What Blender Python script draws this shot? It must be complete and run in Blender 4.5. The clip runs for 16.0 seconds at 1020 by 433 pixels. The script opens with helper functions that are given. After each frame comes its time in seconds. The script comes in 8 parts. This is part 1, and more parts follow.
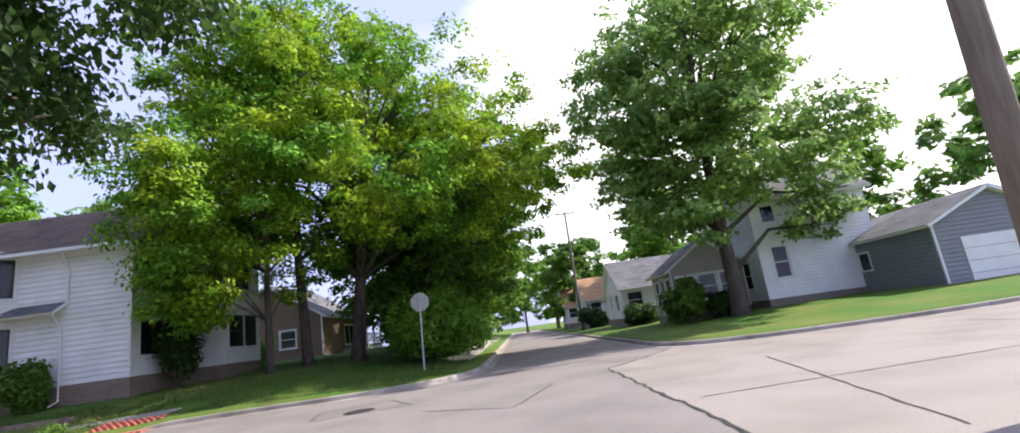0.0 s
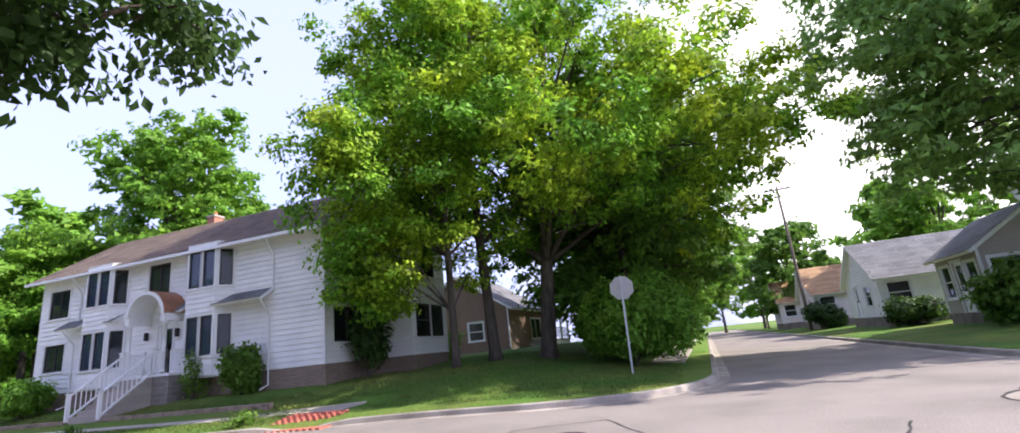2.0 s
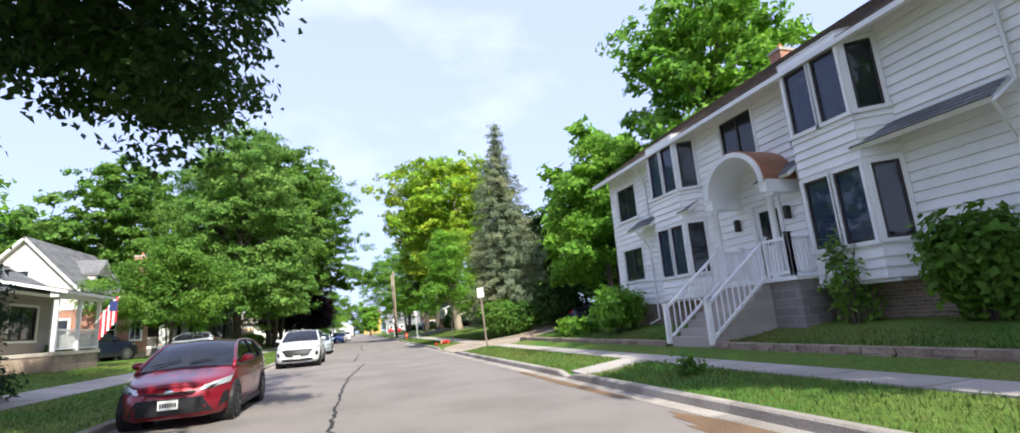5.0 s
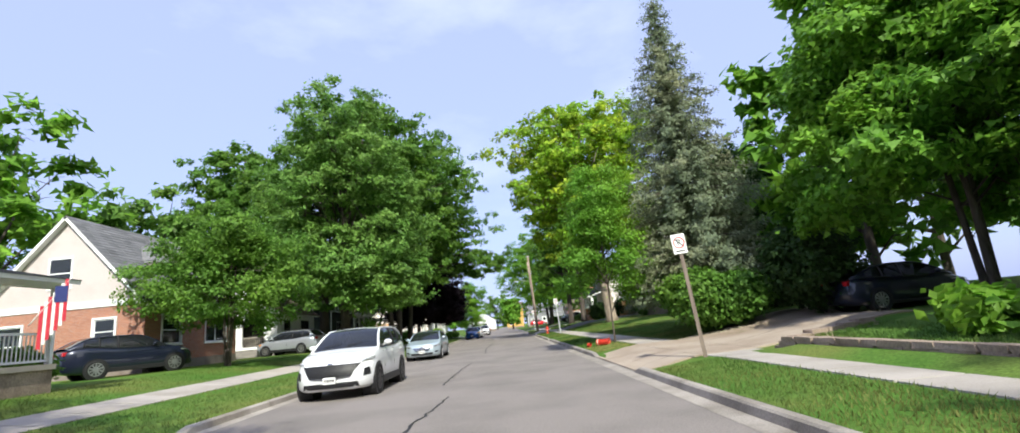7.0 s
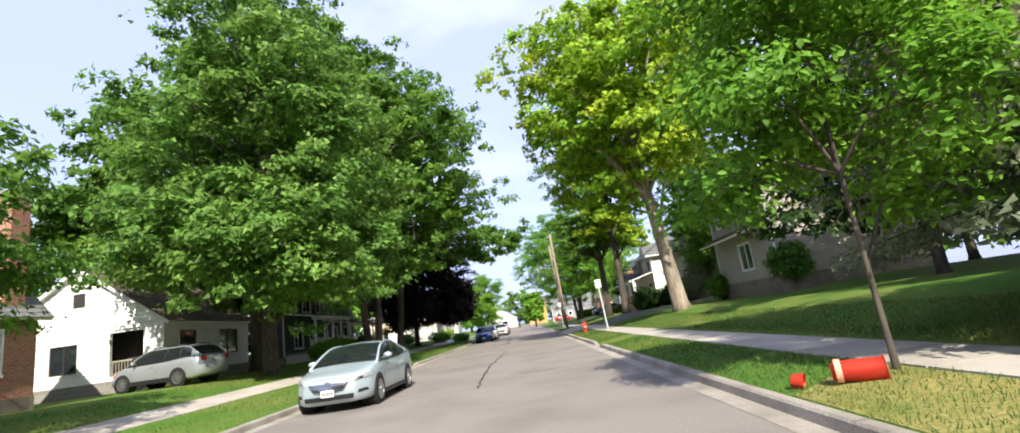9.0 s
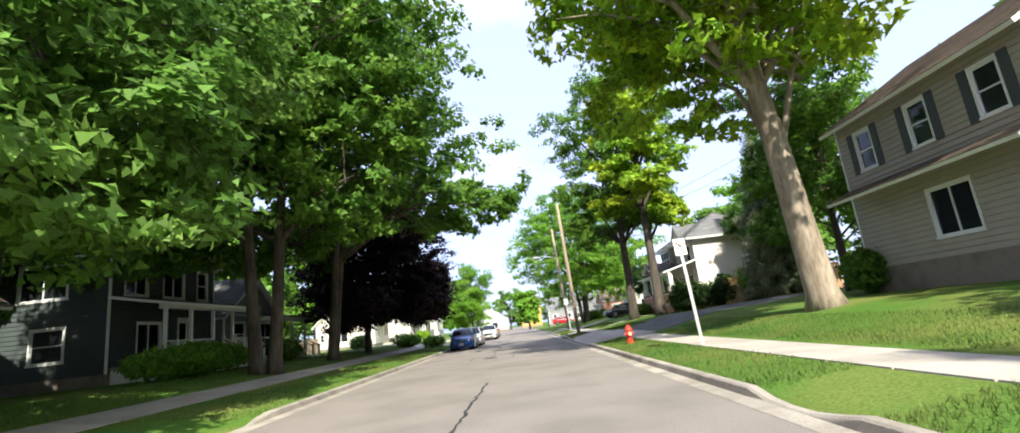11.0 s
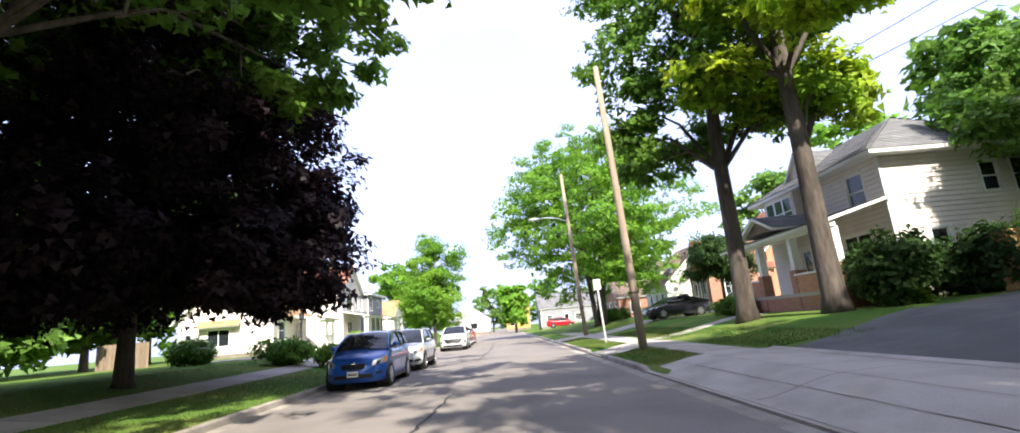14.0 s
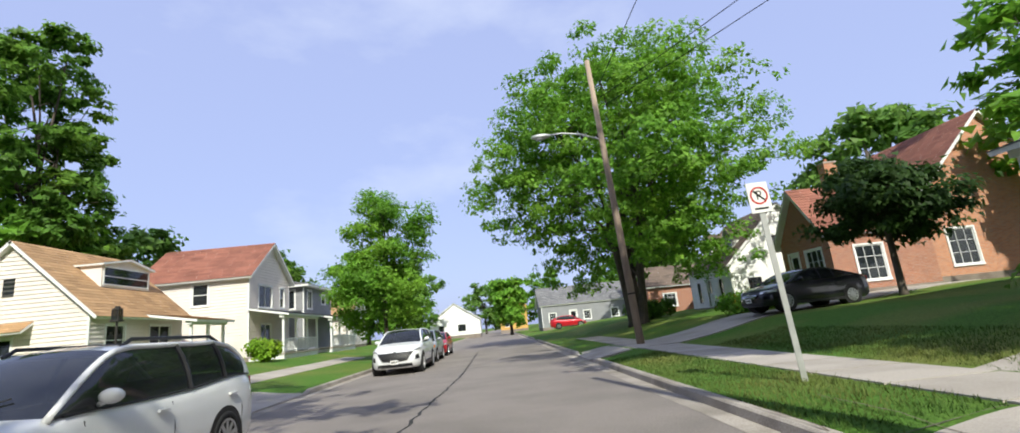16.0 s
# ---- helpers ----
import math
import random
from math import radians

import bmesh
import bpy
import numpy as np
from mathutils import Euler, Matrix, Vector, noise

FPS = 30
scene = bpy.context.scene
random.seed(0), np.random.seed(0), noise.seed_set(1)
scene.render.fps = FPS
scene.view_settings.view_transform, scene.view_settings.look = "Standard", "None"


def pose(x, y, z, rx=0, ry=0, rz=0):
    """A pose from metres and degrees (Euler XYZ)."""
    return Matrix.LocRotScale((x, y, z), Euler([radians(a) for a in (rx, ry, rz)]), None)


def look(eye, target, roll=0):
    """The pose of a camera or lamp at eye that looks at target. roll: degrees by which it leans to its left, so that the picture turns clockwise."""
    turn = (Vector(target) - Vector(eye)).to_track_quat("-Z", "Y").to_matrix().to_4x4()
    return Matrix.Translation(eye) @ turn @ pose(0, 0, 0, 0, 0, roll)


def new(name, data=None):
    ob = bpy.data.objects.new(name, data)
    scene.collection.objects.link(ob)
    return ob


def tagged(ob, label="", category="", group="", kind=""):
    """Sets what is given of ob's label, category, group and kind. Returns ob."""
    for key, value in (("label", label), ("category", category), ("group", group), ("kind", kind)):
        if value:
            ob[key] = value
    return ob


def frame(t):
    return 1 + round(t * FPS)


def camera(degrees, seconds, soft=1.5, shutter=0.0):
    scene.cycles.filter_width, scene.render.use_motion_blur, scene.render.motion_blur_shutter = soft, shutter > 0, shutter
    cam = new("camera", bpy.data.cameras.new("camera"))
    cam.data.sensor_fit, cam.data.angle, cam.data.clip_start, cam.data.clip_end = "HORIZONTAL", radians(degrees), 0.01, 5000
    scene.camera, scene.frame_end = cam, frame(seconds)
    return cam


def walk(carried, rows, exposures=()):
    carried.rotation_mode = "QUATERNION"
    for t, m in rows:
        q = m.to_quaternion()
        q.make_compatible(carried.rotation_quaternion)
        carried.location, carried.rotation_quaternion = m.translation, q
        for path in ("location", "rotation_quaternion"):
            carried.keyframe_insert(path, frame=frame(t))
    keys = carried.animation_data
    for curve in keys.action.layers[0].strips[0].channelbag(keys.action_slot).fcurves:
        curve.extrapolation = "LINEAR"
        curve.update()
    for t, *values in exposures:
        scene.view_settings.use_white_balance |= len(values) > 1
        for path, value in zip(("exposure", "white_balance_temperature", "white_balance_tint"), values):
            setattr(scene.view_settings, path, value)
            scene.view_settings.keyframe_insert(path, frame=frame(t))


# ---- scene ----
import collections

from mathutils.geometry import delaunay_2d_cdt

cam = camera(91.0, 16.0, soft=1.6)
PATH = [
    (0, (-10.096, 2.262, 1.391), (-0.345, 1.762, 3.552), -8.06),
    (0.5, (-9.340, 2.310, 1.391), (0.410, 2.184, 3.612), -7.92),
    (1, (-8.417, 2.522, 1.392), (1.284, 3.073, 3.756), -7.49),
    (1.5, (-7.227, 2.916, 1.403), (2.341, 4.472, 3.857), -7.16),
    (2, (-5.858, 3.688, 1.413), (3.376, 6.565, 3.951), -6.23),
    (2.5, (-4.492, 4.881, 1.408), (4.155, 9.210, 3.958), -5.97),
    (3, (-3.221, 6.320, 1.405), (4.470, 12.194, 3.923), -4.54),
    (3.5, (-2.176, 7.953, 1.401), (4.300, 15.191, 3.783), -4.06),
    (4, (-1.344, 9.860, 1.408), (3.823, 18.119, 3.665), -3.73),
    (4.5, (-0.700, 11.828, 1.403), (3.256, 20.767, 3.512), -4.09),
    (5, (-0.146, 14.200, 1.388), (2.769, 23.547, 3.422), -4.40),
    (7.5, (1.629, 31.162, 1.386), (1.666, 40.935, 3.503), -6.22),
    (8, (1.694, 34.948, 1.401), (1.672, 44.723, 3.513), -7.28),
    (8.5, (1.762, 38.692, 1.403), (1.631, 48.472, 3.485), -7.74),
    (9, (1.697, 42.626, 1.389), (1.613, 52.404, 3.486), -8.08),
    (11.5, (1.155, 62.050, 1.392), (1.241, 71.823, 3.509), -6.12),
    (12, (1.119, 65.879, 1.407), (1.249, 75.648, 3.538), -5.90),
    (12.5, (1.129, 69.725, 1.412), (1.292, 79.484, 3.584), -5.80),
    (13, (1.115, 73.621, 1.391), (1.319, 83.393, 3.507), -5.41),
    (13.5, (1.106, 77.450, 1.400), (1.355, 87.224, 3.497), -5.15),
    (14, (1.064, 81.385, 1.399), (1.360, 91.152, 3.522), -5.00),
    (14.5, (1.056, 85.458, 1.405), (1.448, 95.209, 3.586), -5.36),
    (15, (1.130, 89.676, 1.394), (1.564, 99.436, 3.525), -5.30),
    (15.5, (1.298, 93.877, 1.400), (1.739, 103.633, 3.550), -5.53),
    (16, (1.480, 98.043, 1.404), (1.889, 107.805, 3.534), -5.73),
]
EXPOSURES = [(0.0, 0.74, 6300, 16), (1.5, 0.96, 6200, 20), (2.0, 1.0, 6300, 18), (2.5, 0.98, 6450, 11), (3.0, 0.96, 6500, 9), (3.5, 0.82, 6500, 7), (5.0, 0.8, 6300, 7), (7.5, 0.44, 6250, 5), (8.5, 0.64, 6250, 7), (9.0, 0.8, 6600, 7), (11.5, 1.04, 6600, 5), (12.5, 1.12, 6700, 9), (13.5, 1.29, 6700, 11), (14.0, 1.22, 6550, 10), (15.0, 1.0, 6350, 9), (15.5, 0.52, 6550, 9), (16.0, 0.19, 6400, 4)]
walk(cam, [(t, look(eye, target, roll)) for t, eye, target, roll in PATH], EXPOSURES)

# ---- light ----
SUN_FROM = Vector((0.15, -1.0, 0.93)).normalized()
sun = new("sun", bpy.data.lights.new("sun", "SUN"))
sun.data.energy, sun.data.angle, sun.data.color = 5.2, radians(0.6), (1.0, 0.94, 0.82)
sun.matrix_world = look((0, 0, 60), Vector((0, 0, 60)) - SUN_FROM)
world = bpy.data.worlds.new("sky")
scene.world = world
world.use_nodes = True
wn, wl = world.node_tree.nodes, world.node_tree.links
wn.clear()
sky = wn.new("ShaderNodeTexSky")
sky.sky_type, sky.sun_disc = "NISHITA", False
sky.sun_elevation = math.asin(SUN_FROM.z)
sky.sun_rotation = math.atan2(SUN_FROM.x, SUN_FROM.y)
sky.air_density, sky.dust_density, sky.ozone_density = 1.0, 2.2, 2.0
# thin high haze over the blue, faint clouds, and a bright cloud bank in the east
def wnode(kind, **values):
    node = wn.new(kind)
    for key, value in values.items():
        node.inputs[key].default_value = value
    return node


wco = wn.new("ShaderNodeTexCoord")
wmap = wnode("ShaderNodeMapping", Scale=(1.0, 1.0, 2.2))
wno = wnode("ShaderNodeTexNoise", Scale=2.2, Detail=6.0, Roughness=0.55)
wl.new(wco.outputs["Generated"], wmap.inputs["Vector"])
wl.new(wmap.outputs["Vector"], wno.inputs["Vector"])
haze = wn.new("ShaderNodeMix")
haze.data_type = "RGBA"
haze.inputs["Factor"].default_value = 0.72
haze.inputs["B"].default_value = (3.75, 4.15, 6.9, 1)
wl.new(sky.outputs["Color"], haze.inputs["A"])
faint = wnode("ShaderNodeMapRange", **{"From Min": 0.52, "From Max": 0.78, "To Max": 0.5})
wl.new(wno.outputs["Fac"], faint.inputs["Value"])
cloud = wn.new("ShaderNodeMix")
cloud.data_type = "RGBA"
cloud.inputs["B"].default_value = (6.2, 6.4, 7.3, 1)
wl.new(faint.outputs["Result"], cloud.inputs["Factor"])
wl.new(haze.outputs["Result"], cloud.inputs["A"])
wdot = wn.new("ShaderNodeVectorMath")
wdot.operation = "DOT_PRODUCT"
wdot.inputs[1].default_value = Vector((0.80, -0.60, 0.34)).normalized()
wl.new(wco.outputs["Generated"], wdot.inputs[0])
wsum = wn.new("ShaderNodeMath")
wsum.operation = "MULTIPLY_ADD"
wsum.inputs[1].default_value = 0.14
wl.new(wno.outputs["Fac"], wsum.inputs[0])
wl.new(wdot.outputs["Value"], wsum.inputs[2])
bank = wnode("ShaderNodeMapRange", **{"From Min": 0.87, "From Max": 0.95})
wl.new(wsum.outputs["Value"], bank.inputs["Value"])
wmx = wn.new("ShaderNodeMix")
wmx.data_type = "RGBA"
wmx.inputs["B"].default_value = (8.6, 8.4, 8.4, 1)
wl.new(bank.outputs["Result"], wmx.inputs["Factor"])
wl.new(cloud.outputs["Result"], wmx.inputs["A"])
wbg = wnode("ShaderNodeBackground", Strength=0.14)
wout = wn.new("ShaderNodeOutputWorld")
wl.new(wmx.outputs["Result"], wbg.inputs["Color"])
wl.new(wbg.outputs["Background"], wout.inputs["Surface"])


# ---- materials ----
def material(name, base, rough=0.8, metal=0.0, vary=0.15, scale=3.0, fine=40.0, bump=0.15, spec=0.3, second=None, patch=0.5, island=0.0, objrand=0.0, coat=0.0, through_light=0.0, stretch=(1, 1, 1)):
    """A surface with stains at one scale and grain at a finer one."""
    m = bpy.data.materials.new(name)
    m.use_nodes = True
    nt = m.node_tree
    n, l = nt.nodes, nt.links
    p = n["Principled BSDF"]
    p.inputs["Roughness"].default_value = rough
    p.inputs["Metallic"].default_value = metal
    p.inputs["Specular IOR Level"].default_value = spec
    if coat:
        p.inputs["Coat Weight"].default_value = coat
        p.inputs["Coat Roughness"].default_value = 0.05
    co = n.new("ShaderNodeTexCoord")
    mp = n.new("ShaderNodeMapping")
    mp.inputs["Scale"].default_value = stretch
    geo = n.new("ShaderNodeNewGeometry")
    l.new(geo.outputs["Position"], mp.inputs["Vector"])
    a, b = n.new("ShaderNodeTexNoise"), n.new("ShaderNodeTexNoise")
    a.inputs["Scale"].default_value, a.inputs["Detail"].default_value = scale, 5
    b.inputs["Scale"].default_value, b.inputs["Detail"].default_value = fine, 3
    for t in (a, b):
        l.new(mp.outputs["Vector"], t.inputs["Vector"])
    mix = n.new("ShaderNodeMix")
    mix.data_type = "RGBA"
    mix.inputs["A"].default_value = (*base, 1)
    mix.inputs["B"].default_value = (*(second or [c * (1 - patch) for c in base]), 1)
    ramp = n.new("ShaderNodeMapRange")
    ramp.inputs["From Min"].default_value, ramp.inputs["From Max"].default_value = 0.42, 0.72
    l.new(a.outputs["Fac"], ramp.inputs["Value"])
    l.new(ramp.outputs["Result"], mix.inputs["Factor"])
    hsv = n.new("ShaderNodeHueSaturation")
    val = n.new("ShaderNodeMapRange")
    val.inputs["To Min"].default_value, val.inputs["To Max"].default_value = 1 - vary, 1 + vary
    val.inputs["From Min"].default_value, val.inputs["From Max"].default_value = 0.25, 0.75
    l.new(b.outputs["Fac"], val.inputs["Value"])
    last = val.outputs["Result"]
    if island or objrand:
        src = geo.outputs["Random Per Island"] if island else n.new("ShaderNodeObjectInfo").outputs["Random"]
        r = n.new("ShaderNodeMapRange")
        k = island or objrand
        r.inputs["To Min"].default_value, r.inputs["To Max"].default_value = 1 - k, 1 + k
        l.new(src, r.inputs["Value"])
        mu = n.new("ShaderNodeMath")
        mu.operation = "MULTIPLY"
        l.new(last, mu.inputs[0])
        l.new(r.outputs["Result"], mu.inputs[1])
        last = mu.outputs["Value"]
    l.new(last, hsv.inputs["Value"])
    l.new(mix.outputs["Result"], hsv.inputs["Color"])
    l.new(hsv.outputs["Color"], p.inputs["Base Color"])
    if bump:
        bp = n.new("ShaderNodeBump")
        bp.inputs["Strength"].default_value, bp.inputs["Distance"].default_value = bump, 0.02
        l.new(b.outputs["Fac"], bp.inputs["Height"])
        l.new(bp.outputs["Normal"], p.inputs["Normal"])
    if through_light:
        tr = n.new("ShaderNodeBsdfTranslucent")
        ms = n.new("ShaderNodeMixShader")
        ms.inputs["Fac"].default_value = through_light
        l.new(hsv.outputs["Color"], tr.inputs["Color"])
        l.new(p.outputs["BSDF"], ms.inputs[1])
        l.new(tr.outputs["BSDF"], ms.inputs[2])
        l.new(ms.outputs["Shader"], n["Material Output"].inputs["Surface"])
    return m


def leaf_material(name, base, yellow, island=0.35):
    return material(name, base, 0.55, vary=0.15, scale=0.35, fine=6.0, bump=0.0, spec=0.25, second=yellow, island=island, through_light=0.48)


def glass_material(name, tint=(0.02, 0.025, 0.03), rough=0.03):
    m = bpy.data.materials.new(name)
    m.use_nodes = True
    n, l = m.node_tree.nodes, m.node_tree.links
    p = n["Principled BSDF"]
    p.inputs["Base Color"].default_value = (*tint, 1)
    p.inputs["Roughness"].default_value = rough
    p.inputs["Specular IOR Level"].default_value = 0.6
    p.inputs["Alpha"].default_value = 0.72
    no = n.new("ShaderNodeTexNoise")
    no.inputs["Scale"].default_value = 0.8
    bp = n.new("ShaderNodeBump")
    bp.inputs["Strength"].default_value, bp.inputs["Distance"].default_value = 0.03, 0.02
    l.new(no.outputs["Fac"], bp.inputs["Height"])
    l.new(bp.outputs["Normal"], p.inputs["Normal"])
    return m


def emission_free_plain(name, base, rough=0.5, metal=0.0):
    return material(name, base, rough, metal, vary=0.06, scale=5, fine=60, bump=0.03, patch=0.12)


M = {}
M["asphalt"] = material("asphalt", (0.22, 0.194, 0.176), 0.9, vary=0.24, scale=0.5, fine=38, bump=0.4, second=(0.16, 0.143, 0.128))
M["asphalt_dark"] = material("asphalt_dark", (0.10, 0.097, 0.095), 0.9, vary=0.2, scale=0.8, fine=60, bump=0.35, second=(0.15, 0.145, 0.14))
M["tar"] = material("tar", (0.035, 0.034, 0.033), 0.75, vary=0.2, scale=4, fine=30)
M["concrete"] = material("concrete", (0.40, 0.36, 0.32), 0.88, vary=0.12, scale=0.9, fine=50, bump=0.3, second=(0.30, 0.27, 0.235), objrand=0.08)
M["concrete_road"] = material("concrete_road", (0.27, 0.24, 0.207), 0.88, vary=0.16, scale=0.5, fine=50, bump=0.25, second=(0.2, 0.176, 0.15))
M["drive_stained"] = material("drive_stained", (0.37, 0.305, 0.24), 0.9, vary=0.16, scale=0.7, fine=30, bump=0.35, second=(0.26, 0.2, 0.15))
M["kerb"] = material("kerb", (0.34, 0.305, 0.265), 0.9, vary=0.2, scale=1.2, fine=35, bump=0.5, second=(0.2, 0.175, 0.145), objrand=0.15)
M["grass"] = material("grass", (0.072, 0.15, 0.024), 0.9, vary=0.4, scale=0.3, fine=22, bump=0.8, second=(0.155, 0.17, 0.045), spec=0.1)
M["dry_grass"] = material("dry_grass", (0.25, 0.22, 0.075), 0.95, vary=0.4, scale=0.9, fine=24, bump=0.8, second=(0.15, 0.17, 0.045), spec=0.1)
M["blade"] = material("blade", (0.08, 0.155, 0.028), 0.7, vary=0.2, scale=0.45, fine=4, bump=0.0, second=(0.19, 0.195, 0.055), island=0.35, through_light=0.35)
M["soil"] = material("soil", (0.19, 0.12, 0.07), 0.95, vary=0.25, scale=1.2, fine=25, bump=0.5, second=(0.12, 0.075, 0.045))
M["bark"] = material("bark", (0.10, 0.082, 0.068), 0.95, vary=0.35, scale=2.5, fine=9, bump=1.0, second=(0.05, 0.04, 0.034), stretch=(1, 1, 0.25))
M["bark_light"] = material("bark_light", (0.33, 0.27, 0.21), 0.95, vary=0.35, scale=2.5, fine=9, bump=1.0, second=(0.17, 0.13, 0.10), stretch=(1, 1, 0.25))
M["pole_wood"] = material("pole_wood", (0.36, 0.28, 0.215), 0.9, vary=0.25, scale=1.5, fine=25, bump=0.5, second=(0.20, 0.15, 0.12), stretch=(1, 1, 0.08))
M["pole_dark"] = material("pole_dark", (0.20, 0.16, 0.13), 0.9, vary=0.25, scale=1.5, fine=25, bump=0.5, second=(0.12, 0.095, 0.08), stretch=(1, 1, 0.08))
M["leaf"] = leaf_material("leaf", (0.098, 0.212, 0.03), (0.172, 0.3, 0.038))
M["leaf_yellow"] = leaf_material("leaf_yellow", (0.22, 0.39, 0.03), (0.44, 0.5, 0.035), 0.45)
# yellow patches over green put sunlit and shaded foliage into the colour
M["leaf_corner_sunlit"] = leaf_material("leaf_corner_sunlit", (0.15, 0.335, 0.028), (0.43, 0.52, 0.03), 0.55)
# paler than plain leaf: glare haze and backlight are put into the colour
M["leaf_hazed"] = leaf_material("leaf_hazed", (0.19, 0.33, 0.085), (0.29, 0.42, 0.10))
M["leaf_silver"] = leaf_material("leaf_silver", (0.125, 0.25, 0.045), (0.21, 0.34, 0.07), 0.45)
M["leaf_bright"] = leaf_material("leaf_bright", (0.145, 0.315, 0.034), (0.235, 0.41, 0.042))
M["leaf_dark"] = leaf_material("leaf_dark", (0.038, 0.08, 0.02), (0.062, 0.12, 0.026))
M["leaf_purple"] = leaf_material("leaf_purple", (0.017, 0.009, 0.014), (0.03, 0.015, 0.02), 0.3)
# the tan second colour puts sunlight on the boughs into the needles
M["needle"] = leaf_material("needle", (0.20, 0.25, 0.15), (0.34, 0.35, 0.20), 0.35)
M["needle_dark"] = leaf_material("needle_dark", (0.03, 0.06, 0.03), (0.05, 0.08, 0.04), 0.3)
M["flower_yellow"] = leaf_material("flower_yellow", (0.55, 0.33, 0.02), (0.65, 0.45, 0.03))
M["flower_white"] = leaf_material("flower_white", (0.7, 0.7, 0.65), (0.6, 0.62, 0.5))
M["white_siding"] = material("white_siding", (0.82, 0.815, 0.80), 0.6, vary=0.05, scale=1.2, fine=30, bump=0.1, patch=0.12, objrand=0.025)
M["white_paint"] = material("white_paint", (0.78, 0.78, 0.77), 0.5, vary=0.04, scale=2, fine=40, bump=0.05, patch=0.08)
M["cream_siding"] = material("cream_siding", (0.74, 0.675, 0.625), 0.65, vary=0.05, scale=1.2, fine=30, bump=0.1, patch=0.1)
M["tan_siding"] = material("tan_siding", (0.38, 0.34, 0.29), 0.65, vary=0.05, scale=1.2, fine=30, bump=0.1, patch=0.1)
M["grey_siding"] = material("grey_siding", (0.25, 0.255, 0.27), 0.65, vary=0.05, scale=1.2, fine=30, bump=0.1, patch=0.12)
M["dark_siding"] = material("dark_siding", (0.06, 0.075, 0.075), 0.65, vary=0.08, scale=1.2, fine=30, bump=0.1, patch=0.15)
M["pink_stucco"] = material("pink_stucco", (0.52, 0.46, 0.44), 0.9, vary=0.1, scale=1.2, fine=45, bump=0.4, patch=0.12)
M["brown_siding"] = material("brown_siding", (0.24, 0.165, 0.12), 0.8, vary=0.08, scale=1.2, fine=30, bump=0.1, patch=0.12)
M["brick_red"] = material("brick_red", (0.36, 0.15, 0.085), 0.9, vary=0.2, scale=3, fine=30, bump=0.4, second=(0.26, 0.10, 0.06), island=0.25)
M["joint"] = material("joint", (0.15, 0.125, 0.10), 0.95, vary=0.2, scale=4, fine=30)
M["shingle_brown"] = material("shingle_brown", (0.16, 0.12, 0.095), 0.95, vary=0.25, scale=0.9, fine=22, bump=0.5, second=(0.11, 0.085, 0.07), island=0.18)
M["shingle_grey"] = material("shingle_grey", (0.17, 0.17, 0.175), 0.95, vary=0.22, scale=0.9, fine=22, bump=0.5, second=(0.12, 0.12, 0.125), island=0.18)
M["shingle_red"] = material("shingle_red", (0.26, 0.11, 0.08), 0.95, vary=0.22, scale=0.9, fine=22, bump=0.5, second=(0.19, 0.08, 0.06), island=0.18)
M["shingle_tan"] = material("shingle_tan", (0.40, 0.25, 0.13), 0.95, vary=0.22, scale=0.9, fine=22, bump=0.5, second=(0.31, 0.19, 0.10), island=0.18)
M["copper"] = material("copper", (0.42, 0.20, 0.11), 0.45, metal=0.6, vary=0.2, scale=3, fine=20, second=(0.3, 0.17, 0.11))
M["foundation"] = material("foundation", (0.20, 0.17, 0.145), 0.95, vary=0.25, scale=1.5, fine=25, bump=0.6, second=(0.13, 0.105, 0.09), island=0.25)
M["stone"] = material("stone", (0.27, 0.21, 0.165), 0.95, vary=0.25, scale=2, fine=25, bump=0.6, second=(0.16, 0.12, 0.095), island=0.3)
M["window_frame"] = emission_free_plain("window_frame", (0.045, 0.04, 0.038), 0.5)
M["glass"] = glass_material("glass")
M["glass_blue"] = glass_material("glass_blue", (0.03, 0.045, 0.08), 0.02)
M["car_glass"] = glass_material("car_glass", (0.012, 0.014, 0.017), 0.02)
M["car_glass"].node_tree.nodes["Principled BSDF"].inputs["Alpha"].default_value = 0.9
# near-black: the dimness of unlit rooms is put into the colour
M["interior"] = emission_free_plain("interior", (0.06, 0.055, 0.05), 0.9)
M["curtain"] = material("curtain", (0.45, 0.46, 0.42), 0.9, vary=0.2, scale=5, fine=12, bump=0.2, stretch=(6, 6, 0.2))
M["rubber"] = emission_free_plain("rubber", (0.02, 0.02, 0.021), 0.8)
M["black_plastic"] = emission_free_plain("black_plastic", (0.018, 0.018, 0.02), 0.45)
M["rim"] = emission_free_plain("rim", (0.52, 0.53, 0.55), 0.3, 0.9)
M["rim_black"] = emission_free_plain("rim_black", (0.04, 0.04, 0.045), 0.35, 0.6)
M["headlamp"] = emission_free_plain("headlamp", (0.62, 0.64, 0.66), 0.12, 0.5)
M["taillamp"] = emission_free_plain("taillamp", (0.42, 0.015, 0.02), 0.2)
M["amber"] = emission_free_plain("amber", (0.75, 0.26, 0.04), 0.25)
M["chrome"] = emission_free_plain("chrome", (0.65, 0.66, 0.68), 0.15, 1.0)
M["galvanised"] = emission_free_plain("galvanised", (0.52, 0.53, 0.53), 0.5, 0.6)
M["sign_white"] = emission_free_plain("sign_white", (0.82, 0.82, 0.8), 0.5)
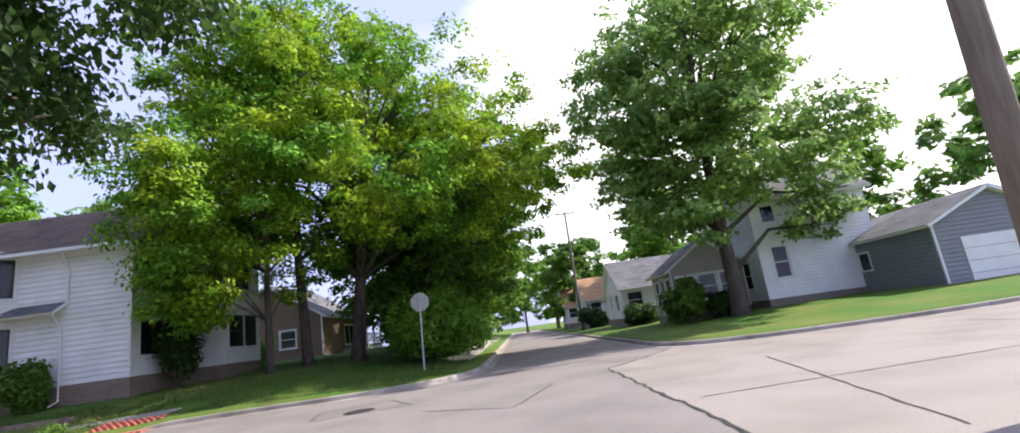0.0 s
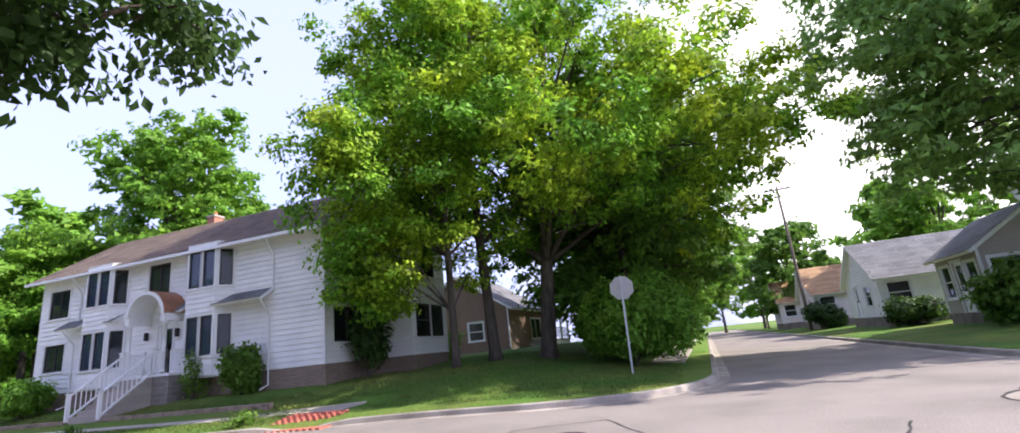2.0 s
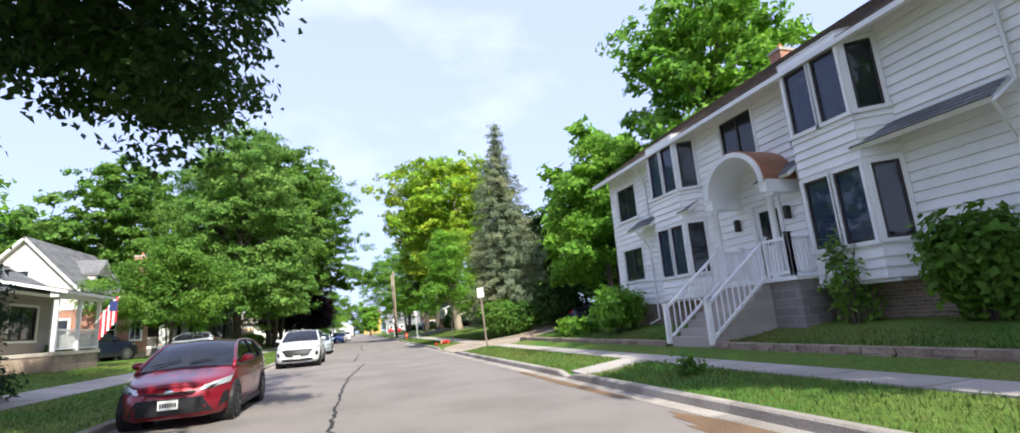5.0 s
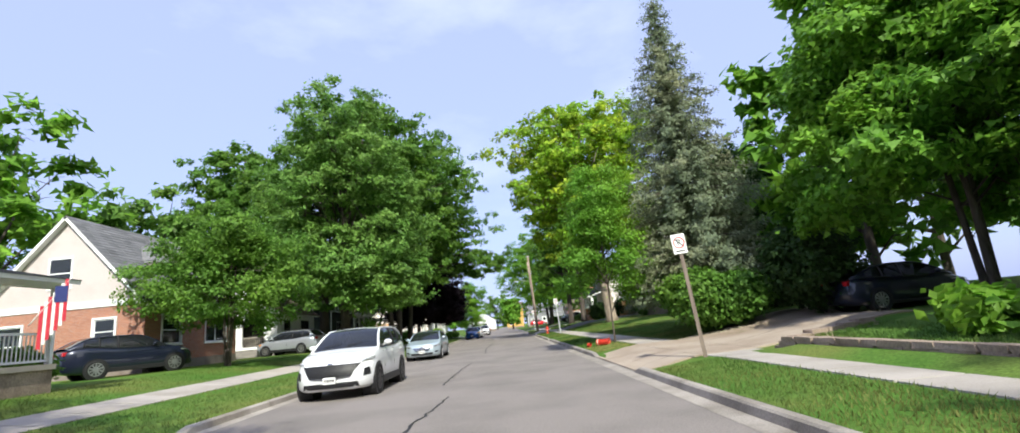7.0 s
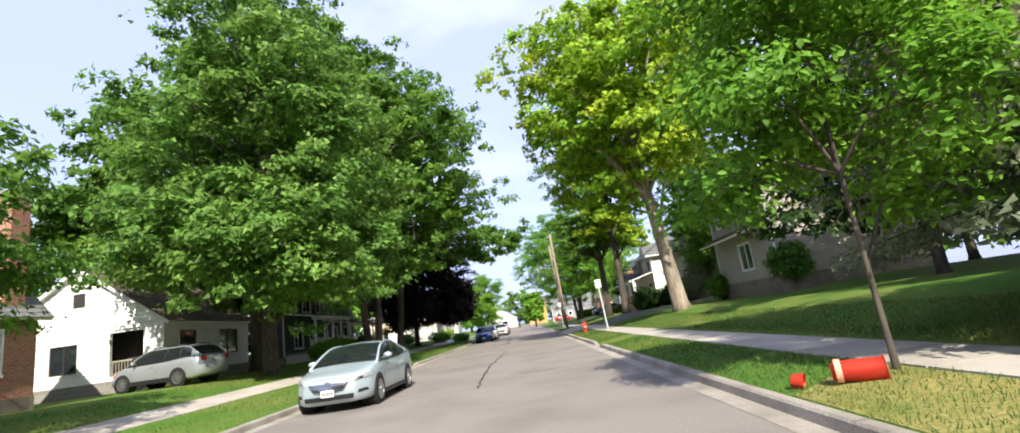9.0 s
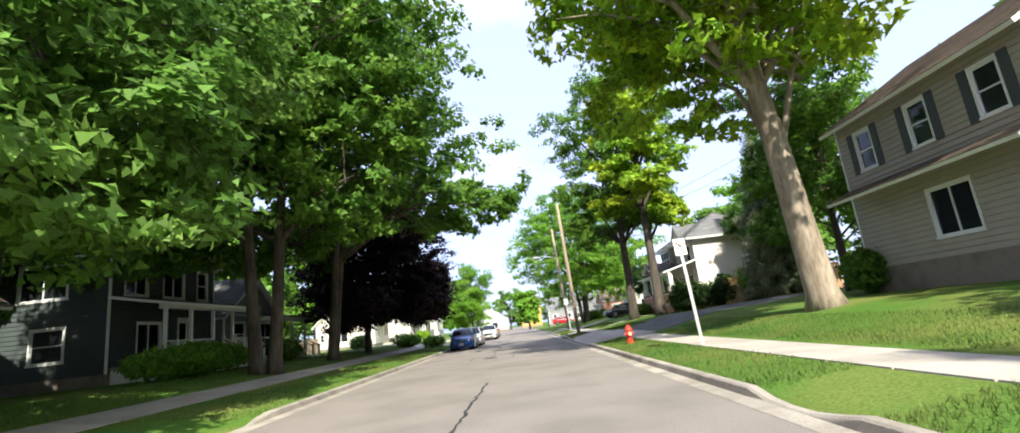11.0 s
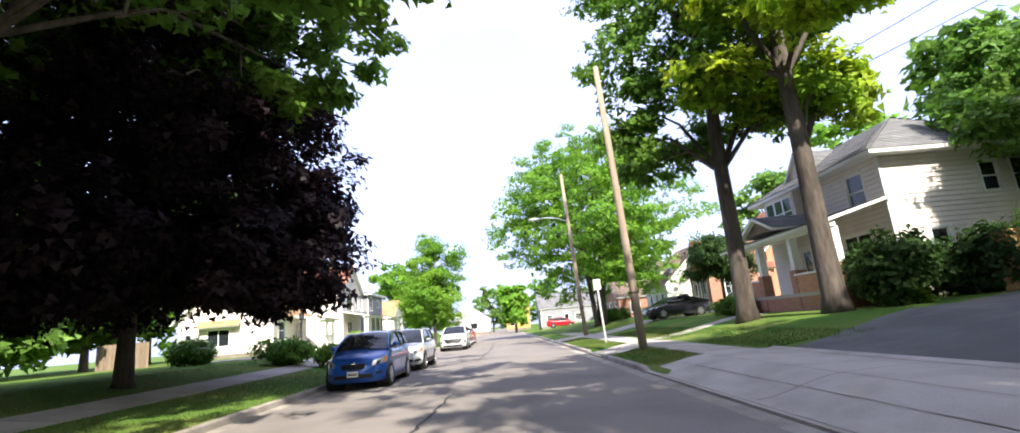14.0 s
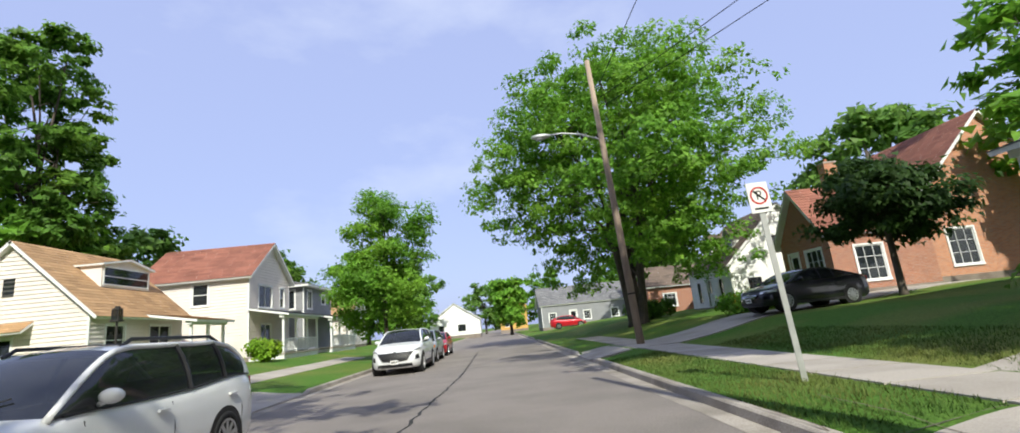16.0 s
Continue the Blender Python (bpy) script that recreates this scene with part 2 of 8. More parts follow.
M["sign_black"] = emission_free_plain("sign_black", (0.02, 0.02, 0.02), 0.5)
M["sign_red"] = emission_free_plain("sign_red", (0.5, 0.03, 0.03), 0.5)
M["sign_back"] = emission_free_plain("sign_back", (0.42, 0.4, 0.38), 0.5, 0.3)
M["hydrant_red"] = emission_free_plain("hydrant_red", (0.55, 0.05, 0.03), 0.45)
M["cone_red"] = emission_free_plain("cone_red", (0.75, 0.07, 0.04), 0.5)
M["cone_pale"] = emission_free_plain("cone_pale", (0.85, 0.4, 0.3), 0.4)
M["iron"] = emission_free_plain("iron", (0.05, 0.045, 0.042), 0.7, 0.3)
M["brick_paver"] = material("brick_paver", (0.42, 0.13, 0.09), 0.9, vary=0.15, scale=2, fine=30, bump=0.3, second=(0.33, 0.11, 0.08), objrand=0.15)
M["fence_wood"] = material("fence_wood", (0.48, 0.29, 0.13), 0.9, vary=0.2, scale=1.2, fine=20, bump=0.3, second=(0.38, 0.22, 0.10), stretch=(1, 1, 0.15), objrand=0.15)
M["fence_grey"] = material("fence_grey", (0.24, 0.18, 0.13), 0.9, vary=0.2, scale=1.2, fine=20, bump=0.3, second=(0.16, 0.12, 0.09), stretch=(1, 1, 0.15), objrand=0.15)
M["wire"] = emission_free_plain("wire", (0.015, 0.015, 0.015), 0.6)
M["flag_red"] = emission_free_plain("flag_red", (0.45, 0.03, 0.05), 0.8)
M["flag_white"] = emission_free_plain("flag_white", (0.7, 0.7, 0.68), 0.8)
M["flag_blue"] = emission_free_plain("flag_blue", (0.03, 0.04, 0.15), 0.8)
M["gold_wall"] = material("gold_wall", (0.55, 0.33, 0.10), 0.8, vary=0.1, scale=1.2, fine=30, patch=0.15)


def paint(name, base, metal=0.35):
    m = material(name, base, 0.32, metal, vary=0.03, scale=1.5, fine=200, bump=0.0, patch=0.08, coat=0.9)
    return m


M["car_red"] = paint("car_red", (0.22, 0.008, 0.02), 0.3)
M["car_white"] = paint("car_white", (0.72, 0.73, 0.74), 0.0)
M["car_ice"] = paint("car_ice", (0.45, 0.53, 0.58), 0.4)
M["car_blue"] = paint("car_blue", (0.015, 0.10, 0.42), 0.3)
M["car_silver"] = paint("car_silver", (0.40, 0.42, 0.46), 0.5)
M["car_black"] = paint("car_black", (0.012, 0.012, 0.02), 0.2)
M["car_navy"] = paint("car_navy", (0.012, 0.016, 0.035), 0.3)
M["car_brightred"] = paint("car_brightred", (0.45, 0.01, 0.02), 0.2)


# ---- mesh helpers ----
def box(bm, x0, x1, y0, y1, z0, z1, m=None, bevel=0.0):
    r = bmesh.ops.create_cube(bm, size=1.0)
    vs = r["verts"]
    for v in vs:
        v.co = Vector((x0 + (v.co.x + 0.5) * (x1 - x0), y0 + (v.co.y + 0.5) * (y1 - y0), z0 + (v.co.z + 0.5) * (z1 - z0)))
    if bevel:
        es = list({e for v in vs for e in v.link_edges})
        r2 = bmesh.ops.bevel(bm, geom=es, offset=bevel, segments=2, affect="EDGES", profile=0.6)
        vs = list({v for f in r2["faces"] for v in f.verts} | {v for v in vs if v.is_valid})
    if m is not None:
        bmesh.ops.transform(bm, matrix=m, verts=vs)
    return vs


def tube(bm, pts, radii, sides=8, cap=True):
    """A tapered tube along points."""
    rings = []
    prev = None
    for i, p in enumerate(pts):
        p = Vector(p)
        d = (Vector(pts[min(i + 1, len(pts) - 1)]) - Vector(pts[max(i - 1, 0)])).normalized()
        u = d.orthogonal().normalized() if prev is None else (prev - d * prev.dot(d)).normalized()
        prev = u
        w = d.cross(u)
        rings.append([bm.verts.new(p + radii[i] * (math.cos(a) * u + math.sin(a) * w)) for a in [2 * math.pi * k / sides for k in range(sides)]])
    for a, b in zip(rings, rings[1:]):
        for k in range(sides):
            bm.faces.new((a[k], a[(k + 1) % sides], b[(k + 1) % sides], b[k]))
    if cap:
        bm.faces.new(rings[0][::-1])
        bm.faces.new(rings[-1])


def finish(name, bm, mat, smooth=False):
    me = bpy.data.meshes.new(name)
    bmesh.ops.recalc_face_normals(bm, faces=bm.faces)
    bm.to_mesh(me)
    bm.free()
    for m in mat if isinstance(mat, (list, tuple)) else [mat]:
        me.materials.append(M[m] if isinstance(m, str) else m)
    if smooth:
        me.polygons.foreach_set("use_smooth", [True] * len(me.polygons))
    return me


def part(name, bm, mat, parent, label="", smooth=False):
    """Links a bmesh as one mesh object under a thing or a part."""
    ob = new(name, finish(name, bm, mat, smooth))
    ob.parent = parent
    if label:
        tagged(ob, label)
    return ob


def piece(name, me, parent, m=None):
    ob = new(name, me)
    ob.parent = parent
    if m is not None:
        ob.matrix_basis = m
    return ob


def thing(name, m, label, category, group="", kind=""):
    ob = new(name)
    ob.empty_display_size = 0.2
    ob.matrix_basis = m
    return tagged(ob, label, category, group, kind)


def boxes(*specs, bevel=0.0):
    bm = bmesh.new()
    for s in specs:
        box(bm, *s, bevel=bevel)
    return bm


def smoothstep(a, b, x):
    t = np.clip((x - a) / (b - a), 0, 1)
    return t * t * (3 - 2 * t)


# ---- ground, roads, kerbs ----
CROSS_AT, CROSS_DIR = np.array([12.0, 2.93]), np.array([0.99932, -0.037])   # a point on the cross street's north kerb, and its way
CROSS_N = np.array([-CROSS_DIR[1], CROSS_DIR[0]])
CROSS_W = 6.4


# driveways and ramps where the kerb drops: side, from, to
GAPS = [(1, 12.4, 14.3), (1, 39.47, 45.7), (1, 63.68, 65.84), (1, 83.16, 94.52), (1, 99.6, 102.8), (1, 115.2, 119.0), (1, 24.88, 25.88), (-1, 34.66, 37.15), (-1, 108.45, 114.25), (-1, 67.0, 69.48), (1, 139.95, 144.92)]


def smin(a, b, k):
    h = np.clip(0.5 + 0.5 * (b - a) / k, 0, 1)
    return b + (a - b) * h - k * h * (1 - h)


def cross_at(x, y):
    """Distance north of the cross street's north kerb."""
    return (x - CROSS_AT[0]) * CROSS_N[0] + (y - CROSS_AT[1]) * CROSS_N[1]


def road_sd(x, y):
    """Distance to the road's edge, negative on the road."""
    flare = 1.5 * (1 - smoothstep(9.5, 18.0, y)) * smoothstep(-16.0, -6.0, y)
    main = np.maximum(x - 4.4 - flare, -x - 4.4 - 0.3 * flare)
    cross = np.abs(cross_at(x, y) + CROSS_W / 2) - CROSS_W / 2
    return smin(main, cross, 4.5)


def road_h(x, y):
    """The street climbs south of the crossing."""
    k = np.maximum(-7.0 - y, 0)
    return 0.018 * k * smoothstep(0, 8, k) * (1 - smoothstep(14, 30, np.abs(x - 4.0)))


def lawn_h(x, y):
    sd = np.maximum(road_sd(x, y), 0)
    c = cross_at(x, y)
    north = smoothstep(0.5, 9, c) * (x > 0)
    rise = 0.12 * smoothstep(4.6, 6.2, x) + 0.08 * smoothstep(7.8, 8.3, x) + 0.6 * smoothstep(8.0, 12.5, x) + 0.45 * smoothstep(12.5, 22, x)
    wall = 0.22 * smoothstep(7.72, 7.8, x) * (1 - smoothstep(10, 12, x)) * smoothstep(16.01, 16.84, y) * (1 - smoothstep(38.4, 39.22, y))
    drive = 1 - 0.3 * smoothstep(38.81, 40.05, y) * (1 - smoothstep(44.61, 45.86, y))
    west = (0.1 * smoothstep(4.6, 7, -x) + 0.6 * smoothstep(7, 13, -x)) * smoothstep(0.5, 9, c) * (x < 0)
    south = (1 - smoothstep(-CROSS_W - 0.5, -CROSS_W + 0.5, c)) * np.minimum(0.04 * sd, 0.32) * (x > 4)
    ramp = 0.0
    for s, a, b in GAPS:
        ramp = ramp + 0.12 * smoothstep(a - 0.4, a + 0.2, y) * (1 - smoothstep(b - 0.2, b + 0.4, y)) * (1 - smoothstep(4.5, 6.1, np.abs(x))) * (x * s > 0)
    return 0.13 - ramp + road_h(x, y) + (rise * drive + wall) * north + west + south


def hgt(x, y):
    return float(lawn_h(np.float64(x), np.float64(y)))


def contour(level, x0, x1, y0, y1, step):
    """Lines along which road_sd equals level."""
    xs, ys = np.arange(x0, x1 + step, step), np.arange(y0, y1 + step, step)
    gx, gy = np.meshgrid(xs, ys, indexing="ij")
    f = road_sd(gx, gy) - level
    seg = collections.defaultdict(list)
    pts = {}

    def cut(i, j, a, b):
        key = (i, j, a, b)
        if key not in pts:
            f0, f1 = f[i, j], f[i + a, j + b]
            t = f0 / (f0 - f1)
            pts[key] = (xs[i] + t * a * step, ys[j] + t * b * step)
        return key

    sg = f < 0
    for i, j in zip(*np.nonzero((sg[:-1, :-1] != sg[1:, 1:]) | (sg[1:, :-1] != sg[:-1, 1:]) | (sg[:-1, :-1] != sg[1:, :-1]))):
        c = []
        for a, b in (((i, j), (1, 0)), ((i + 1, j), (0, 1)), ((i, j + 1), (1, 0)), ((i, j), (0, 1))):
            if sg[a] != sg[a[0] + b[0], a[1] + b[1]]:
                c.append(cut(*a, *b))
        if len(c) == 2:
            seg[c[0]].append(c[1])
            seg[c[1]].append(c[0])
    lines, used = [], set()
    for start in sorted(seg, key=lambda k: len(seg[k])):
        if start in used:
            continue
        line = [start]
        used.add(start)
        while True:
            nxt = [k for k in seg[line[-1]] if k not in used]
            if not nxt:
                break
            line.append(nxt[0])
            used.add(nxt[0])
        lines.append([pts[k] for k in line])
    return [ln for ln in lines if len(ln) > 3]


BOUNDS = (-90.0, 130.0, -60.0, 330.0)
EDGE = contour(0.0, *BOUNDS, 0.5)
BACK = contour(0.17, *BOUNDS, 0.5)


def thin(line, most):
    """Fewer points where a line is straight."""
    out = [line[0]]
    for a, b in zip(line[1:], line[2:]):
        d0, d1 = np.subtract(a, out[-1]), np.subtract(b, a)
        if np.hypot(*d0) > most or abs(d0[0] * d1[1] - d0[1] * d1[0]) > 0.004 * np.hypot(*d0) * np.hypot(*d1) + 1e-6 and np.hypot(*d0) > 0.4:
            out.append(a)
    return out + [line[-1]]


def sheet():
    near_x = np.r_[np.arange(-90, -24, 6.0), np.arange(-24, 26, 1.0), np.arange(26, 131, 4.0)]
    near_y = np.r_[np.arange(-60, -12, 4.0), np.arange(-12, 60, 1.0), np.arange(60, 170, 1.5), np.arange(170, 331, 5.0)]
    gx, gy = np.meshgrid(near_x, near_y, indexing="ij")
    sd = road_sd(gx, gy)
    keep = (np.abs(sd) > 0.45) & (np.abs(sd - 0.17) > 0.3) & ((sd > 0) | (((gx * 2).astype(int) % 3 == 0)))
    pts = [Vector(p) for p in np.stack([gx[keep], gy[keep]], -1)]
    far = [(x, y) for x in (-2500, -600, -200, 240, 700, 2500) for y in (-2500, -500, -150, 450, 900, 2500)]
    far += [(x, y) for x in (-60, 0, 60, 100) for y in (-2500, -500, -150, 450, 900, 2500)]
    far += [(x, y) for y in (0, 100, 200, 300) for x in (-2500, -600, -200, 240, 700, 2500)]
    pts += [Vector(p) for p in far]
    edges = []
    for line in EDGE + BACK:
        line = thin(line, 3.0)
        n0 = len(pts)
        pts += [Vector(p) for p in line]
        edges += [(n0 + i, n0 + i + 1) for i in range(len(line) - 1)]
    seam = [CROSS_AT + CROSS_DIR * s + CROSS_N * -3.7 for s in np.arange(-26.2, -8.1, 2.0)] + [CROSS_AT + CROSS_DIR * -5 + CROSS_N * -6.2]
    n0 = len(pts)
    pts += [Vector(p) for p in seam]
    edges += [(n0 + i, n0 + i + 1) for i in range(len(seam) - 1)]
    vs, _, fs, *_ = delaunay_2d_cdt(pts, edges, [], 0, 1e-4)
    xy = np.array([v[:] for v in vs])
    tri = np.array([f for f in fs if len(f) == 3])
    cen = xy[tri].mean(1)
    inside = road_sd(cen[:, 0], cen[:, 1]) < 0
    return xy, tri, inside


def mesh_from(name, xyz, tri, mat, smooth=True):
    used, inv = np.unique(tri, return_inverse=True)
    me = bpy.data.meshes.new(name)
    me.from_pydata(xyz[used].tolist(), [], inv.reshape(tri.shape).tolist())
    me.materials.append(M[mat])
    if smooth:
        me.polygons.foreach_set("use_smooth", [True] * len(me.polygons))
    me.update()
    return me


def up_faces(xyz, tri):
    a, b, c = (xyz[tri[:, k]] for k in range(3))
    down = np.cross(b - a, c - a)[:, 2] < 0
    tri = tri.copy()
    tri[down] = tri[down][:, ::-1]
    return tri


xy, tri, inside = sheet()
sd = road_sd(xy[:, 0], xy[:, 1])
zl = np.where(sd > 0.1, lawn_h(xy[:, 0], xy[:, 1]), road_h(xy[:, 0], xy[:, 1]) - 0.08)
ground = tagged(new("ground", mesh_from("ground", *(lambda p: (p, up_faces(p, tri)))(np.c_[xy, np.where(sd < -0.05, road_h(xy[:, 0], xy[:, 1]) - 0.12, zl)]), "grass")), "mown green summer lawn beside the street", "lawn", kind="structure")
road_xyz = np.c_[xy, road_h(xy[:, 0], xy[:, 1])]
cen = xy[tri].mean(1)
cross_c = cross_at(cen[:, 0], cen[:, 1])
cross_s = (cen[:, 0] - CROSS_AT[0]) * CROSS_DIR[0] + (cen[:, 1] - CROSS_AT[1]) * CROSS_DIR[1]
conc = inside & (cross_c < -3.7) & (cross_s < -8.2 - (cross_c + 3.7) * 1.28) & (cross_s > -26.2)
road = tagged(new("road", mesh_from("road", road_xyz, up_faces(road_xyz, tri[inside & ~conc]), "asphalt")), "worn grey asphalt street with patched cracks", "road", kind="structure")
if conc.any():
    tagged(new("road_concrete", mesh_from("road_concrete", road_xyz, up_faces(road_xyz, tri[conc]), "concrete_road")), "pale concrete road with dark joints", "road", kind="structure")

# drives and paths that cross the kerb: side, y0, y1


def dropped(x, y):
    for s, a, b in GAPS:
        if abs(x - 4.4 * s) < 1.6 and a < y < b:
            return max(0.0, min(1.0, 1 - min(y - a, b - y) / 0.5))
    return 1.0


def kerbs():
    base = thing("kerb", Matrix(), "weathered concrete kerb stones along the street", "kerb", kind="structure")
    mine, rest = 0, bmesh.new()
    for line in EDGE:
        p = np.array(line)
        d = np.r_[0, np.cumsum(np.hypot(*np.diff(p, axis=0).T))]
        n = int(d[-1] / 0.5)
        q = np.stack([np.interp(np.linspace(0, d[-1], n + 1), d, p[:, k]) for k in (0, 1)], -1)
        e = 0.05
        gx = (road_sd(q[:, 0] + e, q[:, 1]) - road_sd(q[:, 0] - e, q[:, 1])) / (2 * e)
        gy = (road_sd(q[:, 0], q[:, 1] + e) - road_sd(q[:, 0], q[:, 1] - e)) / (2 * e)
        nn = np.stack([gx, gy], -1) / np.hypot(gx, gy)[:, None]
        step = 5
        for i in range(0, n - 1, step):
            near = -12 < q[i, 1] < 165 and -14 < q[i, 0] < 26
            bm = bmesh.new() if near else rest
            rings = []
            last = min(i + step, n)
            for k in range(i, last + 1):
                h = float(road_h(*q[k]))
                g = 0.125 * dropped(*q[k]) + 0.02
                shrink = 0.008 if k == i else -0.008 if k == last else 0
                t = np.array([-nn[k][1], nn[k][0]]) * shrink
                prof = ((-0.30, 0.004), (-0.012, 0.012), (0.012, g - 0.025), (0.045, g), (0.165, g), (0.18, g - 0.03), (0.18, -0.05))
                rings.append([bm.verts.new((*(q[k] + nn[k] * a + t), h + b)) for a, b in prof])
            for a, b in zip(rings, rings[1:]):
                for u in range(len(a) - 1):
                    bm.faces.new((a[u], a[u + 1], b[u + 1], b[u]))
            for r in (rings[0], rings[-1]):
                bm.faces.new(r)
            if near:
                piece("kerb_stone", finish("kerb_stone", bm, "kerb"), base)
    tagged(part("far_kerb", rest, "kerb", base), kind="stuff")


kerbs()


def slab_path(name, pts, width, label, lift=0.02, mat="concrete", long=1.5, on=None):
    """A walk of slabs along a line of points."""
    base = thing(name, Matrix(), label, "path", kind="structure")
    p = np.array(pts, float)
    d = np.r_[0, np.cumsum(np.hypot(*np.diff(p, axis=0).T))]
    n = max(1, round(d[-1] / long))
    at = np.linspace(0, d[-1], n + 1)
    q = np.stack([np.interp(at, d, p[:, k]) for k in (0, 1)], -1)
    f = on or hgt
    for a, b in zip(q, q[1:]):
        t = (b - a) / np.hypot(*(b - a))
        s = np.array([-t[1], t[0]]) * width / 2
        a2, b2 = a + t * 0.008, b - t * 0.008
        bm = bmesh.new()
        cs = [a2 - s, b2 - s, b2 + s, a2 + s]
        lo = [bm.verts.new((*c, f(*c) - 0.08)) for c in cs]
        ins = [bm.verts.new((*(c + ((a2 + b2) / 2 - c) * 0.02), f(*c) + lift)) for c in cs]
        bm.faces.new(ins)
        bm.faces.new(lo[::-1])
        for k in range(4):
            bm.faces.new((lo[k], lo[(k + 1) % 4], ins[(k + 1) % 4], ins[k]))
        piece("slab", finish("slab", bm, mat), base)
    return base


def patch(name, cs, mat, label, category="drive", lift=0.02, n=16, m=16, on=None):
    """A four-cornered surface that follows the ground; corners in turn."""
    bm = bmesh.new()
    f = on or hgt
    c = [np.array(p, float) for p in cs]
    g = [[None] * (m + 1) for _ in range(n + 1)]
    for i in range(n + 1):
        for j in range(m + 1):
            u, v = i / n, j / m
            p = (1 - u) * (1 - v) * c[0] + u * (1 - v) * c[1] + u * v * c[2] + (1 - u) * v * c[3]
            g[i][j] = bm.verts.new((*p, f(*p) + lift))
    for i in range(n):
        for j in range(m):
            bm.faces.new((g[i][j], g[i + 1][j], g[i + 1][j + 1], g[i][j + 1]))
    r = bmesh.ops.extrude_face_region(bm, geom=bm.faces[:])
    for v in r["geom"]:
        if isinstance(v, bmesh.types.BMVert):
            v.co.z -= 0.1
    return tagged(new(name, finish(name, bm, mat)), label, category, kind="structure")


def drive_h(x, y):
    """The slope of a drive's apron from the gutter up to the lawn."""
    return hgt(x, y) + 0.015


slab_path("sidewalk_east", [(6.9, 17.26), (6.9, 38.81), (6.9, 130)], 1.5, "concrete sidewalk slabs between two strips of lawn")
slab_path("sidewalk_corner", [(6.9, 17.26), (7.2, 15.6), (7.4, 13.2)], 1.5, "concrete sidewalk ending at the kerb ramp")
slab_path("sidewalk_west", [(-8.6, 15.6), (-8.6, 134.15)], 1.4, "shaded concrete sidewalk slabs beside lawn")
slab_path("cross_walk", [(16, 4.6), (70, 2.6)], 1.4, "concrete sidewalk beside the cross street")
patch("drive_1", [(4.45, 39.56), (4.45, 45.6), (13, 47.2), (13, 41.71)], "drive_stained", "cracked concrete drive crossing the sidewalk", on=drive_h)
patch("verge_dry", [(4.62, 46.2), (4.62, 48.9), (6.1, 49.9), (6.1, 46.3)], "dry_grass", "strip of dry yellowed turf beside the drive", "grass", lift=0.012)
patch("drive_2", [(4.42, 83.24), (4.42, 94.44), (8, 94.68), (8, 84.41)], "concrete", "wide pale concrete apron of a drive", on=drive_h)
patch("drive_3", [(8, 84.57), (8, 93.94), (24, 98.5), (24, 91.45)], "asphalt_dark", "dark asphalt drive climbing beside a lawn")
patch("drive_6", [(4.42, 99.7), (4.42, 102.7), (7.7, 102.6), (7.7, 99.9)], "concrete", "concrete apron between two grass strips", on=drive_h)
patch("drive_4", [(4.42, 115.3), (4.42, 118.9), (22, 122.5), (22, 119.0)], "concrete", "pale concrete drive with a parked car", on=drive_h)
patch("drive_5", [(-4.45, 108.61), (-4.45, 114.08), (-16, 114.08), (-16, 109.69)], "concrete", "pale concrete drive beside a lawn", on=drive_h)


# ---- trees and plants ----
def leaves_mesh(name, centres, outward, size, mat, rng, per=10, spread=0.35, droop=0.0, long=1.7, simple=False):
    """Clusters of small folded leaves around the centres."""
    n = len(centres) * per
    c = np.repeat(centres, per, 0) + rng.normal(0, spread, (n, 3)) * [1, 1, 0.75]
    out = np.repeat(outward, per, 0)
    nrm = out * 0.85 + [0, 0, 0.45] + rng.normal(0, 0.45, (n, 3))
    nrm /= np.linalg.norm(nrm, axis=1)[:, None]
    axis = rng.normal(0, 1, (n, 3)) + out * 0.8 - [0, 0, droop]
    axis -= nrm * (axis * nrm).sum(1)[:, None]
    axis /= np.linalg.norm(axis, axis=1)[:, None] + 1e-9
    side = np.cross(nrm, axis)
    s = size * rng.uniform(0.6, 1.35, n)[:, None]
    fold = nrm * s * rng.uniform(0.05, 0.22, n)[:, None]
    a, b = c - axis * s * 0.5 * long, c + axis * s * 0.5 * long - fold * 1.2
    l, r = c + side * s * 0.5 + fold, c - side * s * 0.5 + fold
    if simple:
        tip = c + axis * s * 0.62 * long
        v = np.stack([c - axis * s * 0.4 * long - side * s * 0.62, c - axis * s * 0.25 * long + side * s * 0.62, tip], 1).reshape(-1, 3)
        f = np.arange(3 * n).reshape(-1, 3)
    else:
        v = np.stack([a, r, b, l], 1).reshape(-1, 3)
        k = np.arange(n)[:, None] * 4
        f = np.concatenate([k + [0, 1, 2], k + [0, 2, 3]], 1).reshape(-1, 3)
    me = bpy.data.meshes.new(name)
    me.vertices.add(len(v))
    me.vertices.foreach_set("co", v.ravel())
    me.loops.add(f.size)
    me.loops.foreach_set("vertex_index", f.ravel())
    me.polygons.add(len(f))
    me.polygons.foreach_set("loop_start", np.arange(len(f)) * 3)
    me.materials.append(M[mat])
    me.update()
    return me


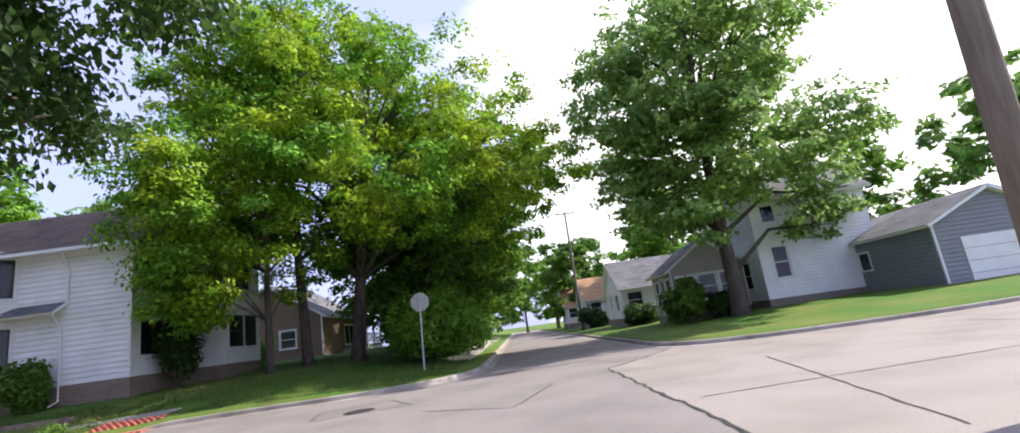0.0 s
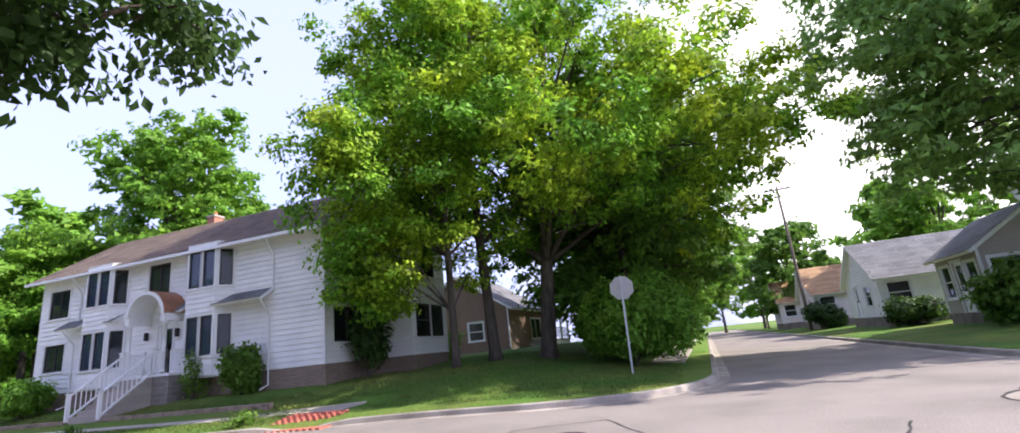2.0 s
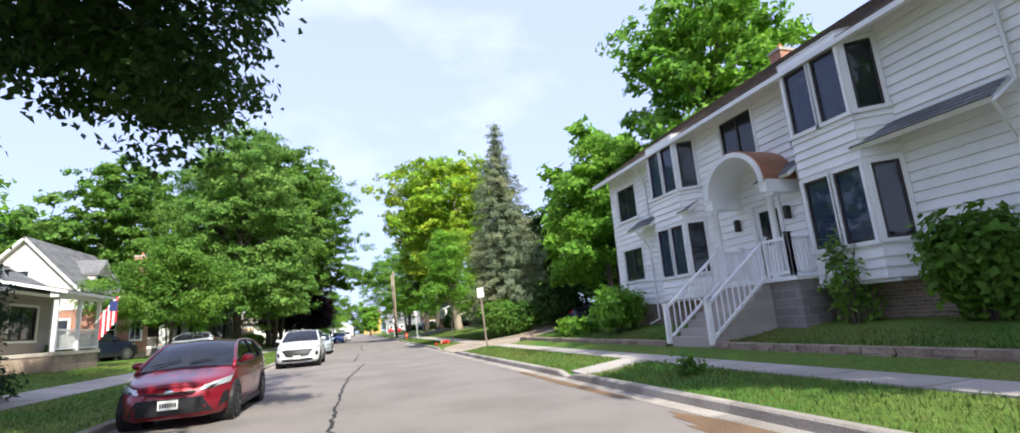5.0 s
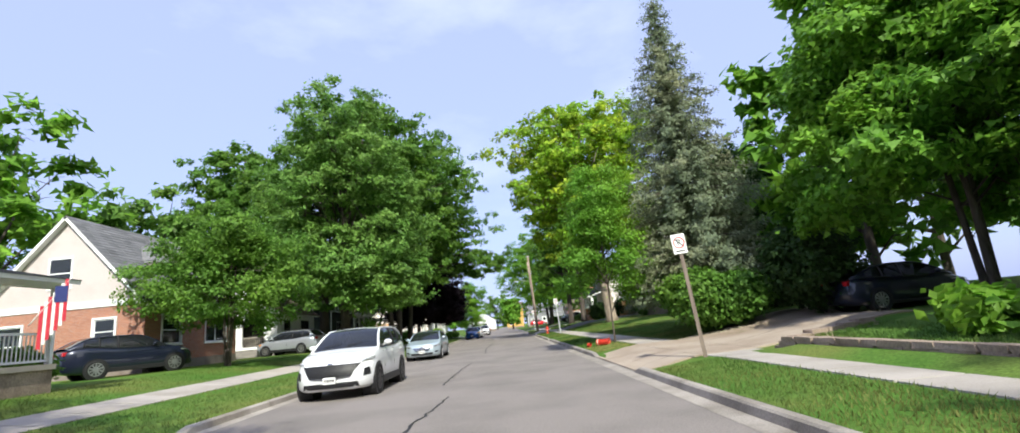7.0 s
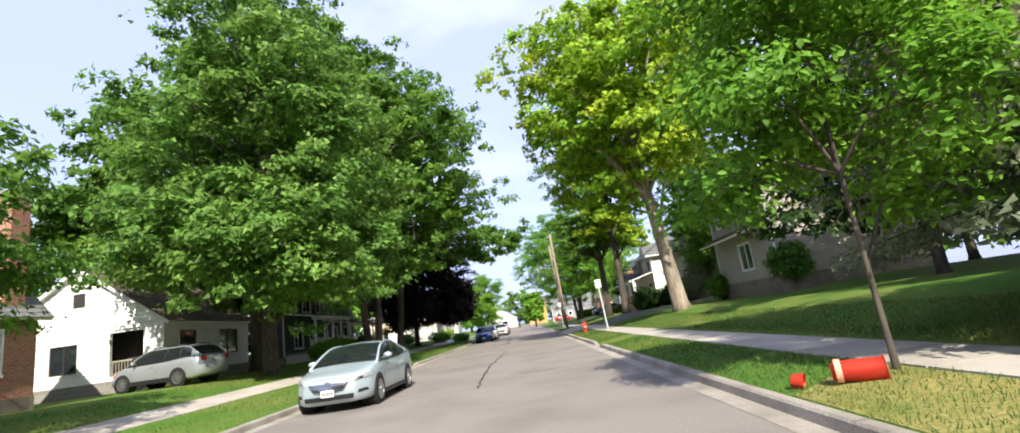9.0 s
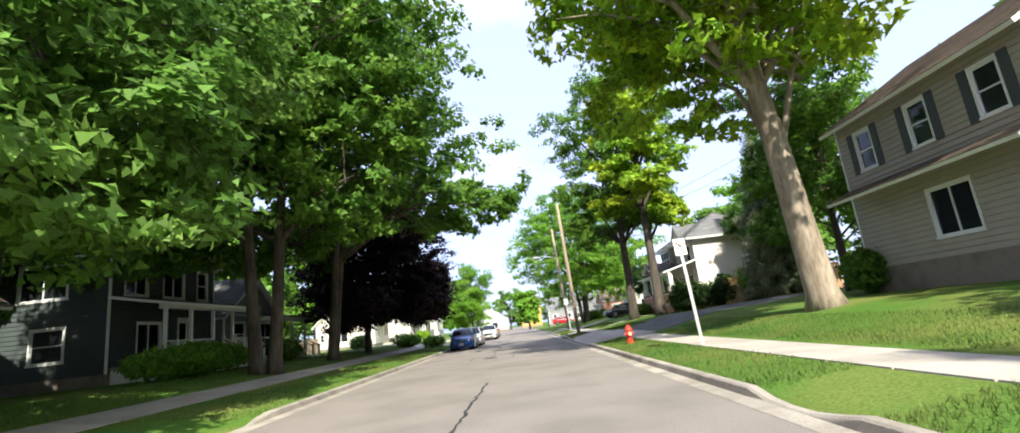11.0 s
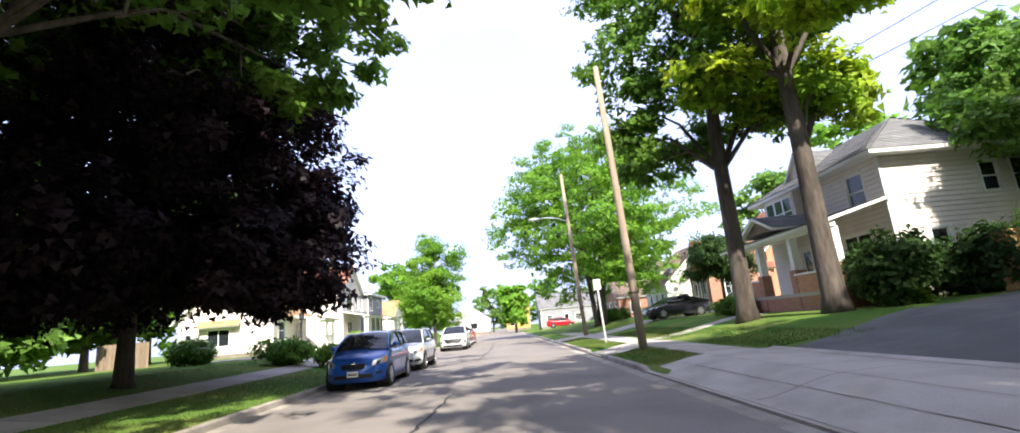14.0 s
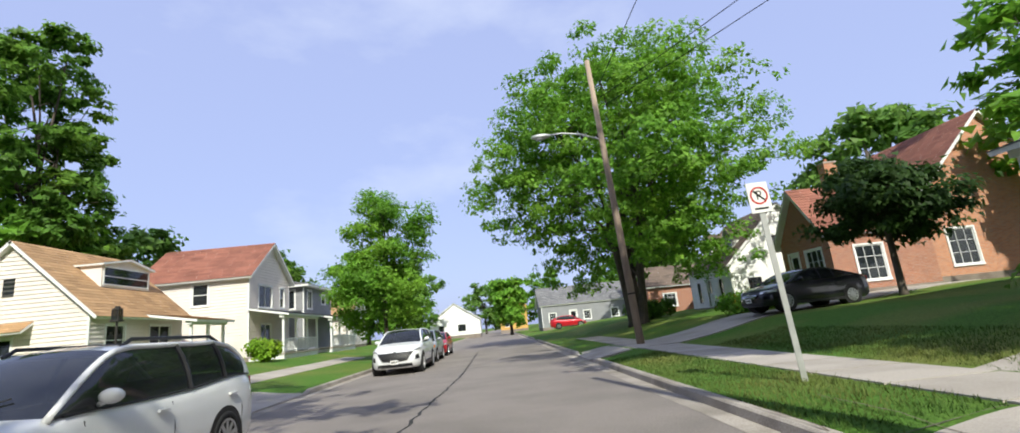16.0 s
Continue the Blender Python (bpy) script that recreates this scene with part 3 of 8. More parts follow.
def auto_blobs(rng, r, base, top, shape, n):
    out = []
    for i in range(n):
        t = (i + 0.5) / n
        z = base + (top - base) * (0.08 + 0.9 * t)
        u = (z - base) / (top - base)
        prof = {"round": math.sqrt(max(0.05, 1 - (2 * u - 0.9) ** 2 / 1.25)), "vase": 0.45 + 0.75 * u ** 0.7 if u < 0.75 else 1.0 - 1.6 * (u - 0.75), "oval": math.sqrt(max(0.04, 1 - (2 * u - 0.8) ** 2 / 1.5)) * 0.95, "cone": 1.0 - 0.85 * u, "dome": math.sqrt(max(0.04, 1 - u * u * 0.95))}[shape]
        a = i * 2.39996 + rng.uniform(-0.4, 0.4)
        ring = r * prof * rng.uniform(0.35, 0.78)
        s = r * rng.uniform(0.34, 0.5) * (0.55 + 0.45 * prof)
        out.append((ring * math.cos(a), ring * math.sin(a), z, s, s, s * rng.uniform(0.6, 0.85)))
    return out


def tree(x, y, height, r, base, label, seed, leaf="leaf", bark="bark", trunk=0.3, shape="round", blobs=16, clumps=2600, size=0.2, per=10, fork=0.4, lean=(0, 0), extra=(), stems=1, droop=0.0, z=None, name="tree", group="street trees", spread=0.33, puff=10):
    rng = np.random.default_rng(seed)
    if size >= 0.2:
        per, size = per - 2, size * 1.1
    z0 = hgt(x, y) if z is None else z
    t = thing(name, pose(x, y, z0), label, "tree", group)
    bl = auto_blobs(rng, r, base, height, shape, blobs) + list(extra)
    bl = [(b[0] + lean[0] * b[2] / height, b[1] + lean[1] * b[2] / height, *b[2:]) for b in bl]
    bm = bmesh.new()
    heads = []
    for s in range(stems):
        off = Vector((math.cos(s * 2.4 + seed), math.sin(s * 2.4 + seed), 0)) * (0.0 if stems == 1 else trunk * 0.9)
        top = base + (height - base) * fork
        tip = Vector((lean[0] * 0.8, lean[1] * 0.8, top * 1.25)) + off * 3.5
        pts, rad = [], []
        for k in range(7):
            u = k / 6
            w = Vector((rng.normal(0, 0.05), rng.normal(0, 0.05), 0)) * top * 0.12 * u
            pts.append(off.lerp(tip, u) + w + Vector((0, 0, -0.15 if k == 0 else 0)))
            rad.append(trunk * (1.45 if k == 0 else 1.0 - 0.6 * u) * (1 if stems == 1 else 0.7))
        pts.insert(1, pts[0].lerp(pts[1], 0.2) + Vector((0, 0, 0.1)))
        rad.insert(1, trunk * 1.02 * (1 if stems == 1 else 0.72))
        tube(bm, pts, rad, 10)
        heads.append(pts)
    part("trunk", bm, bark, t, smooth=True)
    for i, b in enumerate(bl):
        bm = bmesh.new()
        pts = heads[i % len(heads)]
        c = Vector(b[:3])
        j = max(2, min(len(pts) - 1, int(len(pts) * (0.42 + 0.5 * (c.z - base) / max(0.1, height - base)))))
        while j > 2 and pts[j].z > c.z - 0.1:
            j -= 1
        s = pts[j]
        mid = s.lerp(c, 0.5) + Vector((rng.normal(0, 0.3), rng.normal(0, 0.3), rng.uniform(0.1, 0.5))) * min(1.0, b[3] * 0.4)
        mid.z += 0.16 * math.hypot(c.x - s.x, c.y - s.y)
        r0 = max(0.03, trunk * rng.uniform(0.24, 0.42))
        end = s.lerp(c, 1.02)
        tube(bm, [s, s.lerp(mid, 0.5), mid, mid.lerp(end, 0.5), end], [r0, r0 * 0.8, r0 * 0.6, r0 * 0.4, r0 * 0.15], 6, cap=False)
        for _ in range(4):
            q = s.lerp(end, rng.uniform(0.45, 0.95))
            d = Vector(rng.normal(0, 1, 3))
            d.normalize()
            d.z = abs(d.z) * 0.6
            e = q + d * b[3] * rng.uniform(0.5, 0.95)
            tube(bm, [q, q.lerp(e, 0.5) + Vector((0, 0, 0.06 * b[3])), e], [r0 * 0.35, r0 * 0.22, r0 * 0.08], 5, cap=False)
        part("limb", bm, bark, t, smooth=True)
    # twigs carry their leaves in puffs, with gaps between them
    w = np.array([b[3] * b[4] for b in bl])
    w[blobs:] *= 2.2
    puffs = max(20, clumps // puff)
    num = rng.choice(len(bl), puffs, p=w / w.sum())
    d = rng.normal(0, 1, (puffs, 3))
    d /= np.linalg.norm(d, axis=1)[:, None]
    rr = 1.08 - 0.72 * rng.random(puffs) ** 1.5
    bl = np.array([b[:6] for b in bl])
    mid = bl[num, :3] + d * bl[num, 3:6] * rr[:, None]
    pr = (0.24 + 0.15 * bl[num, 3]) * rng.uniform(0.65, 1.4, puffs)
    own = rng.integers(0, puffs, clumps)
    e = rng.normal(0, 1, (clumps, 3))
    e /= np.linalg.norm(e, axis=1)[:, None]
    e[:, 2] = np.where(e[:, 2] < -0.2, -0.5 * e[:, 2], e[:, 2])
    c = mid[own] + e * pr[own][:, None] * [1.1, 1.1, 0.75] * (1 - 0.45 * rng.random((clumps, 1)) ** 2)
    d = d[own] * 0.55 + e * 0.75
    keep = c[:, 2] > max(0.3, base * 0.7)
    ob = new("crown", leaves_mesh("crown", c[keep], d[keep], size * (0.66 if size < 0.17 else 0.74), leaf, rng, per, spread * 0.52, droop, simple=size >= 0.17))
    ob.parent = t
    return t


def spruce(x, y, height, r, label, seed, leaf="needle", base=0.6, z=None, tiers=36, size=0.058):
    rng = np.random.default_rng(seed)
    t = thing("spruce", pose(x, y, hgt(x, y) if z is None else z), label, "tree", "street trees")
    bm = bmesh.new()
    tube(bm, [(0, 0, -0.2), (0, 0, height * 0.5), (0, 0, height)], [0.24, 0.15, 0.02], 8)
    part("trunk", bm, "bark", t, smooth=True)
    cs, ds = [], []
    bm = bmesh.new()
    for i in range(tiers):
        u = i / tiers
        zz = base + (height - base) * u
        rr = r * (1 - u) ** 0.8 * rng.uniform(0.8, 1.12) + 0.12
        n = max(5, int(13 * (1 - u) + 4))
        for k in range(n):
            a = k * 2 * math.pi / n + i * 0.7 + rng.uniform(-0.2, 0.2)
            ln = rr * rng.uniform(0.75, 1.1)
            d = np.array([math.cos(a), math.sin(a), 0])
            sag = -0.28 * ln
            tube(bm, [(0, 0, zz), tuple(d * ln * 0.5 + [0, 0, zz + sag * 0.35]), tuple(d * ln + [0, 0, zz + sag * 0.75])], [0.035, 0.025, 0.008], 4, cap=False)
            m = max(2, int(ln * 6))
            for s in range(m):
                f = (s + 0.6) / m
                p = d * ln * f + [0, 0, zz + sag * (f * 1.1 - 0.35 * f * f)]
                cs.append(p + rng.normal(0, 0.08, 3))
                ds.append(d * 0.8 + [0, 0, 0.15])
    tagged(part("bough_wood", bm, "bark", t), kind="stuff")
    ob = new("crown", leaves_mesh("crown", np.array(cs), np.array(ds), size, leaf, rng, 28, 0.13, 0.5, 2.7, simple=True))
    ob.parent = t
    return t


def bush(x, y, w, h, label, seed, leaf="leaf_dark", n=500, size=0.12, name="bush", d=None, z=None, per=10, group="garden shrubs", flowers=None):
    rng = np.random.default_rng(seed)
    t = thing(name, pose(x, y, hgt(x, y) if z is None else z), label, "shrub", group)
    for k in range(4):
        a = k * 1.57 + seed
        bm = bmesh.new()
        tube(bm, [(0.05 * math.cos(a), 0.05 * math.sin(a), -0.1), (w * 0.12 * math.cos(a), w * 0.12 * math.sin(a), h * 0.4), (w * 0.3 * math.cos(a), w * 0.3 * math.sin(a), h * 0.8)], [0.03, 0.02, 0.008], 5, cap=False)
        part("stem", bm, "bark", t)
    nb = 7
    d = d or w
    bl = np.array([(rng.uniform(-0.28, 0.28) * w, rng.uniform(-0.28, 0.28) * d, h * rng.uniform(0.35, 0.68), w * 0.3, d * 0.3, h * 0.34) for _ in range(nb)])
    num = rng.integers(0, nb, n)
    v = rng.normal(0, 1, (n, 3))
    v /= np.linalg.norm(v, axis=1)[:, None]
    c = bl[num, :3] + v * bl[num, 3:] * (1.05 - 0.4 * rng.random((n, 1)) ** 2)
    c[:, 2] = np.maximum(c[:, 2], 0.06)
    ob = new("foliage", leaves_mesh("foliage", c, v, size, leaf, rng, per, 0.12))
    ob.parent = t
    if flowers:
        k = rng.integers(0, n, n // 5)
        ob = new("flowers", leaves_mesh("flowers", c[k] + v[k] * 0.08 + [0, 0, 0.1], v[k], size * 0.8, flowers, rng, 4, 0.07, long=1.0))
        ob.parent = t
        tagged(ob, "small bright flowers")
    return t


# ---- cars ----
def curve(pts):
    """A smooth line through points, as a function of the first coordinate."""
    x, y = np.array(pts, float).T
    m = np.gradient(y, x)
    for k in range(len(x) - 1):
        if (y[k + 1] - y[k]) * m[k] < 0 or y[k + 1] == y[k]:
            m[k] = 0.0

    def f(q):
        k = int(np.clip(np.searchsorted(x, q) - 1, 0, len(x) - 2))
        h = x[k + 1] - x[k]
        u = min(1.0, max(0.0, (q - x[k]) / h))
        return (2 * u ** 3 - 3 * u ** 2 + 1) * y[k] + (u ** 3 - 2 * u ** 2 + u) * h * m[k] + (3 * u ** 2 - 2 * u ** 3) * y[k + 1] + (u ** 3 - u ** 2) * h * m[k + 1]

    return f


def sheet(bm, grid):
    """Faces over a grid of points."""
    g = [[bm.verts.new(q) for q in row] for row in grid]
    for r0, r1 in zip(g, g[1:]):
        for k in range(len(r0) - 1):
            bm.faces.new((r0[k], r0[k + 1], r1[k + 1], r1[k]))
    return g


# nose: upper grille, lower mouth, headlight and fog lamp, as corners in shares of the half width and metres of height
NOSES = {
    "sedan": dict(grille=((0.36, 0.50), (0.52, 0.66)), mouth=((0.60, 0.29), (0.62, 0.39)), lamp=((0.60, 0.655), (0.955, 0.70), (0.955, 0.80), (0.62, 0.735)), fog=((0.70, 0.38), (0.90, 0.40), (0.88, 0.46), (0.72, 0.45)), bars="chrome", n=5),
    "hatch": dict(grille=((0.40, 0.60), (0.44, 0.625)), mouth=((0.72, 0.26), (0.56, 0.52)), lamp=((0.52, 0.62), (0.94, 0.69), (0.96, 0.80), (0.58, 0.70)), fog=((0.80, 0.32), (0.93, 0.36), (0.93, 0.56), (0.86, 0.54)), bars="black_plastic", n=2),
    "suv": dict(grille=((0.50, 0.55), (0.72, 0.84)), mouth=((0.70, 0.30), (0.66, 0.42)), lamp=((0.72, 0.86), (0.97, 0.90), (0.97, 0.96), (0.72, 0.91)), fog=((0.78, 0.52), (0.93, 0.54), (0.90, 0.72), (0.80, 0.70)), bars="black_plastic", n=7),
    "wagon": dict(grille=((0.40, 0.58), (0.46, 0.74)), mouth=((0.62, 0.36), (0.60, 0.46)), lamp=((0.56, 0.64), (0.95, 0.72), (0.96, 0.88), (0.56, 0.76)), fog=((0.66, 0.35), (0.90, 0.38), (0.90, 0.46), (0.68, 0.44)), bars="chrome", n=5),
    "tall": dict(grille=((0.34, 0.58), (0.40, 0.72)), mouth=((0.62, 0.33), (0.60, 0.43)), lamp=((0.58, 0.64), (0.95, 0.70), (0.96, 0.88), (0.62, 0.78)), fog=((0.70, 0.40), (0.84, 0.41), (0.84, 0.48), (0.70, 0.47)), bars="black_plastic", n=4),
}


def car(x, y, yaw, paint_mat, kind, label, z=None, rims="rim", group="parked cars", rails=False, pitch=0.0, roll=0.0):
    """Built with its nose to -y; yaw turns it."""
    D = {
        "sedan": dict(L=4.87, W=1.85, H=1.47, wb=2.85, hood=0.93, cowl=1.00, nose=0.74, a=1.18, r0=2.15, r1=3.15, c=4.35, deck=1.08, tail=1.04, clear=0.2, wr=0.335, side=3.75),
        "hatch": dict(L=4.37, W=1.78, H=1.46, wb=2.64, hood=0.90, cowl=0.98, nose=0.70, a=0.98, r0=1.85, r1=3.35, c=4.22, deck=1.08, tail=1.04, clear=0.18, wr=0.33, side=3.75),
        "suv": dict(L=4.86, W=1.95, H=1.70, wb=2.86, hood=1.12, cowl=1.17, nose=1.0, a=1.36, r0=2.16, r1=4.05, c=4.74, deck=1.26, tail=1.2, clear=0.24, wr=0.38, side=4.25),
        "wagon": dict(L=4.78, W=1.82, H=1.61, wb=2.74, hood=0.98, cowl=1.05, nose=0.82, a=1.15, r0=2.0, r1=4.1, c=4.68, deck=1.14, tail=1.1, clear=0.24, wr=0.35, side=4.3),
        "tall": dict(L=4.37, W=1.78, H=1.58, wb=2.60, hood=0.99, cowl=1.08, nose=0.80, a=0.95, r0=1.78, r1=3.55, c=4.25, deck=1.15, tail=1.1, clear=0.2, wr=0.33, side=3.85),
    }[kind]
    L, W, H, wb, wr = D["L"], D["W"] / 2, D["H"], D["wb"], D["wr"]
    t = thing("car", pose(x, y, (0 if z is None else z), pitch, roll, yaw), label, "car", group)
    f0 = (L - wb) * 0.47
    zb = D["cowl"]
    top = curve([(0, D["nose"]), (0.12, D["nose"] + 0.06), (0.5, D["hood"] - 0.05), (D["a"], D["cowl"]), (D["r0"], D["cowl"] + 0.01), (L * 0.62, D["cowl"] + 0.03), (D["c"] - 0.3, D["deck"]), (L - 0.25, D["tail"] + 0.02), (L, D["tail"] - 0.05)])
    PLAN, ROUND = 0.60, 0.85

    def half(s):
        q = 1 - min(1.0, s / ROUND)
        r = 1 - min(1.0, (L - s) / 0.7)
        return W * (PLAN + (1 - PLAN) * (1 - q ** 3)) * (1 - 0.24 * r ** 2.6)

    def setback(zz):
        return 0.02 + 0.22 * max(0.0, (zz - D["clear"] - 0.28) / 0.45) ** 2 + 0.25 * max(0.0, (D["clear"] + 0.16 - zz) / 0.3) ** 2

    def front(xx, zz):
        """How far behind the foremost point the nose lies."""
        u = min(0.999, abs(xx) / W)
        s = 0.06 * (min(u, PLAN) / PLAN) ** 2
        if u > PLAN:
            s += ROUND * (1 - (1 - (u - PLAN) / (1 - PLAN)) ** (1 / 3))
        return s + setback(zz) * max(0.0, 1 - s / 1.1)

    SEC = ((0.90, 0.0), (0.985, 0.09), (1.0, 0.34), (0.997, 0.60), (0.975, 0.80), (0.935, 0.94), (0.87, 1.0))
    bm = bmesh.new()
    rows = []
    stations = [0.0, 0.06, 0.14, 0.24, 0.36, 0.5, 0.66, 0.82, 1.0] + list(np.linspace(1.15, L - 0.7, 22)) + [L - 0.5, L - 0.34, L - 0.2, L - 0.1, L - 0.03, L]
    for s in stations:
        zt, w, lo = top(s), half(s), D["clear"] + 0.1 * max(0.0, 1 - (L - s) / 0.5)
        row = []
        for k, f in SEC:
            zz = lo + f * (zt - lo)
            back = 0.06 + setback(zz) * max(0.0, 1 - s / 1.1) - 0.12 * max(0.0, 1 - (L - s) / 0.3) * abs(f - 0.45)
            row.append((w * k, s + back * (1 if s < 1.1 else 1) - (0.06 if s > 1.1 else 0.06 * s / 1.1) - L / 2, zz))
        for k in (0.62, 0.31, 0.0):
            zz = zt + 0.035 * (1 - (k / 0.87) ** 2)
            row.append((w * k, row[6][1] - (0.05 * (1 - (k / 0.87) ** 2) if s < 0.2 else 0), zz))
        rows.append(row + [(-q[0], q[1], q[2]) for q in row[-2::-1]])
    g = sheet(bm, rows)
    for ring in (g[0], g[-1]):
        n = len(ring)
        for k in range(n // 2):
            bm.faces.new([ring[k], ring[k + 1], ring[n - 2 - k], ring[n - 1 - k]] if k + 1 != n - 2 - k else [ring[k], ring[k + 1], ring[n - 1 - k]])
    for k in range(len(g) - 1):
        bm.faces.new((g[k][0], g[k + 1][0], g[k + 1][-1], g[k][-1]))
    part("body", bm, paint_mat, t, smooth=True)

    # cabin
    roof = curve([(D["a"] - 0.1, zb - 0.02), ((D["a"] + D["r0"]) / 2, (zb + H) / 2 + 0.045), (D["r0"], H - 0.035), (D["r0"] + 0.5, H), ((D["r0"] + D["r1"]) / 2 + 0.3, H - 0.005), (D["r1"], H - 0.06), (D["c"], D["deck"] + 0.0)])
    belt = lambda s: min(top(s) - 0.03, roof(s))
    wlow = lambda s: half(s) * 0.93
    wtop = lambda s: wlow(s) - (roof(s) - belt(s)) * 0.36 - 0.015

    def rim_point(s, f, out=0.0):
        zz = belt(s) + (roof(s) - belt(s)) * f
        bulge = 0.03 * 4 * f * (1 - f)
        return (wlow(s) + (wtop(s) - wlow(s)) * f + bulge + out, s - L / 2, zz - (0.02 if f > 0.98 else 0))

    def crown(s, k, lift=0.0):
        return (wtop(s) * k, s - L / 2, roof(s) + 0.05 * (1 - k * k) - 0.02 + lift)

    cols = np.linspace(-1, 1, 11)
    spans = {"windscreen": (D["a"] - 0.08, D["r0"], "car_glass", 9), "roof": (D["r0"], D["r1"], paint_mat, 9), "rear_window": (D["r1"], D["c"] - 0.03, "car_glass", 7)}
    for nm, (s0, s1, mt, n) in spans.items():
        bm = bmesh.new()
        sheet(bm, [[crown(s, k) for k in cols] for s in np.linspace(s0, s1, n)])
        part(nm, bm, mt, t, "raked dark windscreen" if nm == "windscreen" else "", smooth=True)
    for sgn in (1, -1):
        flip = lambda q: (q[0] * sgn, q[1], q[2])
        for nm, s0, s1, mt in (("side_window", D["a"] - 0.05, D["side"], "car_glass"), ("rear_quarter", D["side"], D["c"], paint_mat)):
            bm = bmesh.new()
            sheet(bm, [[flip(rim_point(s, f)) for f in (0, 0.25, 0.5, 0.75, 1)] for s in np.linspace(s0, s1, 14)])
            part(nm, bm, mt, t, smooth=True)
        bm = bmesh.new()
        ss = list(np.linspace(D["a"] - 0.1, D["r0"], 6)) + list(np.linspace(D["r0"] + 0.25, D["r1"], 6)) + list(np.linspace(D["r1"] + 0.15, D["c"], 5))
        tube(bm, [flip((wtop(s) + 0.008, s - L / 2, roof(s) - 0.025)) for s in ss], [0.034] * len(ss), 8)
        part("roof_edge", bm, paint_mat, t, smooth=True)
        bm = bmesh.new()
        ss = np.linspace(D["a"] + 0.05, D["c"] - 0.25, 10)
        tube(bm, [flip((wlow(s) + 0.006, s - L / 2, belt(s) + 0.004)) for s in ss], [0.012] * 10, 6)
        part("belt_trim", bm, "black_plastic", t)
        for sm in ((D["r0"] + D["r1"]) / 2 - 0.05, D["side"] - 0.55):
            bm = bmesh.new()
            tube(bm, [flip(rim_point(sm, f, 0.004)) for f in (0, 0.35, 0.7, 1)], [0.03] * 4, 6)
            part("door_pillar", bm, "black_plastic", t)
        # mirror on its foot
        bm = bmesh.new()
        ym = D["a"] + 0.42 - L / 2
        bmesh.ops.create_uvsphere(bm, u_segments=12, v_segments=8, radius=1.0, matrix=pose(sgn * (W + 0.06), ym, zb + 0.09) @ Matrix.Diagonal((0.115, 0.075, 0.072, 1)))
        tube(bm, [(sgn * W * 0.92, ym + 0.02, zb + 0.02), (sgn * (W + 0.02), ym, zb + 0.06)], [0.025, 0.03], 6)
        part("mirror", bm, paint_mat, t, smooth=True)
        for yy in (D["r0"] + 0.42, D["side"] - 0.45):
            part("door_handle", boxes((sgn * W - 0.012, sgn * W + 0.022, yy - L / 2 - 0.09, yy - L / 2 + 0.09, zb - 0.17, zb - 0.14), bevel=0.008), paint_mat, t)
        for yy in (D["a"] + 0.25, D["r0"] + 0.62, D["side"] - 0.2):
            bm = bmesh.new()
            tube(bm, [(sgn * W * 0.99, yy - L / 2, D["clear"] + 0.16), (sgn * (W + 0.001), yy - L / 2, D["clear"] + 0.45), (sgn * W * 0.96, yy - L / 2, zb - 0.09)], [0.005] * 3, 4)
            part("door_seam", bm, "black_plastic", t)
        hi = 0.17 if kind in ("suv", "wagon") else 0.09
        x0, x1 = sorted((sgn * W * 0.9, sgn * (W + 0.006)))
        part("sill", boxes((x0, x1, f0 + wr + 0.02 - L / 2, f0 + wb - wr - 0.02 - L / 2, D["clear"] - 0.01, D["clear"] + hi), bevel=0.02), "black_plastic", t)
        # lamps
        N = NOSES[kind]

        def skin(cs, proud, n=9, m=4):
            (ax, az), (bx, bz), (cx_, cz), (dx, dz) = cs
            out = []
            for i in range(m):
                v = i / (m - 1)
                out.append([])
                for j in range(n):
                    u = j / (n - 1)
                    xx = W * ((1 - u) * ((1 - v) * ax + v * dx) + u * ((1 - v) * bx + v * cx_))
                    zz = (1 - u) * ((1 - v) * az + v * dz) + u * ((1 - v) * bz + v * cz)
                    out[-1].append((xx, front(xx, zz) - proud - L / 2, zz))
            return out

        def lens(cs, proud=0.02):
            b2 = bmesh.new()
            outer = [[flip(q) for q in row] for row in skin(cs, proud)]
            sheet(b2, outer)
            edge = outer[0] + [r[-1] for r in outer[1:-1]] + outer[-1][::-1] + [r[0] for r in outer[-2:0:-1]]
            edge.append(edge[0])
            sheet(b2, [edge, [(q[0], q[1] + 0.07, q[2]) for q in edge]])
            return b2

        hl = part("headlight", lens(N["lamp"], 0.022), "headlamp", t, "clear headlight", smooth=True)
        (ax, az), (bx, bz), (cx_, cz), (dx, dz) = N["lamp"]
        if kind in ("wagon", "tall"):
            part("indicator", lens(((bx - 0.05, bz + 0.01), (bx, bz + 0.015), (cx_, cz - 0.02), (cx_ - 0.05, cz - 0.03)), 0.028), "amber", hl)
        part("lamp_reflector", lens(((ax + 0.1, az + 0.02), (ax + 0.2, az + 0.03), (dx + 0.2, dz - 0.005), (dx + 0.1, dz - 0.015)), 0.026), "black_plastic", hl)
        part("fog_lamp", lens(N["fog"], 0.018), "black_plastic", t)
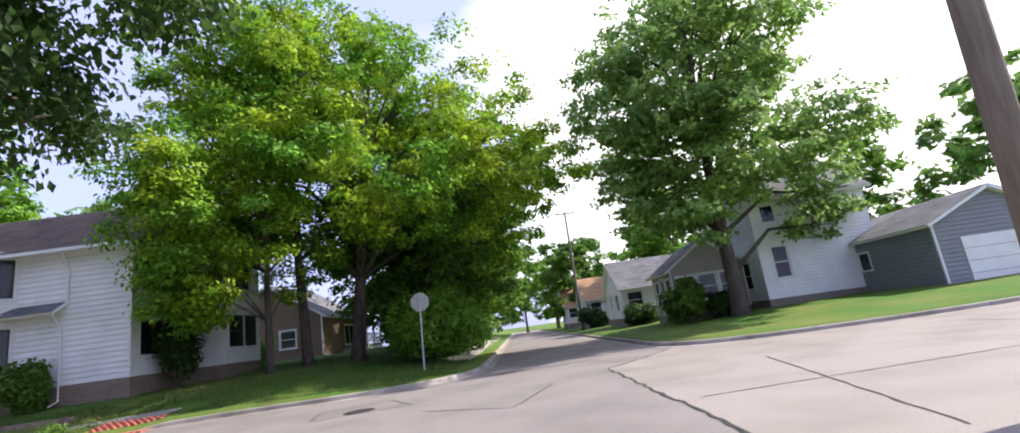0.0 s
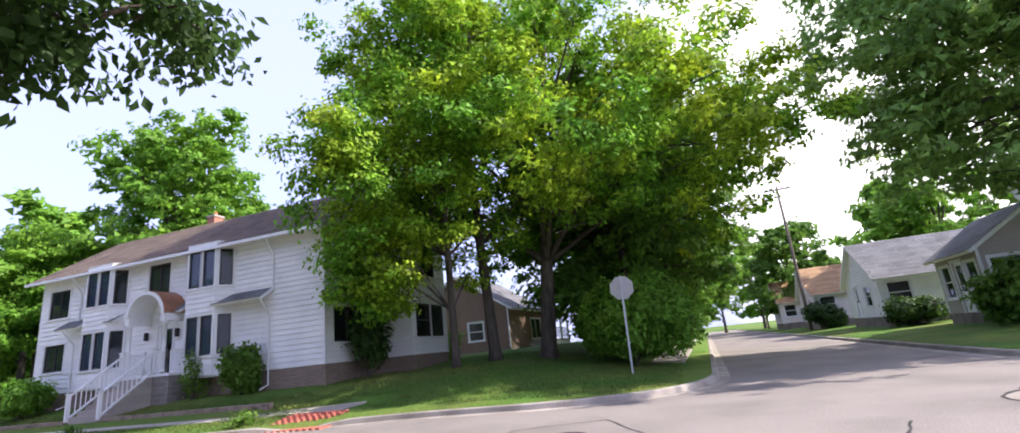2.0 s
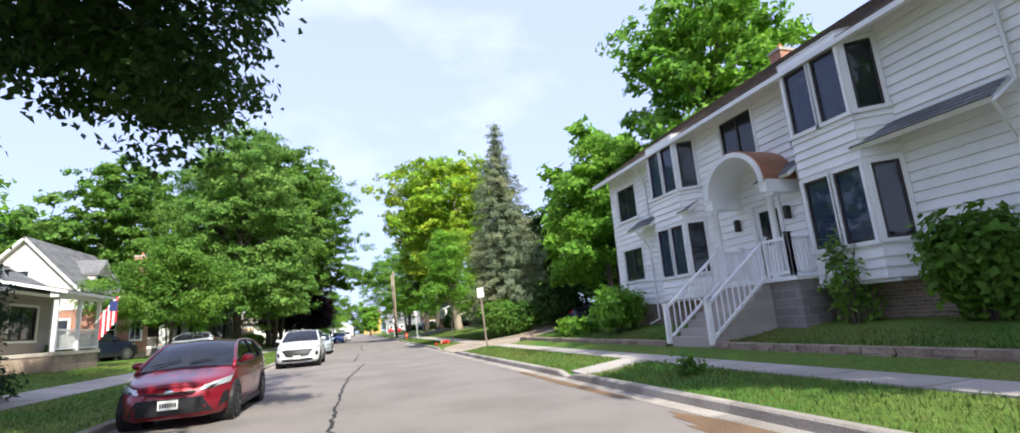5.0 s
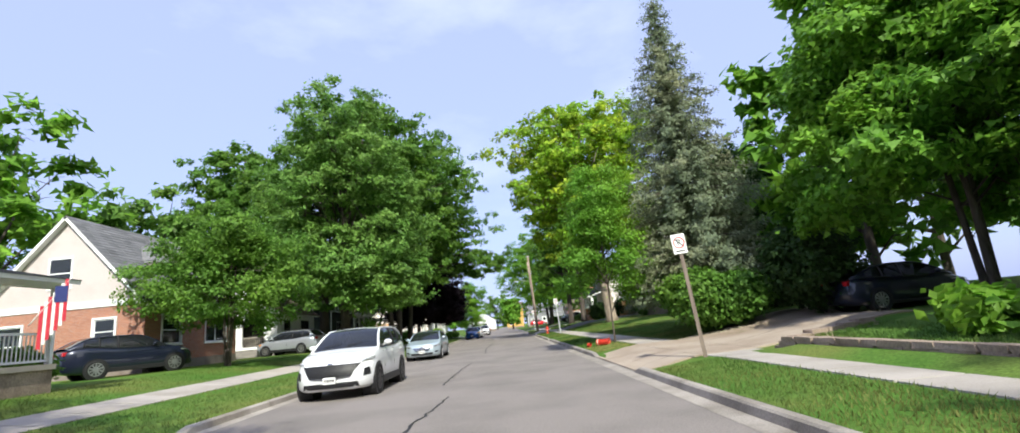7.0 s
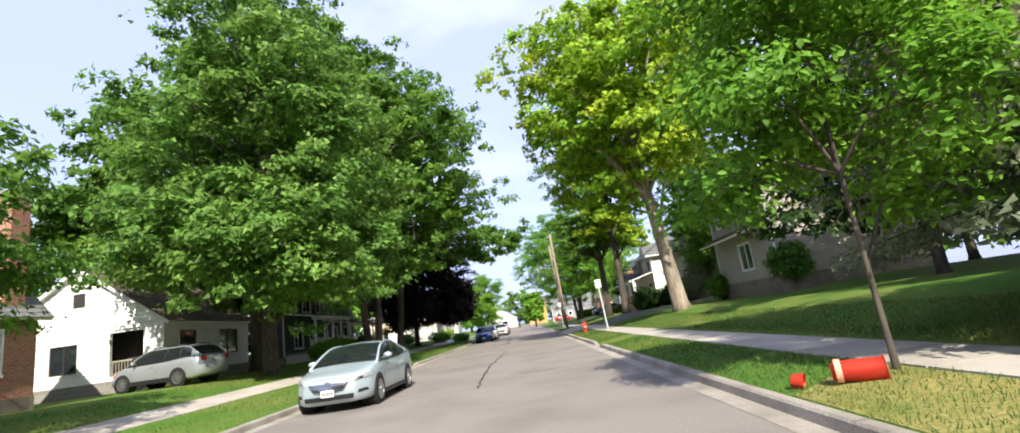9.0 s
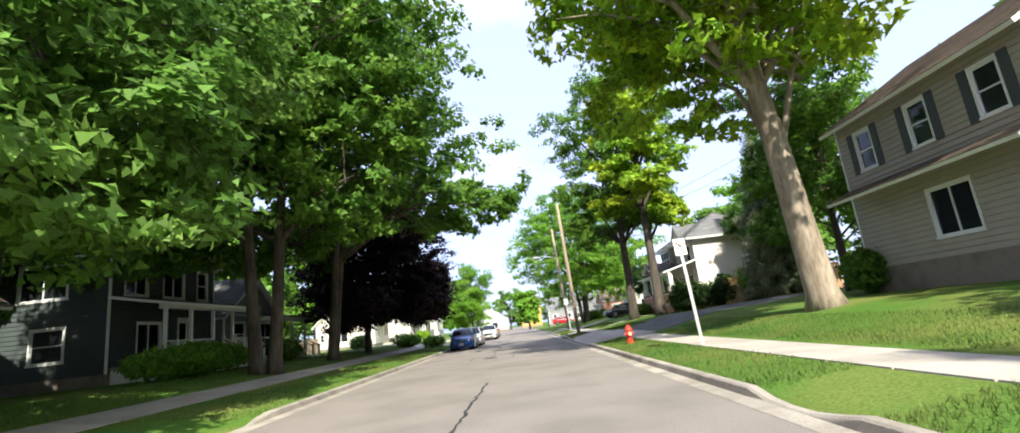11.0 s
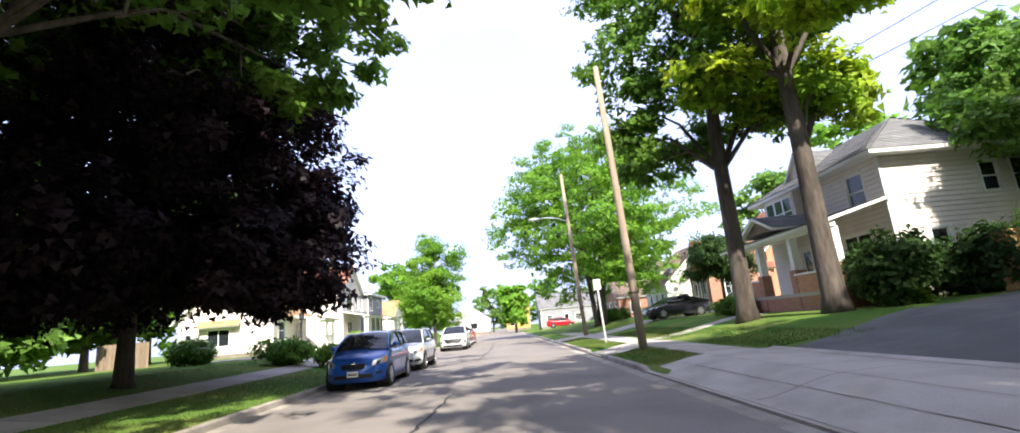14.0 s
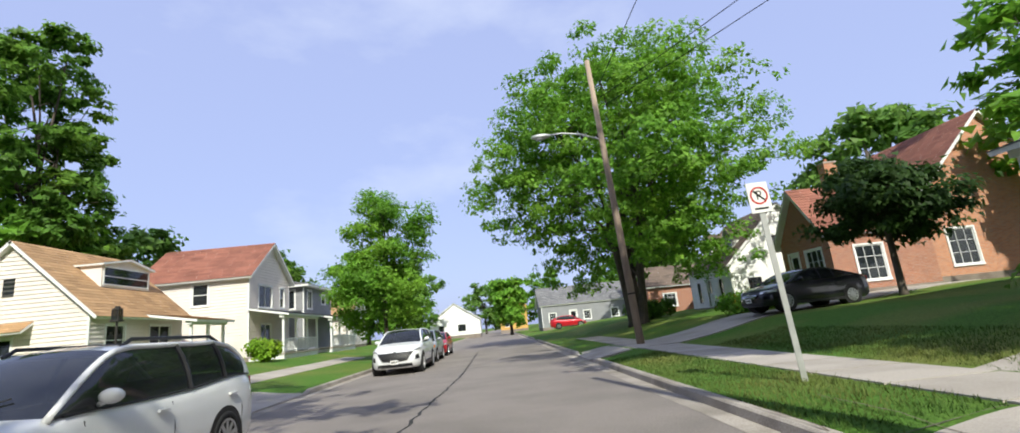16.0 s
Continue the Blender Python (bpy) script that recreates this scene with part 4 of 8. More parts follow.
        part("tail_light", boxes((min(sgn * W * 0.54, sgn * W * 0.79), max(sgn * W * 0.54, sgn * W * 0.79), L / 2 - 0.2, L / 2 - 0.03, D["tail"] - 0.2, D["tail"] - 0.04), bevel=0.03), "taillamp", t)
        if rails:
            bm = bmesh.new()
            xx = sgn * W * 0.66
            tube(bm, [(xx, D["r0"] + 0.15 - L / 2, H - 0.02), (xx, D["r0"] + 0.3 - L / 2, H + 0.06), (xx, D["r1"] - 0.3 - L / 2, H + 0.06), (xx, D["r1"] - 0.1 - L / 2, H - 0.02)], [0.022] * 4, 6)
            part("roof_rail", bm, "black_plastic", t)
        # wheels
        for yy in (f0, f0 + wb):
            cx = sgn * (W - 0.10)
            bm = bmesh.new()
            ring = [(0.17, wr + 0.055), (0.172, wr - 0.02), (0.12, wr - 0.02), (0.12, wr + 0.055)]
            prev = None
            for k in range(25):
                a = 2 * math.pi * k / 24
                row = [bm.verts.new((sgn * (W + 0.006 - 0.17 + u), yy - L / 2 + q * math.sin(a), wr + q * math.cos(a))) for u, q in ring]
                if prev:
                    for j in range(4):
                        bm.faces.new((prev[j], prev[(j + 1) % 4], row[(j + 1) % 4], row[j]))
                prev = row
            part("wheel_arch", bm, "black_plastic", t)
            bm = bmesh.new()
            bmesh.ops.create_cone(bm, cap_ends=True, segments=24, radius1=wr + 0.05, radius2=wr + 0.05, depth=0.36, matrix=pose(cx - sgn * 0.075, yy - L / 2, wr, 0, 90))
            part("wheel_well", bm, "rubber", t)
            wh = new("wheel")
            wh.parent = t
            wh.matrix_basis = pose(cx, yy - L / 2, wr)
            bm = bmesh.new()
            prev = None
            for k in range(29):
                a = 2 * math.pi * k / 28
                row = [bm.verts.new((sgn * u, q * math.sin(a), q * math.cos(a))) for u, q in ((-0.1, wr * 0.68), (0.095, wr * 0.68), (0.125, wr * 0.74), (0.12, wr * 0.93), (0.085, wr), (-0.08, wr), (-0.1, wr * 0.94))]
                if prev:
                    for j in range(7):
                        bm.faces.new((prev[j], prev[(j + 1) % 7], row[(j + 1) % 7], row[j]))
                prev = row
            part("tyre", bm, "rubber", wh, smooth=True)
            bm = bmesh.new()
            for k in range(10):
                a = 2 * math.pi * k / 10
                vs = box(bm, 0.075 if sgn > 0 else -0.115, 0.115 if sgn > 0 else -0.075, -0.028, 0.028, 0.03, wr * 0.69)
                bmesh.ops.rotate(bm, verts=vs, cent=(0, 0, 0), matrix=Matrix.Rotation(a, 3, "X"))
            bmesh.ops.create_cone(bm, cap_ends=True, segments=16, radius1=0.07, radius2=0.06, depth=0.05, matrix=pose(sgn * 0.1, 0, 0, 0, 90))
            prev = None
            for k in range(25):
                a = 2 * math.pi * k / 24
                row = [bm.verts.new((sgn * u, q * math.sin(a), q * math.cos(a))) for u, q in ((0.02, wr * 0.7), (0.12, wr * 0.7), (0.12, wr * 0.62), (0.02, wr * 0.6))]
                if prev:
                    for j in range(4):
                        bm.faces.new((prev[j], prev[(j + 1) % 4], row[(j + 1) % 4], row[j]))
                prev = row
            part("rim", bm, rims, wh)
    # nose
    flip = lambda q: q
    (w0, z0), (w1, z1) = N["grille"]
    gr = part("grille", lens(((-w0, z0), (w0, z0), (w1, z1), (-w1, z1)), 0.016), "black_plastic", t, smooth=True)
    for k in range(N["n"]):
        v0 = (k + 0.5) / N["n"]
        zz, ww = z0 + (z1 - z0) * v0, (w0 + (w1 - w0) * v0) * 0.96
        part("grille_bar", lens(((-ww, zz - 0.006), (ww, zz - 0.006), (ww, zz + 0.008), (-ww, zz + 0.008)), 0.026), N["bars"], gr)
    (w0, z0), (w1, z1) = N["mouth"]
    part("lower_grille", lens(((-w0, z0), (w0, z0), (w1, z1), (-w1, z1)), 0.012), "black_plastic", t, smooth=True)
    bd = bmesh.new()
    zc = N["grille"][1][1] + 0.01
    bmesh.ops.create_uvsphere(bd, u_segments=10, v_segments=6, radius=0.05, matrix=pose(0, front(0, zc) - 0.03 - L / 2, zc) @ Matrix.Diagonal((1.5, 0.3, 0.7, 1)))
    part("badge", bd, "chrome", gr)
    zp = D["clear"] + 0.17
    yp = min(front(0, zp), front(0, zp + 0.15)) - 0.035 - L / 2
    pl = part("number_plate", boxes((-0.15, 0.15, yp, yp + 0.03, zp, zp + 0.15), bevel=0.006), "sign_white", t)
    part("plate_bar", boxes(*[(-0.12 + k * 0.037, -0.095 + k * 0.037, yp - 0.003, yp + 0.002, zp + 0.04, zp + 0.11) for k in range(7)]), "sign_black", pl)
    for sgn in (1, -1):
        bm = bmesh.new()
        s0, s1 = D["a"] - 0.02, D["a"] + 0.1
        k0, k1 = (0.05, 0.5) if sgn > 0 else (-0.75, -0.2)
        tube(bm, [(wtop(s0 + 0.2) * k0, s0 - L / 2, roof(s0) + 0.05), (wtop(s1 + 0.2) * k1, s1 - L / 2, roof(s1) + 0.05)], [0.012, 0.008], 4)
        part("wiper", bm, "black_plastic", t)
    return t


# ---- houses ----
def brick_wall_material(name, base, second, mortar=(0.36, 0.32, 0.28)):
    m = material(name, base, 0.92, vary=0.15, scale=2.0, fine=30, bump=0.3)
    n, l = m.node_tree.nodes, m.node_tree.links
    geo, sep, add, com = n.new("ShaderNodeNewGeometry"), n.new("ShaderNodeSeparateXYZ"), n.new("ShaderNodeMath"), n.new("ShaderNodeCombineXYZ")
    br = n.new("ShaderNodeTexBrick")
    br.inputs["Color1"].default_value, br.inputs["Color2"].default_value, br.inputs["Mortar"].default_value = (*base, 1), (*second, 1), (*mortar, 1)
    br.inputs["Scale"].default_value, br.inputs["Mortar Size"].default_value = 1.0, 0.008
    br.inputs["Brick Width"].default_value, br.inputs["Row Height"].default_value = 0.22, 0.075
    l.new(geo.outputs["Position"], sep.inputs["Vector"])
    l.new(sep.outputs["X"], add.inputs[0])
    l.new(sep.outputs["Y"], add.inputs[1])
    l.new(add.outputs["Value"], com.inputs["X"])
    l.new(sep.outputs["Z"], com.inputs["Y"])
    l.new(com.outputs["Vector"], br.inputs["Vector"])
    l.new(br.outputs["Color"], n["Principled BSDF"].inputs["Base Color"])
    return m


M["brick_wall"] = brick_wall_material("brick_wall", (0.40, 0.16, 0.09), (0.28, 0.10, 0.06))
M["foundation_brick"] = brick_wall_material("foundation_brick", (0.25, 0.18, 0.13), (0.17, 0.125, 0.095), (0.30, 0.26, 0.22))
M["brick_orange"] = brick_wall_material("brick_orange", (0.55, 0.24, 0.12), (0.42, 0.17, 0.09))
M["block_wall"] = brick_wall_material("block_wall", (0.25, 0.23, 0.215), (0.20, 0.185, 0.17))
bw = M["block_wall"].node_tree.nodes["Brick Texture"]
bw.inputs["Brick Width"].default_value, bw.inputs["Row Height"].default_value = 0.4, 0.2


def side_frame(side, w, d):
    """For a wall of a house w by d: where u = 0 lies, the way of u, and outward."""
    return {"S": (Vector((-w / 2, -d / 2, 0)), Vector((1, 0, 0)), Vector((0, -1, 0))), "N": (Vector((-w / 2, d / 2, 0)), Vector((1, 0, 0)), Vector((0, 1, 0))),
            "W": (Vector((-w / 2, -d / 2, 0)), Vector((0, 1, 0)), Vector((-1, 0, 0))), "E": (Vector((w / 2, -d / 2, 0)), Vector((0, 1, 0)), Vector((1, 0, 0)))}[side]


def wbox(bm, fr, u0, u1, o0, o1, v0, v1):
    """A box on a wall: along it, outward of it, and up."""
    o, du, dn = fr
    vs = box(bm, u0, u1, o0, o1, v0, v1)
    for v in vs:
        c = v.co.copy()
        v.co = o + du * c.x + dn * c.y + Vector((0, 0, c.z))
    return vs


def holes_grid(L, v0, v1, openings):
    us = sorted({0.0, L, *[u for op in openings for u in op[:2]]})
    vs = sorted({v0, v1, *[v for op in openings for v in op[2:4]]})
    for a, b in zip(us, us[1:]):
        for c, d in zip(vs, vs[1:]):
            mu, mv = (a + b) / 2, (c + d) / 2
            if not any(op[0] < mu < op[1] and op[2] < mv < op[3] for op in openings):
                yield a, b, c, d


def window(parent, fr, op, frame_mat="window_frame", trim="white_paint", glass="glass", name="window"):
    u0, u1, v0, v1 = op[:4]
    kind = op[4] if len(op) > 4 else "plain"
    wn_ = new(name)
    wn_.parent = parent
    b = bmesh.new()
    t = 0.09
    for q in ((u0 - t, u0, v0 - t, v1 + t), (u1, u1 + t, v0 - t, v1 + t), (u0, u1, v1, v1 + t), (u0 - t * 1.3, u1 + t * 1.3, v0 - t, v0)):
        wbox(b, fr, q[0], q[1], 0.0, 0.055 if q[2] != v0 - t or q[3] != v0 else 0.08, q[2], q[3])
    part("casing", b, trim, wn_)
    b = bmesh.new()
    f = 0.055
    bars = [(u0, u0 + f, v0, v1), (u1 - f, u1, v0, v1), (u0 + f, u1 - f, v0, v0 + f), (u0 + f, u1 - f, v1 - f, v1)]
    if kind in ("sash", "sash_curtain"):
        bars.append((u0 + f, u1 - f, (v0 + v1) / 2 - 0.025, (v0 + v1) / 2 + 0.025))
    if kind in ("slider", "double"):
        bars.append(((u0 + u1) / 2 - 0.03, (u0 + u1) / 2 + 0.03, v0 + f, v1 - f))
    if kind == "grid":
        bars += [(u0 + f, u1 - f, v0 + (v1 - v0) * k / 3 - 0.012, v0 + (v1 - v0) * k / 3 + 0.012) for k in (1, 2)]
        bars += [(u0 + (u1 - u0) * k / 3 - 0.012, u0 + (u1 - u0) * k / 3 + 0.012, v0 + f, v1 - f) for k in (1, 2)]
    for q in bars:
        wbox(b, fr, q[0], q[1], -0.06, 0.0, q[2], q[3])
    part("sash", b, frame_mat, wn_)
    b = bmesh.new()
    wbox(b, fr, u0 + f * 0.5, u1 - f * 0.5, -0.05, -0.035, v0 + f * 0.5, v1 - f * 0.5)
    pn = part("pane", b, glass, wn_)
    pn.visible_shadow = False
    if kind in ("curtain", "sash_curtain"):
        b = bmesh.new()
        n = 10
        for s in (0, 1):
            a0, a1 = (u0, u0 + (u1 - u0) * 0.42) if s == 0 else (u1 - (u1 - u0) * 0.42, u1)
            for k in range(n):
                c0, c1 = a0 + (a1 - a0) * k / n, a0 + (a1 - a0) * (k + 1) / n
                wbox(b, fr, c0, c1, -0.2 - 0.03 * (k % 2), -0.17 - 0.03 * (k % 2), v0, v1)
        part("curtain", b, "curtain", wn_)
    return wn_


def door(parent, fr, op, mat="white_paint", glass=True):
    u0, u1, v0, v1 = op[:4]
    d_ = new("door")
    d_.parent = parent
    b = bmesh.new()
    for q in ((u0 - 0.1, u0, v0, v1 + 0.1), (u1, u1 + 0.1, v0, v1 + 0.1), (u0, u1, v1, v1 + 0.1)):
        wbox(b, fr, q[0], q[1], 0, 0.06, q[2], q[3])
    part("casing", b, "white_paint", d_)
    b = bmesh.new()
    for q in holes_grid(u1 - u0, v0, v1, [(0.15, u1 - u0 - 0.15, v0 + 0.95, v1 - 0.18)] if glass else []):
        wbox(b, fr, u0 + q[0], u0 + q[1], -0.09, -0.04, q[2], q[3])
    part("leaf", b, mat, d_)
    if glass:
        b = bmesh.new()
        wbox(b, fr, u0 + 0.14, u1 - 0.14, -0.075, -0.055, v0 + 0.94, v1 - 0.17)
        part("pane", b, "glass", d_)
    b = bmesh.new()
    wbox(b, fr, u1 - 0.12, u1 - 0.07, -0.04, 0.03, v0 + 0.98, v0 + 1.06)
    part("handle", b, "chrome", d_)
    return d_


def free_spans(L, z, openings, margin=0.09, lo=0.0):
    cuts = sorted((op[0] - margin, op[1] + margin) for op in openings if op[2] - margin < z < op[3] + margin)
    at, out = lo, []
    for a, b in cuts:
        if a > at:
            out.append((at, a))
        at = max(at, b)
    if at < L:
        out.append((at, L))
    return out


def siding(parent, fr, L, v0, v1, openings, mat, step=0.2, split=False, tri=None):
    """Lapped boards; split: each board an object. tri: (height of the peak above v1, width) of a gable."""
    bm = bmesh.new()
    z = v0
    top = v1 + (tri or 0)
    while z < top - 0.03:
        a0, a1 = 0.0, L
        if z > v1:
            k = (z + step * 0.5 - v1) / tri * L / 2
            a0, a1 = k, L - k
        for a, b in free_spans(a1, z + step / 2, openings, lo=a0):
            if b - a < 0.05:
                continue
            b2 = bmesh.new() if split else bm
            zt = min(z + step, top)
            o, du, dn = fr
            prof = ((0.0, z + 0.02), (0.044, z + 0.02), (0.042, z + 0.036), (0.012, zt), (0.0, zt))
            r0 = [b2.verts.new(o + du * a + dn * p + Vector((0, 0, q))) for p, q in prof]
            r1 = [b2.verts.new(o + du * b + dn * p + Vector((0, 0, q))) for p, q in prof]
            for k in range(5):
                b2.faces.new((r0[k], r0[(k + 1) % 5], r1[(k + 1) % 5], r1[k]))
            b2.faces.new(r0)
            b2.faces.new(r1[::-1])
            if split:
                piece("board", finish("board", b2, mat), parent)
        z += step
    if split:
        bm.free()
    else:
        tagged(part("siding", bm, mat, parent), kind="stuff")


def shingled(parent, p0, pu, pv, mat, row=0.24, tab=0.8, seed=1, name="shingles", in0=0.0, in1=0.0):
    """A roof slope from its low corner: p0, along the eave by pu, up the slope by pv."""
    rng = random.Random(seed)
    p0, pu, pv = Vector(p0), Vector(pu), Vector(pv)
    nrm = pu.cross(pv).normalized()
    if nrm.z < 0:
        nrm = -nrm
    bm = bmesh.new()
    Lu, Lv = pu.length, pv.length
    eu, ev = pu / Lu, pv / Lv
    n = max(2, round(Lv / row))
    for i in range(n):
        a, b = Lv * i / n - 0.015, Lv * (i + 1) / n
        u = -0.3 * (i % 2) * tab
        lo_u, hi_u = in0 * i / n, Lu - in1 * i / n
        while u < hi_u - 0.02:
            u0, u1 = max(lo_u, u), min(hi_u, max(lo_u, u) + tab * rng.uniform(0.9, 1.1))
            u = u1 + 0.004
            if u1 - u0 < 0.04:
                continue
            q = [p0 + eu * u0 + ev * a + nrm * 0.028, p0 + eu * u1 + ev * a + nrm * 0.028, p0 + eu * u1 + ev * b + nrm * 0.012, p0 + eu * u0 + ev * b + nrm * 0.012]
            lo = [p0 + eu * u0 + ev * a, p0 + eu * u1 + ev * a]
            vs = [bm.verts.new(c) for c in q]
            ls = [bm.verts.new(c) for c in lo]
            bm.faces.new(vs)
            bm.faces.new((ls[0], ls[1], vs[1], vs[0]))
    return tagged(part(name, bm, mat, parent), kind="stuff")


def slab_roof(parent, p0, pu, pv, thick, mat, name="roof_deck"):
    p0, pu, pv = Vector(p0), Vector(pu), Vector(pv)
    nrm = pu.cross(pv).normalized()
    if nrm.z < 0:
        nrm = -nrm
    bm = bmesh.new()
    a = [bm.verts.new(p0 + s) for s in (Vector(), pu, pu + pv, pv)]
    b = [bm.verts.new(v.co - nrm * thick) for v in a]
    bm.faces.new(a)
    bm.faces.new(b[::-1])
    for k in range(4):
        bm.faces.new((a[k], a[(k + 1) % 4], b[(k + 1) % 4], b[k]))
    return part(name, bm, mat, parent)


def gable_roof(parent, w, d, eave, rise, axis, over, mat, trim="white_paint", rake=0.35, seed=1, x0=0.0, y0=0.0):
    """Two slopes over a w by d block; axis: the ridge's way."""
    span, run = (w, d) if axis == "y" else (d, w)
    h = rise / (span / 2) * over
    for s in (-1, 1):
        if axis == "y":
            p0, pu, pv = (x0 + s * (span / 2 + over), y0 - run / 2 - rake, eave - h), (0, run + 2 * rake, 0), (-s * (span / 2 + over), 0, rise + h)
        else:
            p0, pu, pv = (x0 - run / 2 - rake, y0 + s * (span / 2 + over), eave - h), (run + 2 * rake, 0, 0), (0, -s * (span / 2 + over), rise + h)
        p0 = (p0[0], p0[1], p0[2] + 0.14)
        slab_roof(parent, p0, pu, pv, 0.14, trim)
        shingled(parent, p0, pu, pv, mat, seed=seed + s)
    return eave + rise


def hip_roof(parent, w, d, eave, rise, over, mat, trim="white_paint"):
    W2, D2 = w / 2 + over, d / 2 + over
    r = max(0.3, D2 - W2) if d >= w else 0.3
    q = max(0.3, W2 - D2) if w > d else 0.0
    ridge = [(-q, -r, eave + rise), (q, r, eave + rise)]
    bm = bmesh.new()
    cs = [bm.verts.new(c) for c in ((-W2, -D2, eave), (W2, -D2, eave), (W2, D2, eave), (-W2, D2, eave))]
    lo = [bm.verts.new(v.co - Vector((0, 0, 0.16))) for v in cs]
    t0, t1 = bm.verts.new((0, -r, eave + rise)), bm.verts.new((0, r, eave + rise))
    bm.faces.new((cs[0], cs[1], t0))
    bm.faces.new((cs[2], cs[3], t1))
    bm.faces.new((cs[1], cs[2], t1, t0))
    bm.faces.new((cs[3], cs[0], t0, t1))
    bm.faces.new(lo[::-1])
    for k in range(4):
        bm.faces.new((cs[k], cs[(k + 1) % 4], lo[(k + 1) % 4], lo[k]))
    part("roof_deck", bm, trim, parent)
    shingled(parent, (-W2, -D2, eave), (2 * W2, 0, 0), (0, D2 - r, rise), mat, in0=W2, in1=W2, seed=2)
    shingled(parent, (-W2, D2, eave), (2 * W2, 0, 0), (0, -D2 + r, rise), mat, in0=W2, in1=W2, seed=3)
    shingled(parent, (-W2, -D2, eave), (0, 2 * D2, 0), (W2, 0, rise), mat, in0=D2 - r, in1=D2 - r, seed=4)
    shingled(parent, (W2, -D2, eave), (0, 2 * D2, 0), (-W2, 0, rise), mat, in0=D2 - r, in1=D2 - r, seed=5)


def porch(parent, fr, u0, u1, depth, floor, head, mat="white_paint", roof="shingle_grey", posts=3, rails=True, pier=None, stair=None, gable=False, skirt="white_paint", rise=0.55):
    """A front porch: floor, posts, balustrade and a lean-to roof on one wall."""
    o, du, dn = fr
    P = lambda u, out, z: o + du * u + dn * out + Vector((0, 0, z))
    b = bmesh.new()
    wbox(b, fr, u0, u1, 0.0, depth, floor - 0.15, floor)
    part("porch_floor", b, "tan_siding", parent)
    b = bmesh.new()
    wbox(b, fr, u0 + 0.05, u1 - 0.05, 0.0, depth - 0.06, -0.8, floor - 0.15)
    part("porch_skirt", b, skirt, parent)
    us = [u0 + 0.15 + (u1 - u0 - 0.3) * k / (posts - 1) for k in range(posts)]
    for u in us:
        b = bmesh.new()
        if pier:
            wbox(b, fr, u - 0.25, u + 0.25, depth - 0.5, depth - 0.02, -0.6, floor + 1.0)
            part("pier", b, pier, parent)
            b = bmesh.new()
            wbox(b, fr, u - 0.16, u + 0.16, depth - 0.42, depth - 0.1, floor + 1.0, head)
        else:
            wbox(b, fr, u - 0.07, u + 0.07, depth - 0.2, depth - 0.06, floor, head)
        part("porch_post", b, mat, parent)
    b = bmesh.new()
    wbox(b, fr, u0 - 0.1, u1 + 0.1, depth - 0.3, depth - 0.0, head, head + 0.25)
    part("porch_beam", b, mat, parent)
    if rails:
        for a, c in zip(us, us[1:]):
            if stair and a - 0.1 < stair < c + 0.1:
                continue
            railing(parent, P(a + 0.08, depth - 0.13, floor), P(c - 0.08, depth - 0.13, floor), 0.85, max(4, int((c - a) / 0.16)), mat, post=False, r=0.018)
    if stair:
        n = 5
        for k in range(n):
            b = bmesh.new()
            wbox(b, fr, stair - 0.6, stair + 0.6, depth, depth + 0.3 * (n - k), floor - 0.17 * (n - k) - (0.4 if k == 0 else 0.0), floor - 0.17 * (n - k) + 0.17 - 0.17)
            part("step", b, "grey_siding", parent)
        for s in (-0.62, 0.62):
            railing(parent, P(stair + s, depth, floor), P(stair + s, depth + 1.5, floor - 0.85), 0.85, 8, mat)
    h = depth + 0.35
    p0, pu, pv = P(u0 - 0.25, h, head + 0.22), du * (u1 - u0 + 0.5), -dn * h + Vector((0, 0, rise))
    slab_roof(parent, p0, pu, pv, 0.12, mat, "porch_roof")
    shingled(parent, p0, pu, pv, roof, seed=9, name="porch_shingles")


